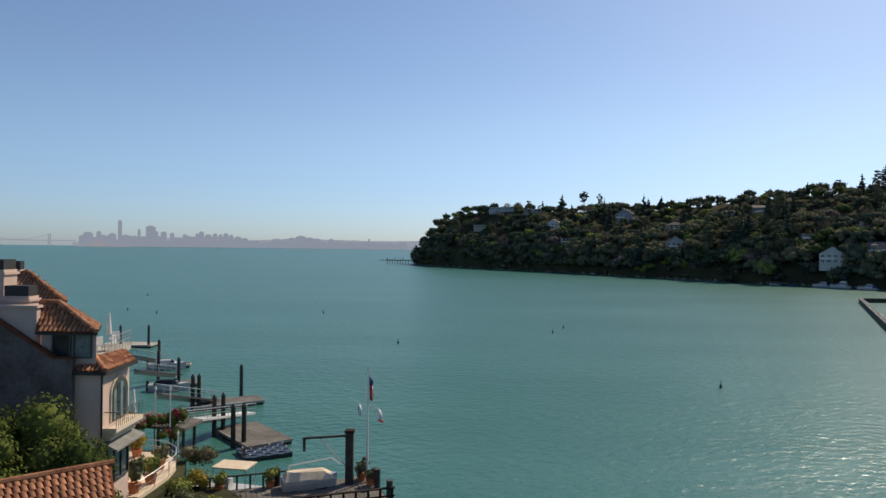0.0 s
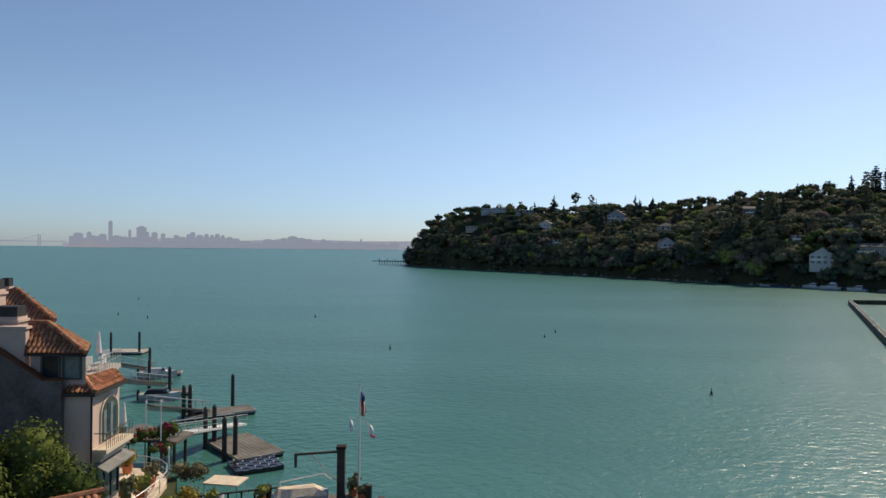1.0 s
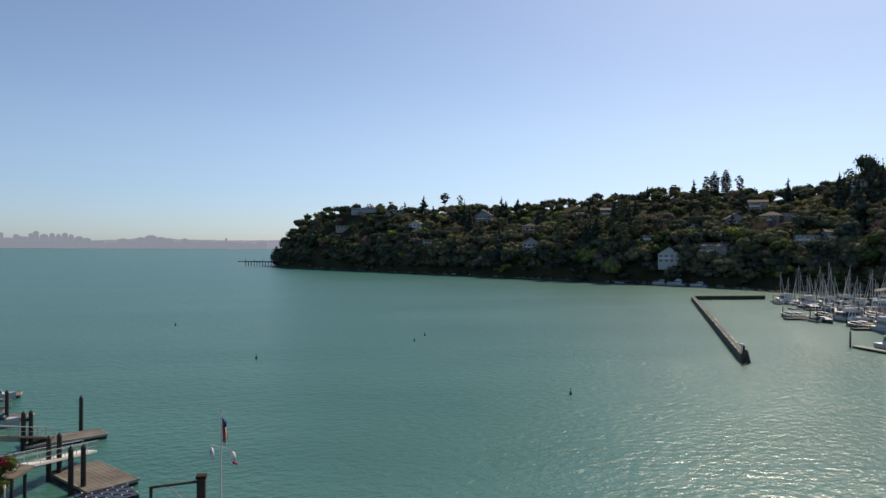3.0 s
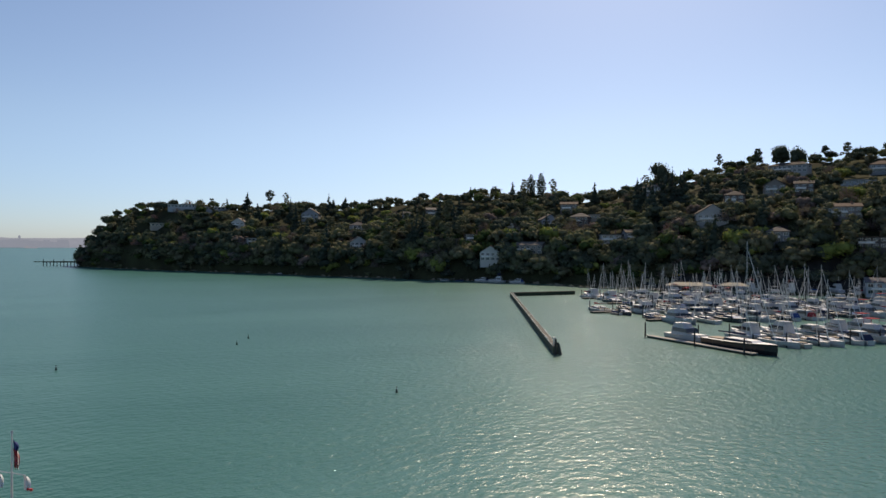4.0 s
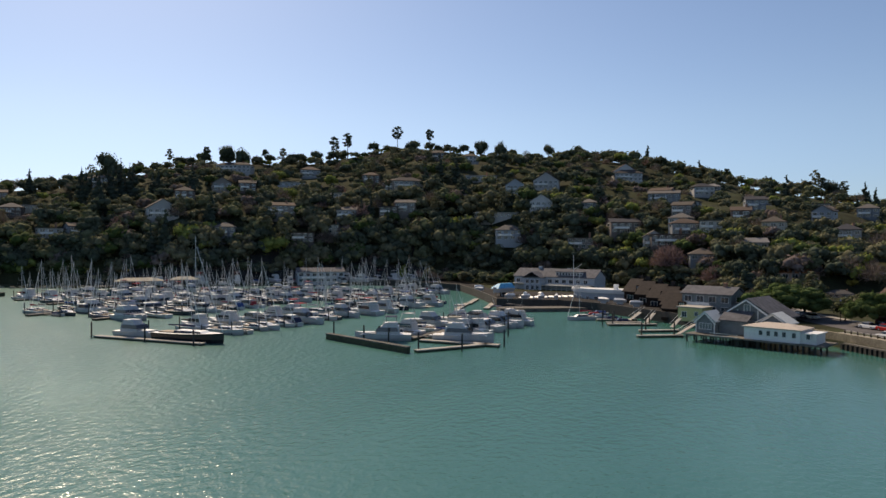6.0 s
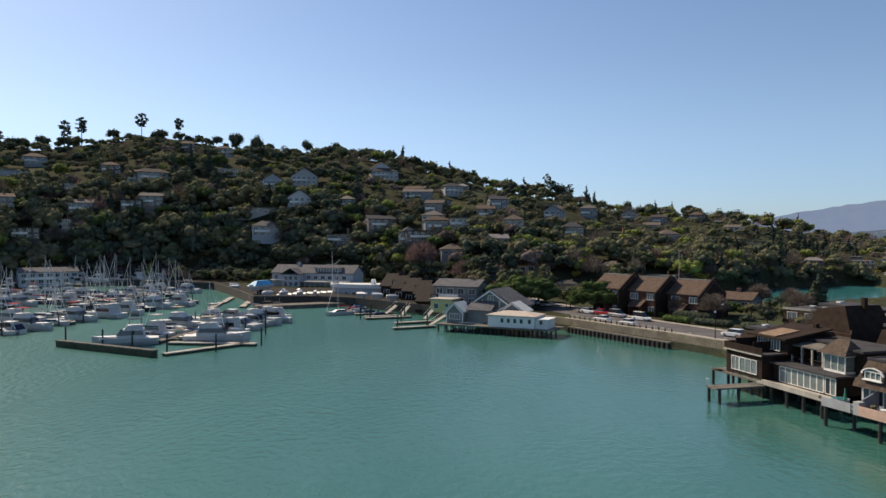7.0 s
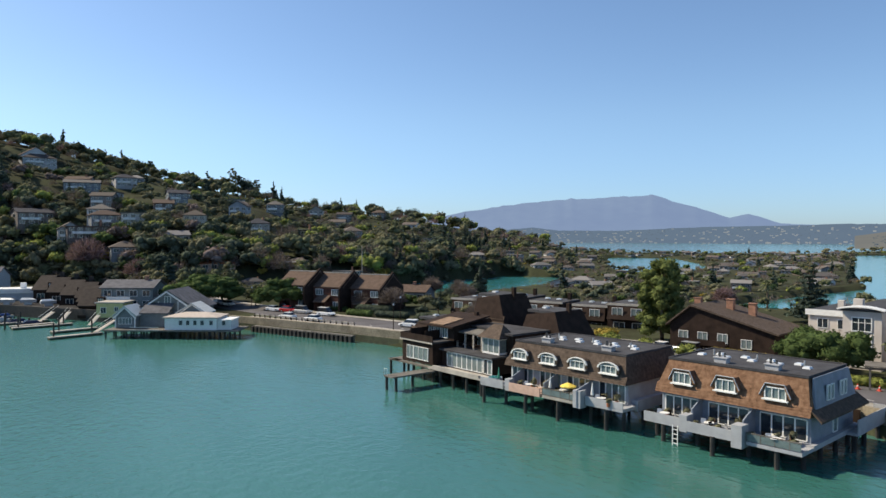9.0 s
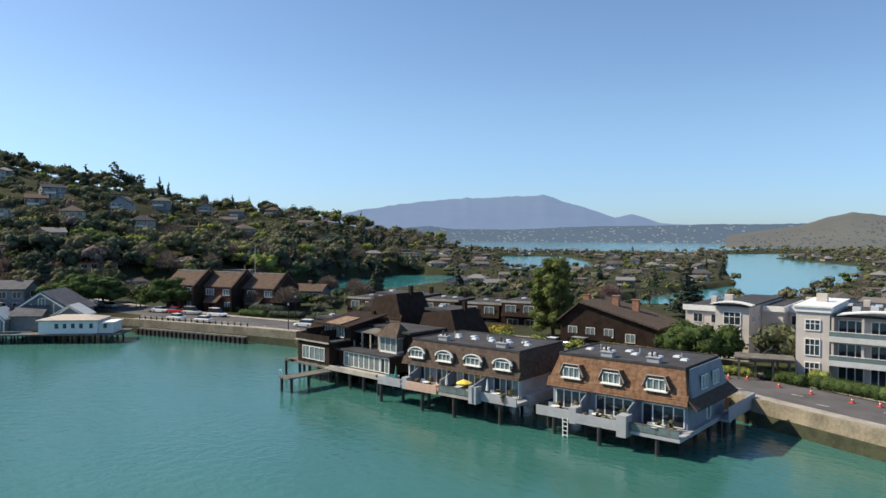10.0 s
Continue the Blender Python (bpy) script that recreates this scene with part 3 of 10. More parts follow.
def house(m, w, d, storeys, roof, wall_mat, roof_mat, label, name="house", group="houses", chimney=True, base=4.0, pane=None):
    """A dwelling facing local -y: walls with a sunken base, roof, windows storey by storey, chimney."""
    h = 2.8 * storeys
    ob = thing(name, m, label, "house", group)
    g = Geo().box(-w / 2, w / 2, -d / 2, d / 2, -base, h)
    if roof == "gable":
        g.add([(-w / 2, -d / 2, h), (-w / 2, d / 2, h), (-w / 2, 0, h + 2.0), (w / 2, -d / 2, h), (w / 2, d / 2, h), (w / 2, 0, h + 2.0)], [(0, 2, 1), (3, 4, 5)])
    if roof == "front":
        g.add([(-w / 2, -d / 2, h), (w / 2, -d / 2, h), (0, -d / 2, h + w * 0.32), (-w / 2, d / 2, h), (w / 2, d / 2, h), (0, d / 2, h + w * 0.32)], [(0, 1, 2), (3, 5, 4)])
    part("wall", g, wall_mat, ob)
    if roof == "hip":
        part("roof", hip_roof(w, d, h, min(w, d) * 0.28), roof_mat, ob)
    elif roof == "gable":
        part("roof", gable_roof(w, d, h, 2.0), roof_mat, ob)
    elif roof == "front":
        part("roof", gable_roof(w, d, h, w * 0.32, along_x=False), roof_mat, ob)
    else:
        part("roof", Geo().box(-w / 2 - 0.7, w / 2 + 0.7, -d / 2 - 0.9, d / 2 + 0.7, h, h + 0.35), roof_mat, ob)
    n = max(2, int(w / 3.2))
    for s in range(storeys):
        for i in range(n):
            x = -w / 2 + w * (i + 0.5) / n
            far_window(ob, x, -d / 2, 2.8 * s + 0.8, w / n * 0.55, 1.5)
    far_window(ob, w / 2, 0, 2.8 * (storeys - 1) + 0.9, d * 0.25, 1.3, turn=90)
    far_window(ob, -w / 2, 0, 2.8 * (storeys - 1) + 0.9, d * 0.25, 1.3, turn=-90)
    if storeys > 1:
        part("balcony", Geo().box(-w * 0.42, w * 0.1, -d / 2 - 1.4, -d / 2 - 0.002, 2.5, 2.7).box(-w * 0.42, w * 0.1, -d / 2 - 1.4, -d / 2 - 1.34, 2.7, 3.5), WHITE, ob)
    if chimney:
        part("chimney", Geo().box(w * 0.22, w * 0.22 + 0.9, -0.4, 0.5, h - 0.5, h + 3.0).box(w * 0.22 - 0.1, w * 0.22 + 1.0, -0.5, 0.6, h + 3.0, h + 3.2), BRICK, ob)
    return ob


def facing(x, y, jitter=0.0):
    """The turn that faces a house towards the cove."""
    return -math.degrees(math.atan2(x - CX, y - CY)) + jitter


# x, y, width of the houses that stand out on the slope, then the storeys by kind
PALE_TALL = [(100, 627, 11), (103, 584, 10), (179, 540, 11), (163, 491, 13), (271, 338, 12), (379, 112, 15), (431, 124, 12), (357, 5, 10), (354, -22, 10), (220, 393, 13), (353, 211, 10), (366, 19, 10)]
PALE_LONG = [(61, 709, 26), (88, 690, 22), (468, 161, 22), (395, 125, 24), (400, 233, 11), (39, 707, 14), (321, 415, 13), (422, 286, 19)]
GREY_GABLE = [(239, 376, 18), (284, 424, 13), (278, 327, 9), (308, 295, 17), (348, 244, 17), (381, 314, 12), (393, 302, 11), (401, 99, 13), (464, 36, 19), (449, 108, 16), (366, 208, 12), (160, 614, 15)]
HIP_HOUSES = [(446, 355, 27), (414, 192, 20), (535, 69, 20), (359, 17, 13), (412, 201, 13), (474, 305, 15), (438, 231, 12), (316, 257, 11), (335, 303, 11), (542, 196, 14), (531, 220, 14), (307, 417, 13), (382, 427, 14), (395, 70, 9)]
DARK_HOUSES = [(369, 68, 14), (371, 48, 15), (351, 23, 20), (224, 542, 10), (220, 419, 11), (240, 528, 12), (250, 418, 12), (320, 450, 13), (340, 222, 13), (384, 178, 12), (378, 186, 11), (382, 19, 10)]
SLOPE_HOUSES = [(472, 38, 14), (496, 15, 13), (540, 72, 16), (418, -15, 10), (355, -51, 10), (353, 31, 10), (373, -8, 9), (461, -75, 11), (581, -126, 12), (576, -149, 13), (626, -193, 12), (420, -49, 10)]
SLOPE_HOUSES2 = [(541, -195, 12), (387, -106, 10), (370, -77, 9), (333, -13, 10), (332, 8, 11), (418, -162, 11), (490, -20, 12), (510, -60, 12), (560, -60, 13), (480, -120, 11), (600, -40, 12), (440, 20, 12), (640, -120, 12), (560, 10, 12)]
KINDS = [(PALE_TALL, 2, ("front", "flat", "hip"), PALE_WALL, ROOFS, "pale-painted house of two storeys on the wooded slope"),
         (PALE_LONG, 1, ("flat",), PALE_WALL, PALE_ROOF, "long low white house with a flat pale roof on the slope"),
         (GREY_GABLE, 2, ("gable", "front"), WALLS, ROOFS, "two-storey gabled house among trees on the slope"),
         (HIP_HOUSES, 2, ("hip",), WALLS, ROOFS, "two-storey house with a hipped shingle roof on the slope"),
         (DARK_HOUSES, 2, ("flat", "gable"), material("dark_walls", (0.16, 0.14, 0.13), 0.85, rnd=0.4), ROOFS, "dark timber house with white windows among trees"),
         (SLOPE_HOUSES, 2, ("gable", "hip", "front"), WALLS, ROOFS, "suburban house on the gentle green slope"),
         (SLOPE_HOUSES2, 1, ("gable", "hip", "flat"), WALLS, LOW_ROOF, "low suburban house on the gentle green slope")]
HOUSE_SPOTS = []
for spots, storeys, roofs, wall_mat, roof_mat, label in KINDS:
    for i, (x, y, w) in enumerate(spots):
        z = float(relief(x, y))
        house(at(x, y, z, facing(x, y, (i * 37 % 40) - 20)), w, 9 + i % 3, storeys, roofs[i % len(roofs)], wall_mat, roof_mat, label, group="hillside houses", chimney=i % 2 == 0)
        HOUSE_SPOTS.append((x, y, w))

# houses of the flat lagoon quarter: low, wide-roofed, in rows along the water
lag = np.random.default_rng(21)
low = []
b, r = lag.uniform(97, 158, 6000), 190 + 810 * lag.uniform(0, 1, 6000) ** 1.15
x, y = CX + r * np.sin(np.radians(b)), CY + r * np.cos(np.radians(b))
gap = np.min([shore_gap(p, x, y) for p in LAGOONS], 0)
near = np.interp(b, [97, 104, 109, 111, 120, 122, 126, 140, 150, 160], [290, 285, 290, 335, 345, 275, 250, 240, 220, 220])
for q in np.flatnonzero((relief(x, y) > 1.0) & (relief(x, y) < 11) & (gap > 10) & (r > near)):
    if len(low) < 172 and not any((x[q] - u) ** 2 + (y[q] - v) ** 2 < 19 ** 2 for u, v, _ in low + HOUSE_SPOTS):
        low.append((float(x[q]), float(y[q]), 15.0))
protos = []
for i, (x, y, w) in enumerate(low):
    m = at(x, y, float(relief(x, y)) - 0.2, facing(x, y, lag.uniform(-25, 25) + lag.choice([0, 0, 90]))) @ Matrix.Scale(lag.uniform(0.7, 0.95), 4)
    if i < 8:
        protos.append(house(m, (15, 13, 17, 14, 16, 12, 15, 18)[i], 9.5, (1, 1, 1, 1, 1, 2, 1, 1)[i], ("hip", "gable", "gable", "hip", "flat", "gable", "hip", "flat")[i], WALLS, LOW_ROOF,
                            ("low lagoon house with a broad grey-brown roof", "two-storey lagoon house with a brown roof")[(0, 0, 0, 0, 0, 1, 0, 0)[i]], group="lagoon houses", base=1.0))
    else:
        copy_thing(protos[i % 8], m)
LOW_SPOTS = low


# ---- woods ----
HOUSE_TABLE = np.array([(*bearing(x, y), float(relief(x, y)), w) for x, y, w in HOUSE_SPOTS] + [(*bearing(x, y), float(relief(x, y)) - 1.6, w) for x, y, w in LOW_SPOTS])


def plantable(x, y, z=None, size=1.0):
    """Not on a house, and not so tall before one that it would hide its upper storey from the water."""
    az, r = bearing(x, y)
    hb, hr, hz, hw = HOUSE_TABLE.T
    ahead, across = hr - r, np.abs(az - hb) * np.pi / 180 * hr
    on = (across < hw * 0.5 + 1.5) & (np.abs(ahead) < 7)
    if z is None:
        return not (on | ((across < hw * 0.42 + 1) & (ahead > 0) & (ahead < 9))).any()
    sight = 22.5 + (hz + np.where(hb > 60, 3.4, 2.4) - 22.5) * r / hr
    return not (on | ((across < hw * 0.5) & (ahead > 0) & (ahead < 90) & (z + 6.0 * size > sight))).any()


rng = np.random.default_rng(7)
spots, cells = [], set()
b = rng.uniform(-2.1, 122, 90000)
foot, crest_r, top = (np.interp(b, HILL[:, 0], HILL[:, k]) for k in (1, 2, 3))
u = rng.uniform(0, 1, len(b))
u = np.where(rng.uniform(0, 1, len(b)) < 0.3, u * 0.2, u)
u = np.where((rng.uniform(0, 1, len(b)) < 0.2) & (b < 112), u * 0.04, u)
r = foot + (crest_r + 45 - foot) * u
x, y = CX + r * np.sin(np.radians(b)), CY + r * np.cos(np.radians(b))
z = relief(x, y)
size = rng.uniform(0.75, 1.6, len(b)) * (1.4 - 0.45 * np.clip((r - foot) / 70, 0, 1)) * np.where(b > 80, 0.78 + 0.6 * np.clip((u - 0.6) / 0.25, 0, 1), 1.0)
for q in np.concatenate([np.flatnonzero((z > 0.3) & (u < 0.16)), np.flatnonzero((z > 0.3) & (u >= 0.16))]):
    step = 4.2 if u[q] < 0.05 else 6.0
    cell = (step, int(x[q] // step), int(y[q] // step))
    if cell in cells or not plantable(x[q], y[q], z[q], size[q]) or (b[q] > 100 and u[q] < 0.75 and rng.uniform() < 0.012 * (b[q] - 100)):
        continue
    cells.add(cell)
    spots.append((x[q], y[q], z[q], size[q]))
    if len(spots) >= 4300:
        break
for _ in range(900):      # the low ground between the harbour yard and the hill
    b = rng.uniform(64, 97)
    r = rng.uniform(float(np.interp(b, [64, 72, 80, 86, 92, 97], [385, 342, 336, 330, 275, 262])), float(np.interp(b, HILL[:, 0], HILL[:, 1])) + 4)
    x, y = CX + r * math.sin(radians(b)), CY + r * math.cos(radians(b))
    cell = (5, int(x // 5), int(y // 5))
    if cell not in cells and plantable(x, y, float(relief(x, y)), 0.9):
        cells.add(cell)
        spots.append((x, y, float(relief(x, y)), rng.uniform(0.6, 1.1)))
PROTOS = [(oak(rng), 0, 6), (oak(rng), 1, 5), (oak(rng), 2, 6), (oak(rng), 8, 2.5), (bush(rng), 0, 3), (bush(rng), 2, 2), (bush(rng), 1, 2), (oak(rng), 3, 1.3), (bush(rng), 3, 0.8), (bare(rng), 4, 2.4), (bare(rng), 7, 0.6),
          (conifer(rng, tall=14, wide=3.4), 5, 0.5), (oak(rng), 4, 0.8), (gum(rng), 2, 0.6), (oak(rng), 1, 4), (bush(rng), 6, 0.25)]
open_slope = [q for q in spots if bearing(q[0], q[1])[0] > 97]
spots = [q for q in spots if bearing(q[0], q[1])[0] <= 97]
SLOPE_PROTOS = [(oak(rng), 0, 4), (oak(rng), 2, 4), (bare(rng), 4, 5), (oak(rng), 3, 1.6), (bush(rng), 3, 1.2), (oak(rng), 1, 2.0), (conifer(rng, tall=13, wide=2.6), 5, 0.7), (bush(rng), 6, 0.6), (bare(rng), 7, 0.8), (bush(rng), 2, 2)]
scatter("slope_woods", open_slope, SLOPE_PROTOS, LEAF, "mixed oaks, shrubs and bare trees on the gentle slope", "trees", rng)
scatter("woods", spots, PROTOS, LEAF, "dense dark green oaks, pines and shrubs covering the hill", "trees", rng)

spots, cells = [], set()
b, r = rng.uniform(90, 160, 20000), 170 + 900 * rng.uniform(0, 1, 20000) ** 1.1
x, y = CX + r * np.sin(np.radians(b)), CY + r * np.cos(np.radians(b))
z = relief(x, y)
near = np.interp(b, [92, 97, 104, 110, 120, 126, 140, 150, 160], [262, 235, 226, 215, 212, 200, 210, 210, 210])
for q in sorted(np.flatnonzero((z > 1.0) & (z < 7.0) & (r > near)), key=lambda k: r[k] > 330):
    cell = (int(x[q] // 6), int(y[q] // 6))
    if cell in cells or any(abs(x[q] - u) < w * 0.5 and abs(y[q] - v) < w * 0.5 for u, v, w in LOW_SPOTS) or not plantable(x[q], y[q]):
        continue
    cells.add(cell)
    before_water = 108 < b[q] < 121 and r[q] < 300
    if before_water and rng.uniform() < 0.6:
        continue
    spots.append((x[q], y[q], z[q], rng.uniform(0.2, 0.35) if before_water else rng.uniform(0.3, 0.75)))
    if len(spots) >= 2500:
        break
TOWN = [(oak(rng, 70, size=0.75), 0, 3), (oak(rng, 70, size=0.75), 2, 3), (bush(rng, 45), 3, 2.0), (oak(rng, 70, size=0.75), 8, 1.0), (bush(rng, 45), 0, 3), (bare(rng, 120), 4, 6), (oak(rng, 70, size=0.75), 1, 2), (conifer(rng, 90, tall=13, wide=3.2), 5, 0.35), (bush(rng, 45), 6, 1.0),
        (bush(rng, 45), 2, 2), (oak(rng, 70, size=0.75), 3, 0.7), (bare(rng, 120), 7, 0.4)]
scatter("garden_trees", spots, TOWN, LEAF, "garden trees and shrubs of the lagoon quarter, some bare", "trees", rng)



# ---- quays, road, breakwaters ----
STEEL = material("galvanised_steel", (0.45, 0.46, 0.47), 0.4, metal=0.6, vary=0.2)
PILE_WOOD = material("pile_wood", (0.035, 0.032, 0.030), 0.8, vary=0.4, scale=1.2, fine=10, bump=0.5)
DOCK_WOOD = material("dock_wood", (0.140, 0.130, 0.116), 0.85, vary=0.35, scale=0.6, fine=9, bump=0.3)
PALE_DOCK = material("pale_dock", (0.36, 0.335, 0.30), 0.85, vary=0.25, scale=0.6, fine=9)
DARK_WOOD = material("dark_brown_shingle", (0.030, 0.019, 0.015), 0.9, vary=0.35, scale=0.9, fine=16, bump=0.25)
# hull and cabin sides: white lowered to grey, standing in for their shade
SHADED_GELCOAT = material("shaded_white_gelcoat", (0.44, 0.44, 0.44), 0.22, vary=0.10, scale=0.8, bump=0)
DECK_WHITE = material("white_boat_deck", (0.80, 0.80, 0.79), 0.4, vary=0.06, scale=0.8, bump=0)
YELLOW_LINE = material("yellow_road_paint", (0.60, 0.45, 0.06), 0.7)


def polyline_wall(name, pts, z0, z1, width, mat, label, category, foot=None, kind="structure"):
    g = Geo()
    for (x0, y0), (x1, y1) in zip(pts, pts[1:]):
        a, b = Vector((x0, y0, z1)), Vector((x1, y1, z1))
        d = (b - a).normalized() * 0.02
        g.slab(a - d, b + d, width, z1 - z0)
    ob = solid(name, g, mat, label, category, kind=kind)
    if foot:
        f = Geo()
        for (x0, y0), (x1, y1) in zip(pts, pts[1:]):
            f.slab((x0, y0, foot), (x1, y1, foot), width + 0.5, foot - z0 + 0.3)
        part("wall_foot", f, ALGAE, ob)
    return ob


def strip(pts, width, z, lift=0.0):
    """A ribbon of road along a line of points."""
    g = Geo()
    p = [Vector((x, y, 0)) for x, y in pts]
    left, right = [], []
    for i, q in enumerate(p):
        d = (p[min(i + 1, len(p) - 1)] - p[max(i - 1, 0)]).normalized()
        s = Vector((-d.y, d.x, 0)) * width / 2
        left.append((q.x + s.x, q.y + s.y, z + lift))
        right.append((q.x - s.x, q.y - s.y, z + lift))
    n = len(p)
    return g.add(left + right, [(i, i + 1, n + i + 1, n + i) for i in range(n - 1)])


ROAD = [(240, -14), (215, -20), (190, -31), (168, -40.5), (150, -51), (137, -61), (121, -73), (104, -83), (88, -88.5), (72, -90), (58, -89), (40, -88), (0, -86), (-60, -84)]
SHORE = [(192, -14), (182, -22), (177, -26), (150, -45.3), (137.4, -53), (120, -58), (95, -67.5), (75, -75.5), (57.2, -83), (38, -82), (0, -80.5), (-60, -80)]
solid("road", strip([(x + 1.4, y - 2.0) if x > 60 else (x, y - 1.6) for x, y in ROAD], 12.5, 2.97), ASPHALT, "grey asphalt shore road with worn patches", "road", kind="structure")
solid("pavement", strip([(x + 4.6, y - 7.0) if x > 60 else (x, y - 7.2) for x, y in ROAD], 2.2, 3.07, 0.03), CONCRETE, "pale concrete pavement along the shore road", "pavement", kind="structure")
solid("road_edge", strip([(SHORE[i][0] + 0.6, SHORE[i][1] - 1.1) for i in range(2, len(SHORE))], 2.6, 3.0, 0.02), CONCRETE, "pale concrete strip behind the sea wall", "pavement", kind="structure")
polyline_wall("wall_sea", SHORE, -1.2, 3.1, 0.7, SEAWALL, "weathered concrete sea wall with a dark tidal foot", "sea wall", foot=1.5)

# dark boards added on the wall as painted shade under the pile houses
solid("wall_shade_boards", Geo().slab((120.2, -57.4, 2.6), (94.8, -66.9, 2.6), 0.35, 4.0).slab((94.8, -66.9, 2.6), (57.2, -82.3, 2.6), 0.35, 4.0), DARK_WOOD, "dark boards added to stand in for the shade under the houses", "sea wall", kind="structure")

# stepped timber bulkhead in front of the wall
a, b = Vector((171.5, -27.2, 0)), Vector((146.6, -44.6, 0))
bulk = thing("bulkhead", at(0, 0), "low timber bulkhead of square piles before the sea wall", "bulkhead")
for i in range(25):
    p = a.lerp(b, i / 24)
    ob = part("support_post", Geo().box(-0.32, 0.32, -0.45, 0.45, -1.5, 1.25), PILE_WOOD, bulk)
    ob.matrix_basis = at(p.x, p.y, 0, -145)
part("cap", Geo().slab((171.8, -27.6, 1.5), (146.4, -45.2, 1.5), 1.1, 0.25), DOCK_WOOD, bulk)
part("back_wall", Geo().slab((171.9, -27.9, 1.2), (146.6, -45.4, 1.2), 0.3, 2.4), SEAWALL, bulk)

# roadside rail on short posts
rail = thing("guard_rail", at(0, 0), "low weathered timber guard rail along the road", "guard rail")
a, b = Vector((176.5, -28.2, 3.0)), Vector((151, -46.5, 3.0))
for i in range(19):
    p = a.lerp(b, i / 18)
    part("post", Geo().box(p.x - 0.13, p.x + 0.13, p.y - 0.13, p.y + 0.13, 3.0, 3.75), DARK_WOOD, rail)
part("beam", Geo().slab((176.7, -28.1, 3.72), (150.8, -46.6, 3.72), 0.16, 0.28), PALE_DOCK, rail)


WEATHERED_CAP = material("weathered_dark_concrete", (0.085, 0.08, 0.07), 0.9, vary=0.5, scale=1.4, fine=5, bump=0.35, second=(0.20, 0.19, 0.17))


def concrete_breakwater(name, pts, top, width, label):
    """Panelled wave wall: pale cap on dark wet panels with posts."""
    ob = thing(name, at(0, 0), label, "breakwater")
    for (x0, y0), (x1, y1) in zip(pts, pts[1:]):
        a, b = Vector((x0, y0, 0)), Vector((x1, y1, 0))
        n = max(2, int((b - a).length / 4.5))
        for i in range(n):
            p, q = a.lerp(b, i / n), a.lerp(b, (i + 0.985) / n)
            part("panel", Geo().slab((p.x, p.y, top - 0.25), (q.x, q.y, top - 0.25), width * 0.8, top + 1.2), ALGAE, ob)
            part("cap", Geo().slab((p.x, p.y, top), (q.x, q.y, top), width, 0.26), WEATHERED_CAP, ob)
    return ob


bw = concrete_breakwater("breakwater", [(84.2, 119.6), (163.2, 271.4), (197, 270.5)], 1.7, 1.25, "long concrete breakwater with a pale cap and dark wet sides")
for dx, dy, h in ((-0.9, -1.2, 3.4), (0.1, -1.6, 2.6), (1.0, -1.0, 2.2)):
    part("end_post", Geo().tube((84.2 + dx, 119.6 + dy, -1.5), (84.0 + dx * 0.4, 119.2 + dy * 0.4, h), 0.28, 0.24), PILE_WOOD, bw)
specks = Geo()
sp = np.random.default_rng(3)
for _ in range(260):
    s, e = sp.uniform(0, 1), sp.choice([-0.55, 0.55]) + sp.uniform(-0.06, 0.06)
    x, y, w = 84.2 + 79 * s + e * 0.887, 119.6 + 151.8 * s - e * 0.462, sp.uniform(0.08, 0.2)
    specks.prism([(x + w * math.cos(k * 1.257), y + w * math.sin(k * 1.257)) for k in range(5)], 1.68, 1.70 + w * 0.7)
tagged(part("lime_crust", specks, WHITE, bw), kind="stuff")
concrete_breakwater("wave_wall", [(141.4, 82.4), (129.6, 55.9)], 1.4, 1.3, "short concrete wave wall guarding the moored yachts")
solid("marker_post", Geo().tube((85.2, 121.8, 1.7), (85.2, 121.8, 2.9), 0.12).box(84.9, 85.5, 121.5, 122.1, 2.9, 3.3), STEEL, "grey navigation marker on the breakwater end", "marker")


# ---- floating docks and boats of the marina ----
def dock(m, length, width, label, fingers=0, gap=4.6, reach=8.0, mat=None, piles=True, group="marina docks", name="floating_dock"):
    """A floating walkway along local x, with finger floats on both sides and guide piles."""
    ob = thing(name, m, label, "dock", group)
    part("deck", Geo().box(0, length, -width / 2, width / 2, 0.38, 0.58), mat or DOCK_WOOD, ob)
    part("float", Geo().box(0.1, length - 0.1, -width / 2 + 0.1, width / 2 - 0.1, -0.3, 0.376), ALGAE, ob)
    fm = Geo().box(-0.35, 0.35, width / 2 + 0.004, width / 2 + reach, 0.36, 0.52).mesh("finger", mat or DOCK_WOOD)
    pm = Geo().tube((0, 0, -1.5), (0, 0, 3.1), 0.17, 0.15).tube((0, 0, 3.1), (0, 0, 3.5), 0.17, 0.02).mesh("support_post", PILE_WOOD)
    for i in range(fingers):
        x = gap * (2 * i + 1)
        if x > length:
            break
        for s in (0, 180):
            f = part("finger", fm, None, ob)
            f.matrix_basis = at(x, 0, 0, s)
            if piles:
                p = part("support_post", pm, None, ob)
                p.matrix_basis = at(x, (width / 2 + reach + 0.25) * (1 if s == 0 else -1))
    return ob


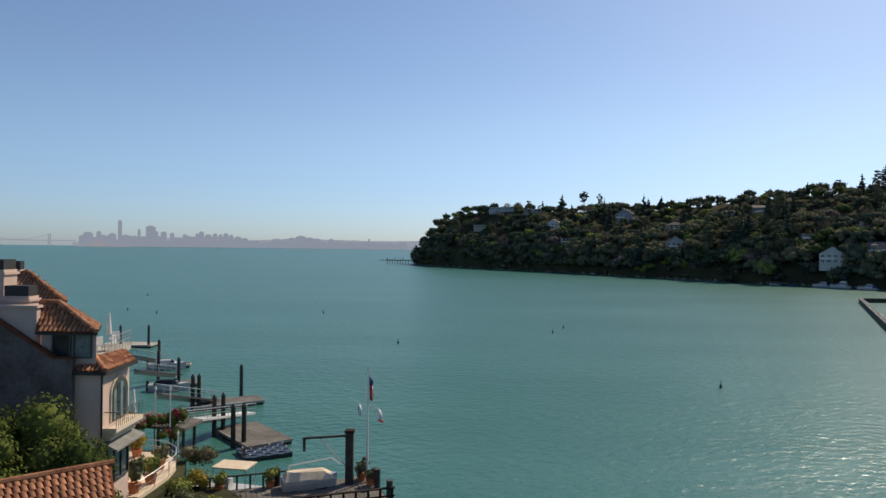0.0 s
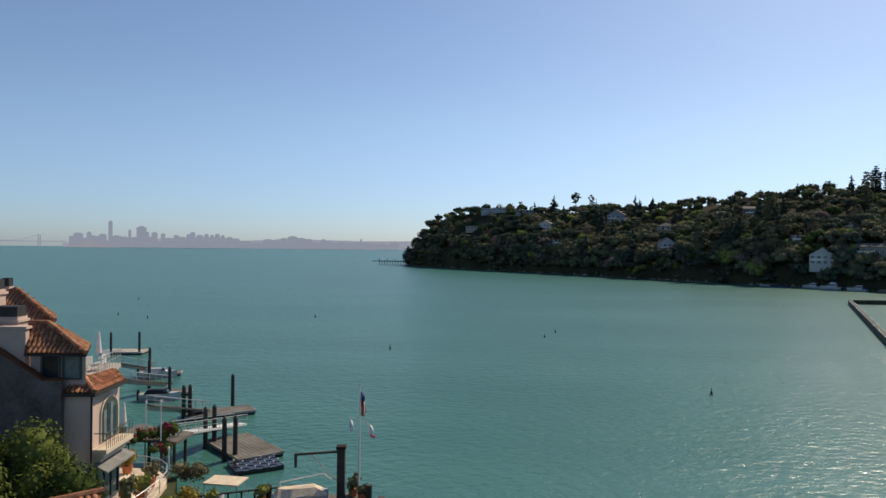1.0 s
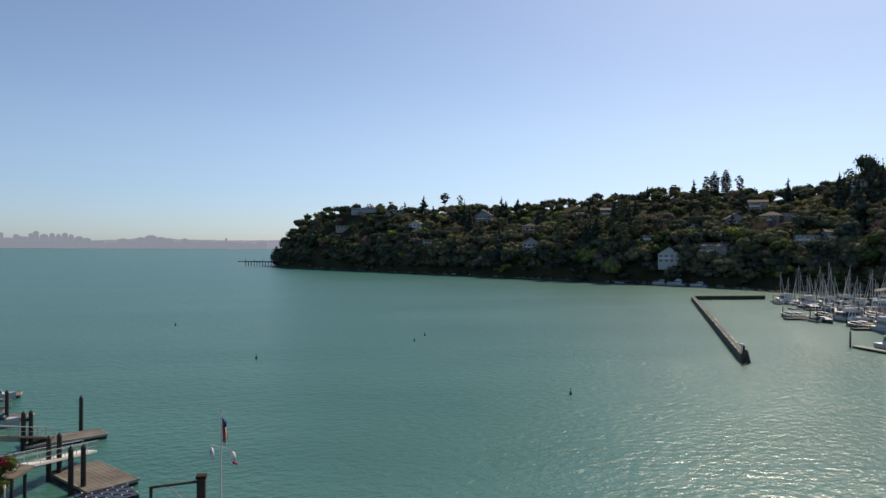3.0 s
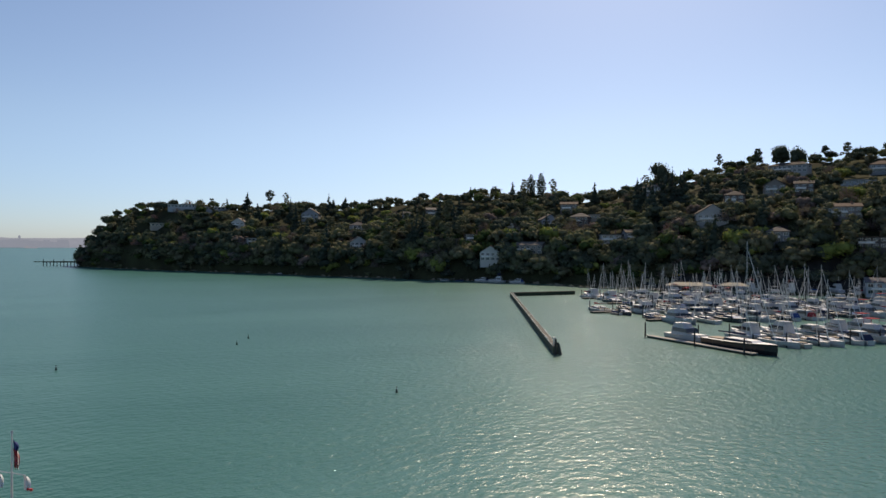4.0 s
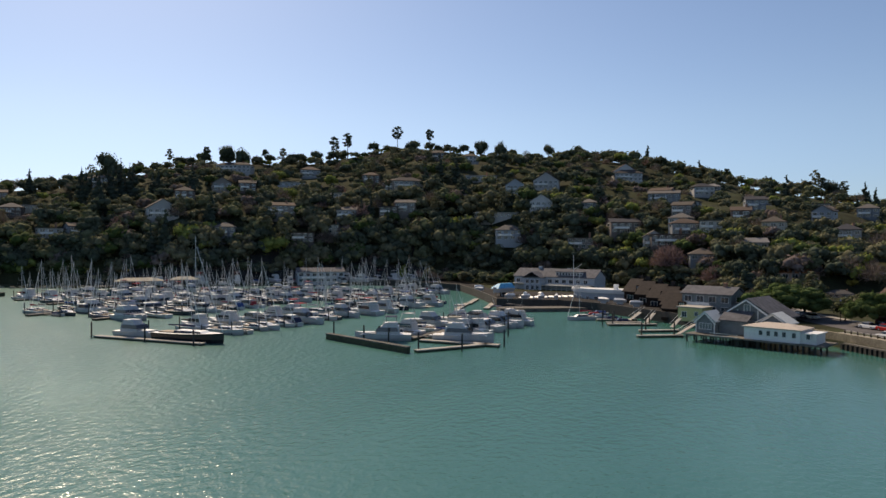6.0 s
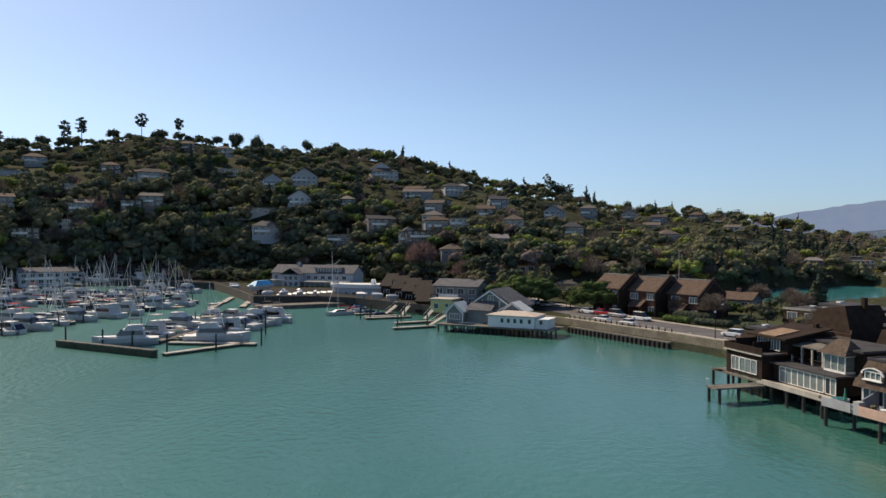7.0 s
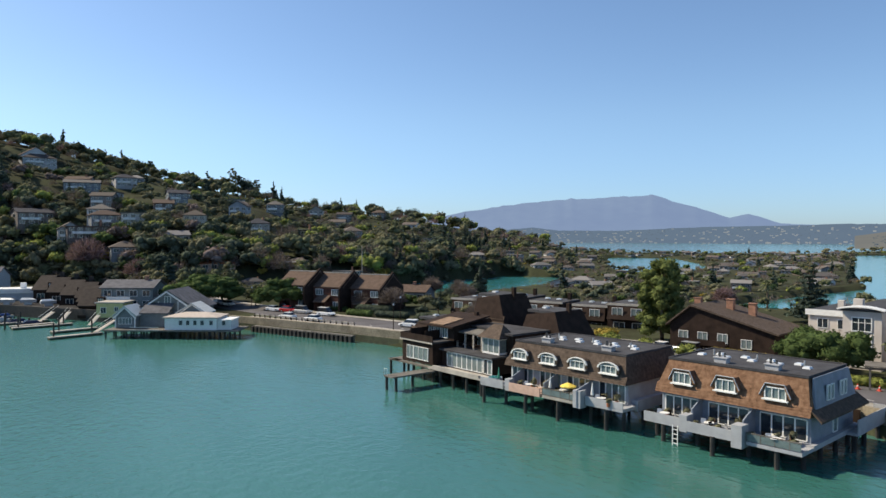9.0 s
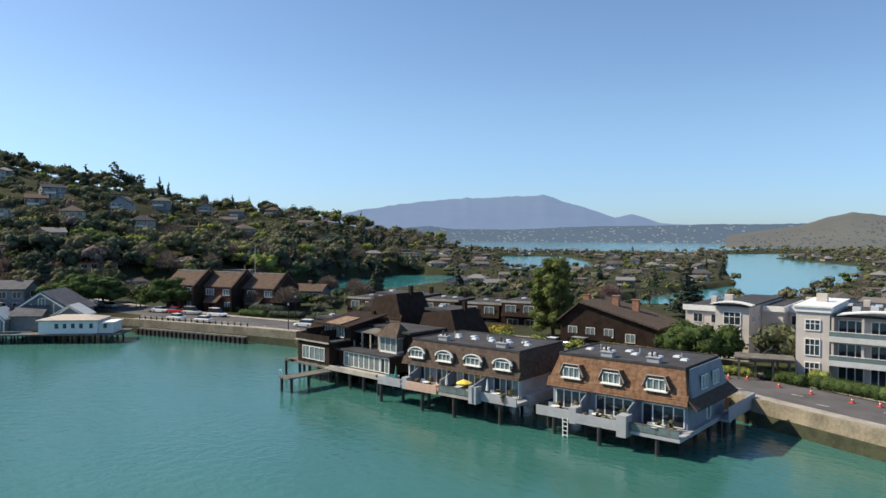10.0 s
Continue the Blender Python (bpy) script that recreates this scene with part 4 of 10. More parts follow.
HULL_BLUE = material("navy_hull", (0.025, 0.04, 0.09), 0.2, vary=0.2, bump=0)
HULL_DARK = material("black_hull", (0.02, 0.02, 0.022), 0.25, vary=0.2, bump=0)
# pale hulls are greyed too, with the shade of their sides in the colour
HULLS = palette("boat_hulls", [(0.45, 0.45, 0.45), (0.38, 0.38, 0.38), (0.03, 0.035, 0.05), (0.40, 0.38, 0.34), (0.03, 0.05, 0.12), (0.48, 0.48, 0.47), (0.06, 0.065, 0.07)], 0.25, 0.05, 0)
TEAK = material("teak", (0.17, 0.125, 0.085), 0.7, vary=0.25, fine=15)
CANVAS = palette("sail_covers", [(0.03, 0.07, 0.20), (0.30, 0.28, 0.24), (0.02, 0.03, 0.07), (0.03, 0.03, 0.035), (0.30, 0.03, 0.04), (0.42, 0.42, 0.42), (0.03, 0.09, 0.11)], 0.85)
SPAR = material("aluminium_spar", (0.50, 0.50, 0.50), 0.35, metal=0.5, vary=0.1, bump=0)
SMOKED = material("smoked_glass", (0.015, 0.018, 0.022), 0.08, vary=0.2, bump=0, spec=0.8)


def hull_geo(length, beam, free, bow=1.25):
    """A hull along local y, bow at +y: sections from transom to stem with flare."""
    rings = []
    for k in range(9):
        s = k / 8
        w = beam / 2 * (0.82 + 0.18 * math.sin(min(1, s * 2) * math.pi / 2)) * (1 - max(0, (s - 0.45) / 0.55) ** 2.1)
        w = max(w, 0.03)
        top = free * (1 + (bow - 1) * s ** 2)
        y = length * (s - 0.5)
        rings.append([(-w, y, top), (-w * 0.93, y, free * 0.45), (-w * 0.6, y - 0.1 * s * length * 0.15, -0.35), (w * 0.6, y - 0.1 * s * length * 0.15, -0.35), (w * 0.93, y, free * 0.45), (w, y, top)])
    return Geo().loft(rings)


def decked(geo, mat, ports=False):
    """A hull or cabin whose level upper faces are white deck, so the colour also paints lit tops; with ports, its long
    sides are dark glass.
    """
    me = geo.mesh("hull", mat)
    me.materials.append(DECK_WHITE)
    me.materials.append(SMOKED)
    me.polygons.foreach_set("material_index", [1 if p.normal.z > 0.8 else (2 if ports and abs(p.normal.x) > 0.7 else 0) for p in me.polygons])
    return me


def taper_box(g, x, y0, y1, z0, z1, tx=0.85, front=0.7, back=0.15):
    """A cabin: sides lean in, its front (+y) raked."""
    h = z1 - z0
    p = [(-x, y0, z0), (x, y0, z0), (x, y1, z0), (-x, y1, z0), (-x * tx, y0 + back * h, z1), (x * tx, y0 + back * h, z1), (x * tx, y1 - front * h, z1), (-x * tx, y1 - front * h, z1)]
    return g.add(p, [(3, 2, 1, 0), (4, 5, 6, 7), (0, 1, 5, 4), (1, 2, 6, 5), (2, 3, 7, 6), (3, 0, 4, 7)])


def sailboat(m, length=11.0, mast=15.0, hull=None, label="white sailing yacht with a bare mast moored at the dock"):
    ob = thing("sailboat", m, label, "sailboat", "moored boats")
    beam, free = length * 0.30, length * 0.10
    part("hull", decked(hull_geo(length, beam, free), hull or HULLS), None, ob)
    part("coachroof", decked(taper_box(Geo(), beam * 0.3, -length * 0.18, length * 0.26, free, free + 0.65, 0.8, 1.6, 0.2), SHADED_GELCOAT, True), None, ob)
    part("cockpit_well", Geo().box(-beam * 0.25, beam * 0.25, -length * 0.42, -length * 0.2, free + 0.003, free + 0.25), TEAK, ob)
    my = length * 0.08
    part("mast", Geo().tube((0, my, free), (0, my, free + mast), 0.09, 0.06, 6).box(-1.0, 1.0, my - 0.04, my + 0.04, free + mast * 0.55, free + mast * 0.55 + 0.06)
         .box(-0.7, 0.7, my - 0.04, my + 0.04, free + mast * 0.78, free + mast * 0.78 + 0.05), SPAR, ob)
    part("boom", Geo().tube((0, my - 0.1, free + 1.5), (0, my - length * 0.42, free + 1.6), 0.07, 0.07, 6), SPAR, ob)
    g = Geo()
    g.loft([[(0.05 + 0.2 * w * math.cos(a), my - 0.2 - length * 0.40 * s, free + 1.72 + 0.24 * w * math.sin(a)) for a in [i * math.tau / 6 for i in range(6)]] for s, w in ((0, 1.2), (0.5, 0.9), (1, 0.45))])
    part("sail_cover", g, CANVAS, ob)
    stay = Geo()
    for q in ((0, length * 0.49, free * 1.2), (0, -length * 0.49, free), (beam * 0.45, my, free), (-beam * 0.45, my, free)):
        stay.tube((0, my, free + mast * (0.97 if q[0] == 0 else 0.78)), q, 0.013, 0.013, 3, False)
    part("rigging", stay, STEEL, ob)
    jib = Geo().tube((0, length * 0.48, free * 1.25 + 0.3), (0, my + 0.25, free + mast * 0.9), 0.09, 0.04, 5)
    part("furled_sail", jib, WHITE, ob)
    return ob


def cruiser(m, length=11.0, fly=True, hull=None, label="white motor cruiser moored at the dock"):
    ob = thing("motor_cruiser", m, label, "motorboat", "moored boats")
    beam, free = length * 0.32, length * 0.115
    part("hull", decked(hull_geo(length, beam, free, 1.45), hull or SHADED_GELCOAT), None, ob)
    part("foredeck", decked(taper_box(Geo(), beam * 0.36, length * 0.02, length * 0.40, free, free + 0.5, 0.75, 2.2, 0.1), SHADED_GELCOAT), None, ob)
    part("saloon", decked(taper_box(Geo(), beam * 0.42, -length * 0.30, length * 0.14, free, free + 1.9, 0.86, 0.75, 0.1), SHADED_GELCOAT), None, ob)
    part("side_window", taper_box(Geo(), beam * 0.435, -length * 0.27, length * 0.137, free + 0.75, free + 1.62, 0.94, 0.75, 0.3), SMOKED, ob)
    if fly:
        part("flybridge", decked(taper_box(Geo(), beam * 0.34, -length * 0.26, length * 0.02, free + 1.904, free + 2.7, 0.95, 0.9, 0.0), SHADED_GELCOAT), None, ob)
        part("bimini", Geo().box(-beam * 0.34, beam * 0.34, -length * 0.25, -length * 0.04, free + 4.0, free + 4.12).tube((-beam * 0.3, -length * 0.24, free + 2.7), (-beam * 0.3, -length * 0.24, free + 4.0), 0.03, n=4)
             .tube((beam * 0.3, -length * 0.24, free + 2.7), (beam * 0.3, -length * 0.24, free + 4.0), 0.03, n=4).tube((-beam * 0.3, -length * 0.06, free + 2.6), (-beam * 0.3, -length * 0.06, free + 4.0), 0.03, n=4)
             .tube((beam * 0.3, -length * 0.06, free + 2.6), (beam * 0.3, -length * 0.06, free + 4.0), 0.03, n=4), CANVAS, ob)
        part("aerial", Geo().tube((0, -length * 0.2, free + 4.1), (0, -length * 0.24, free + 6.3), 0.025, n=4), WHITE, ob)
    else:
        part("cockpit_cover", taper_box(Geo(), beam * 0.40, -length * 0.47, -length * 0.302, free, free + 1.3, 0.8, 0.2, 0.6), CANVAS, ob)
    part("rail", Geo().tube((-beam * 0.40, length * 0.05, free + 0.75), (0, length * 0.49, free * 1.45 + 0.7), 0.025, n=4).tube((beam * 0.40, length * 0.05, free + 0.75), (0, length * 0.49, free * 1.45 + 0.7), 0.025, n=4), STEEL, ob)
    return ob


def runabout(m, length=6.0, label="small open motorboat with a canvas cover", hull=None):
    ob = thing("runabout", m, label, "motorboat", "moored boats")
    beam, free = length * 0.36, length * 0.12
    part("hull", hull_geo(length, beam, free, 1.3), hull or HULLS, ob)
    part("cover", taper_box(Geo(), beam * 0.42, -length * 0.38, length * 0.25, free, free + 0.55, 0.55, 1.6, 0.8), CANVAS, ob)
    part("outboard", Geo().box(-0.2, 0.2, -length * 0.56, -length * 0.5, -0.2, free + 0.45), HULL_DARK, ob)
    part("windscreen", taper_box(Geo(), beam * 0.35, length * 0.08, length * 0.2, free + 0.3, free + 0.75, 0.85, 0.9, 0.7), SMOKED, ob)
    return ob


boat_rng = np.random.default_rng(5)
KIT = []


def moor(x, y, turn, kind=None):
    """Moor a boat of the next kind at (x, y), its bow along turn."""
    if not KIT:
        o = at(0, 0)
        KIT.extend([sailboat(o, 10.0, 11.8), sailboat(o, 11.5, 14.2), sailboat(o, 9.0, 10.4, label="small white sloop with a covered mainsail"), cruiser(o, 11.0), cruiser(o, 9.5, False, label="white cabin cruiser with a canvas cockpit cover"),
                    cruiser(o, 12.5), runabout(o), sailboat(o, 12.5, 15.6, HULL_BLUE, "navy-hulled sailing yacht with a bare mast")])
        for b in KIT:
            b["spare"] = 1
    k = kind if kind is not None else int(boat_rng.choice(8, p=[0.16, 0.15, 0.12, 0.14, 0.17, 0.10, 0.10, 0.06]))
    proto = KIT[k]
    m = at(x, y, 0, turn)
    if proto.pop("spare", 0):
        proto.matrix_basis = m
        return proto
    return copy_thing(proto, m)


TURN = -7.5


def pier(x, y, length, label, skip=()):
    """A marina pier with boats in the slips on both sides."""
    m = at(x, y, 0, TURN)
    n = int(length / 9.2)
    dock(m, length, 2.2, label, fingers=n)
    for i in range(int(length / 4.6) - 1):
        for s in (1, -1):
            if (i, s) in skip or boat_rng.random() < 0.06:
                continue
            lx = 4.6 * (i + 1) + (1.15 if i % 2 == 0 else -1.15) + boat_rng.uniform(-0.2, 0.2)
            p = m @ Vector((lx, s * (7.2 + boat_rng.uniform(-0.8, 0.6)), 0))
            moor(p.x, p.y, TURN + (0 if (s > 0) != (boat_rng.random() < 0.3) else 180) + boat_rng.uniform(-2, 2))


pier(125.5, 118.5, 122, "long floating pier with finger berths full of boats", skip={(0, 1), (0, -1), (1, 1), (1, -1)})
pier(147, 163.5, 120, "floating pier with berths of sailing and motor boats")
pier(147, 191, 125, "floating pier with berths of sailing and motor boats")
pier(176, 219, 95, "floating pier with berths close to the boatyard")
pier(183, 245, 70, "floating pier with berths behind the breakwater corner")
pier(147, 64, 52, "short floating pier with berths behind the wave wall")
pier(226, 131, 70, "floating pier with berths near the harbour quay")
dock(at(121.3, 101.5, 0, 90), 32, 1.6, "pale end float of the pier", mat=PALE_DOCK)
dock(at(145.2, 41.5, 0, 88), 19, 2.0, "pale side float by the wave wall", mat=PALE_DOCK)
dock(at(131, 55, 0, -36), 19, 1.6, "pale side float by the wave wall", mat=PALE_DOCK)
sailboat(at(125.0, 108.5, 0, 180), 19.0, 22.0, HULL_DARK, "large black-hulled sailing yacht with a very tall mast")
cruiser(at(125.3, 124.5, 0, 178), 13.0, True, label="white trawler yacht with a flybridge along the end float")
cruiser(at(144.6, 69.5, 0, 25), 13.0, True, label="large white motor yacht behind the wave wall")
cruiser(at(149.8, 51.5, 0, 190), 14.0, True, label="large white sport yacht with a dark window band")
loose_pile = Geo().tube((0, 0, -1.5), (0, 0, 3.4), 0.2, 0.18).tube((0, 0, 3.4), (0, 0, 3.8), 0.2, 0.02).mesh("mooring_post", PILE_WOOD)
for x, y in ((145.1, 83), (141.8, 73), (135.4, 56.3), (136.5, 46.8), (121.0, 134.5), (120.0, 117), (119.9, 103), (146.6, 40.8), (196, 56), (163, 45), (176, 49), (186, 52), (140.5, 66)):
    solid("mooring_post", loose_pile, None, "dark timber mooring pile standing in the water", "pile", "mooring piles", m=at(x, y))


# ---- harbour side: yard, clubhouse, terrace ----
SLATE = material("slate_roof", (0.11, 0.11, 0.12), 0.85, vary=0.3, scale=0.8, fine=7, bump=0.3)
PALE_BLUE = material("pale_grey_blue_siding", (0.36, 0.40, 0.43), 0.7, vary=0.12, scale=0.8, fine=14)
AWNING = material("tan_awning", (0.42, 0.37, 0.29), 0.9, vary=0.15)
solid("quay", strip([(222, 66), (237, 40)], 7.0, 1.2).prism([(219, 65), (234, 39), (240, 42.5), (225, 68.5)], -1.0, 1.19), DOCK_WOOD, "dark timber quay before the yacht club", "quay", kind="structure")
for cx, cy, w, d, turn, label in ((243, 245, 20, 8, -42, "tan shed roof on posts in the boatyard"), (262, 236, 12, 7, -42, "open boatyard shelter with a pale roof")):
    s = thing("boat_shelter", at(cx, cy, float(relief(cx, cy)) if float(relief(cx, cy)) > 0 else 0.6, turn), label, "shelter", "boatyard shelters")
    part("roof", hip_roof(w, d, 4.0, 1.6, 0.4, 0.2), AWNING, s)
    for i in range(6):
        for q in (-1, 1):
            part("post", Geo().tube((-w / 2 + w * i / 5, q * (d / 2 - 0.2), -2.5), (-w / 2 + w * i / 5, q * (d / 2 - 0.2), 4.0), 0.12, n=6), DARK_WOOD, s)

club = thing("yacht_clubhouse", at(306, 66, 2.1, -102), "long pale grey-blue clubhouse with a slate roof and verandas", "clubhouse")
g = Geo().box(-19, 19, -6, 6, -1, 5.6)
g.add([(-19, -6, 5.6), (-19, 6, 5.6), (-19, 0, 8.8), (19, -6, 5.6), (19, 6, 5.6), (19, 0, 8.8)], [(0, 2, 1), (3, 4, 5)])
part("wall", g, PALE_BLUE, club)
part("roof", gable_roof(38, 12, 5.6, 3.4), SLATE, club)
part("wing", Geo().box(-12, -4, -10, -6.004, -1, 5.2), PALE_BLUE, club)
g = gable_roof(8, 6, 5.2, 2.6, 0.5, along_x=False)
g.v = [(x - 8, y - 7.5, z) for x, y, z in g.v]
part("wing_roof", g, SLATE, club)
part("dormer", Geo().box(1, 13, -5.2, -2, 6.2, 8.0), PALE_BLUE, club)
part("dormer_roof", Geo().box(0.6, 13.4, -5.7, -1.5, 8.004, 8.25), SLATE, club)
for i in range(9):
    window_part(club, 1.8 + i * 1.35, -5.2, 6.7, 0.8, 0.9, mullions=0)
for i in range(7):
    window_part(club, -17 + i * 5.5 if i < 1 else -1.5 + (i - 1) * 3.3, -6, 3.2, 1.8, 1.5)
for i in range(3):
    window_part(club, -10.4 + i * 2.4, -10, 3.0, 1.3, 1.6)
    window_part(club, -10.4 + i * 2.4, -10, 0.3, 1.3, 1.8)
part("veranda_roof", Geo().box(-19, 19, -9, -6.01, 2.6, 2.8).box(-4, 19, -12, -9, 2.3, 2.5), PALE_ROOF, club)
part("chimney", Geo().box(-9.5, -8.3, -1, 0.4, 7, 10.2), PALE_BLUE, club)
for i in range(10):
    part("post", Geo().tube((-3 + i * 2.4, -11.8, -1), (-3 + i * 2.4, -11.8, 2.3), 0.1, n=6), WHITE, club)
flag_mast = thing("yacht_club_flagmast", at(289, 56, 2.0), "tall white flag mast with a yard arm and gaff", "flagpole")
part("mast", Geo().tube((0, 0, -0.5), (0, 0, 15.5), 0.16, 0.08), WHITE, flag_mast)
part("yard", Geo().tube((-2.4, 2.0, 10.2), (2.4, -2.0, 10.2), 0.07, n=6), WHITE, flag_mast)
part("gaff", Geo().tube((0, 0, 9.5), (1.8, -3.0, 12), 0.06, n=6), WHITE, flag_mast)

terrace = thing("round_restaurant", at(262, 33, 1.2, -95), "low curved white restaurant with a roof terrace on the quay", "restaurant")
arc = [(17 * math.cos(a), 10 * math.sin(a)) for a in [math.pi + i * math.pi / 14 for i in range(15)]]
part("wall", Geo().prism(arc + [(17, 9), (-17, 9)], -2, 3.6), PALE_BLUE, terrace)
part("roof", Geo().prism([(x * 1.04, y * 1.05) for x, y in arc] + [(17.6, 9.5), (-17.6, 9.5)], 3.604, 4.3), WHITE, terrace)
part("parapet", Geo().prism([(x * 1.06, y * 1.07) for x, y in arc] + [(x * 1.02, y * 1.02) for x, y in reversed(arc)], 4.304, 5.0), WHITE, terrace)
for i in range(12):
    a = math.pi + (i + 0.9) * math.pi / 13
    window_part(terrace, 17.05 * math.cos(a), 10.05 * math.sin(a), 0.6, 2.0, 1.6, turn=math.degrees(a) + 90, pane_mat=SMOKED)
part("roof_vent", Geo().box(-3, -1.5, 2, 3.5, 4.304, 6.2), WHITE, terrace)
part("roof_hatch", Geo().box(5, 9, 1, 4, 4.304, 5.2), PALE_ROOF, terrace)

# dinghies drawn up on the quay, white covers
proto = None
for i in range(12):
    m = at(249 + i * 2.0, 66 - i * 2.1, 1.75, -30)
    m = m @ Matrix.Translation((0, 0, 0.3))
    if proto is None:
        proto = thing("dinghy", m, "small racing dinghy under a white cover on the quay", "dinghy", "dinghies")
        part("hull", hull_geo(4.2, 1.5, 0.5), SHADED_GELCOAT, proto)
        part("cover", taper_box(Geo(), 0.7, -2.0, 1.9, 0.5, 1.0, 0.2, 2.5, 0.5), WHITE, proto)
        part("trolley", Geo().box(-0.5, 0.5, -1, 1, -1.0, -0.36), STEEL, proto)
    else:
        copy_thing(proto, m)
for i in range(22):
    b, k = 70.5 + (i % 11) * 1.25, 6 + 11 * (i // 11) + (i * 7 % 4)
    r = float(np.interp(b, COAST[:, 0], COAST[:, 1])) + k
    x, y = CX + r * math.sin(radians(b)), CY + r * math.cos(radians(b))
    if math.hypot(x - 259, y - 77) > 9 and math.hypot(x - 262, y - 33) > 24:
        copy_thing(proto, at(x, y, float(relief(x, y)) + 1.1, 20 * i))
TARP = material("blue_tarpaulin", (0.03, 0.33, 0.55), 0.6, vary=0.25, scale=1.2, fine=5, bump=0.3)
hauled = thing("covered_yacht", at(259, 77, 4.0, 70), "yacht hauled out under a bright blue tarpaulin", "sailboat")
part("hull", hull_geo(12, 3.6, 1.4), SHADED_GELCOAT, hauled)
part("tarpaulin", taper_box(Geo(), 1.9, -5.6, 5.2, 1.2, 3.0, 0.35, 1.6, 0.4), TARP, hauled)
part("keel", Geo().box(-0.2, 0.2, -1.5, 1.5, -2.0, -0.3), HULL_DARK, hauled)
part("cradle", Geo().box(-1.5, 1.5, -2.5, 2.5, -2.2, -1.9).tube((-1.3, -2, -2), (-0.9, -2, 0.2), 0.09, n=5).tube((1.3, -2, -2), (0.9, -2, 0.2), 0.09, n=5).tube((-1.3, 2, -2), (-0.9, 2, 0.2), 0.09, n=5).tube((1.3, 2, -2), (0.9, 2, 0.2), 0.09, n=5), STEEL, hauled)
for x, y, L, t in ((225, 72, 26, 12), (218, 80, 24, 12), (229, 60, 20, 14), (240, 84, 22, 12)):
    dock(at(x, y, 0, t), L, 2.0, "pale hoist dock by the yacht club", mat=PALE_DOCK)
quay_line = []
for q in range(62, 93, 1):
    qr = float(np.interp(q, COAST[:, 0], COAST[:, 1])) - 1.8
    quay_line.append((CX + qr * math.sin(radians(q)), CY + qr * math.cos(radians(q))))
polyline_wall("wall_quay", quay_line, -1.2, 3.1, 0.5, PILE_WOOD, "dark timber quay wall along the harbour yard", "quay wall")
# boats ashore in the yard behind the marina
for i in range(46):
    s = i / 45
    x, y = 246 + 100 * s + (i % 3) * 5, 258 - 100 * s + (i % 3) * 5.5
    z = float(relief(x, y))
    if z > 0.3:
        b = moor(x, y, -45 + (i * 53 % 60), [3, 4, 6, 4, 0, 3][i % 6])
        b.matrix_basis = at(x, y, z + 0.45, -45 + (i * 53 % 60))
yard = house(at(317, 196, 1.4, facing(317, 196, 8)), 24, 10, 2, "gable", PALE_BLUE, SLATE, "blue-grey boatyard building with white windows", group="", chimney=False, base=1)


# ---- waterfront houses on piles ----
BROWN_SHINGLE = material("brown_wood_shingle", (0.175, 0.090, 0.052), 0.9, vary=0.45, scale=2.2, fine=18, bump=0.25, second=(0.25, 0.145, 0.092))
GREY_SHINGLE = material("grey_brown_shingle", (0.085, 0.063, 0.050), 0.9, vary=0.4, scale=2.2, fine=18, bump=0.25)
TAR_ROOF = material("dark_flat_roof", (0.055, 0.055, 0.06), 0.9, vary=0.35, scale=0.5, fine=8, bump=0.2)
GREY_SIDING = material("pale_grey_siding", (0.33, 0.34, 0.36), 0.75, vary=0.12, scale=0.9, fine=16)
BLUE_SIDING = material("grey_blue_siding", (0.20, 0.23, 0.275), 0.75, vary=0.15, scale=0.9, fine=16)
PINK_PANEL = material("salmon_panel", (0.52, 0.34, 0.27), 0.8, vary=0.15)
TEAL_GLASS = material("grey_balcony_glass", (0.13, 0.17, 0.17), 0.1, vary=0.2, bump=0, spec=0.7)
SKYLIGHT = material("skylight_dome", (0.60, 0.62, 0.63), 0.2, vary=0.08, bump=0)
YELLOW = material("yellow_canvas", (0.75, 0.55, 0.10), 0.8, vary=0.1)
TERRACOTTA = material("terracotta", (0.42, 0.16, 0.08), 0.85, vary=0.3)
POT_LEAF = LEAF[2]
IRON_FLUE = material("dark_flue_metal", (0.06, 0.06, 0.06), 0.6, vary=0.3)


def course_lines(g, x0, x1, y0, y1, z0, z1, n):
    """Proud shingle courses up a sloping face."""
    for i in range(n):
        s, e = i / n, (i + 0.96) / n
        ya, yb, za, zb = y0 + (y1 - y0) * s, y0 + (y1 - y0) * e, z0 + (z1 - z0) * s, z0 + (z1 - z0) * e
        g.add([(x0, ya - 0.06, za), (x1, ya - 0.06, za), (x1, yb, zb), (x0, yb, zb), (x0, ya, za), (x1, ya, za)], [(0, 1, 2, 3), (0, 4, 5, 1)])
    return g


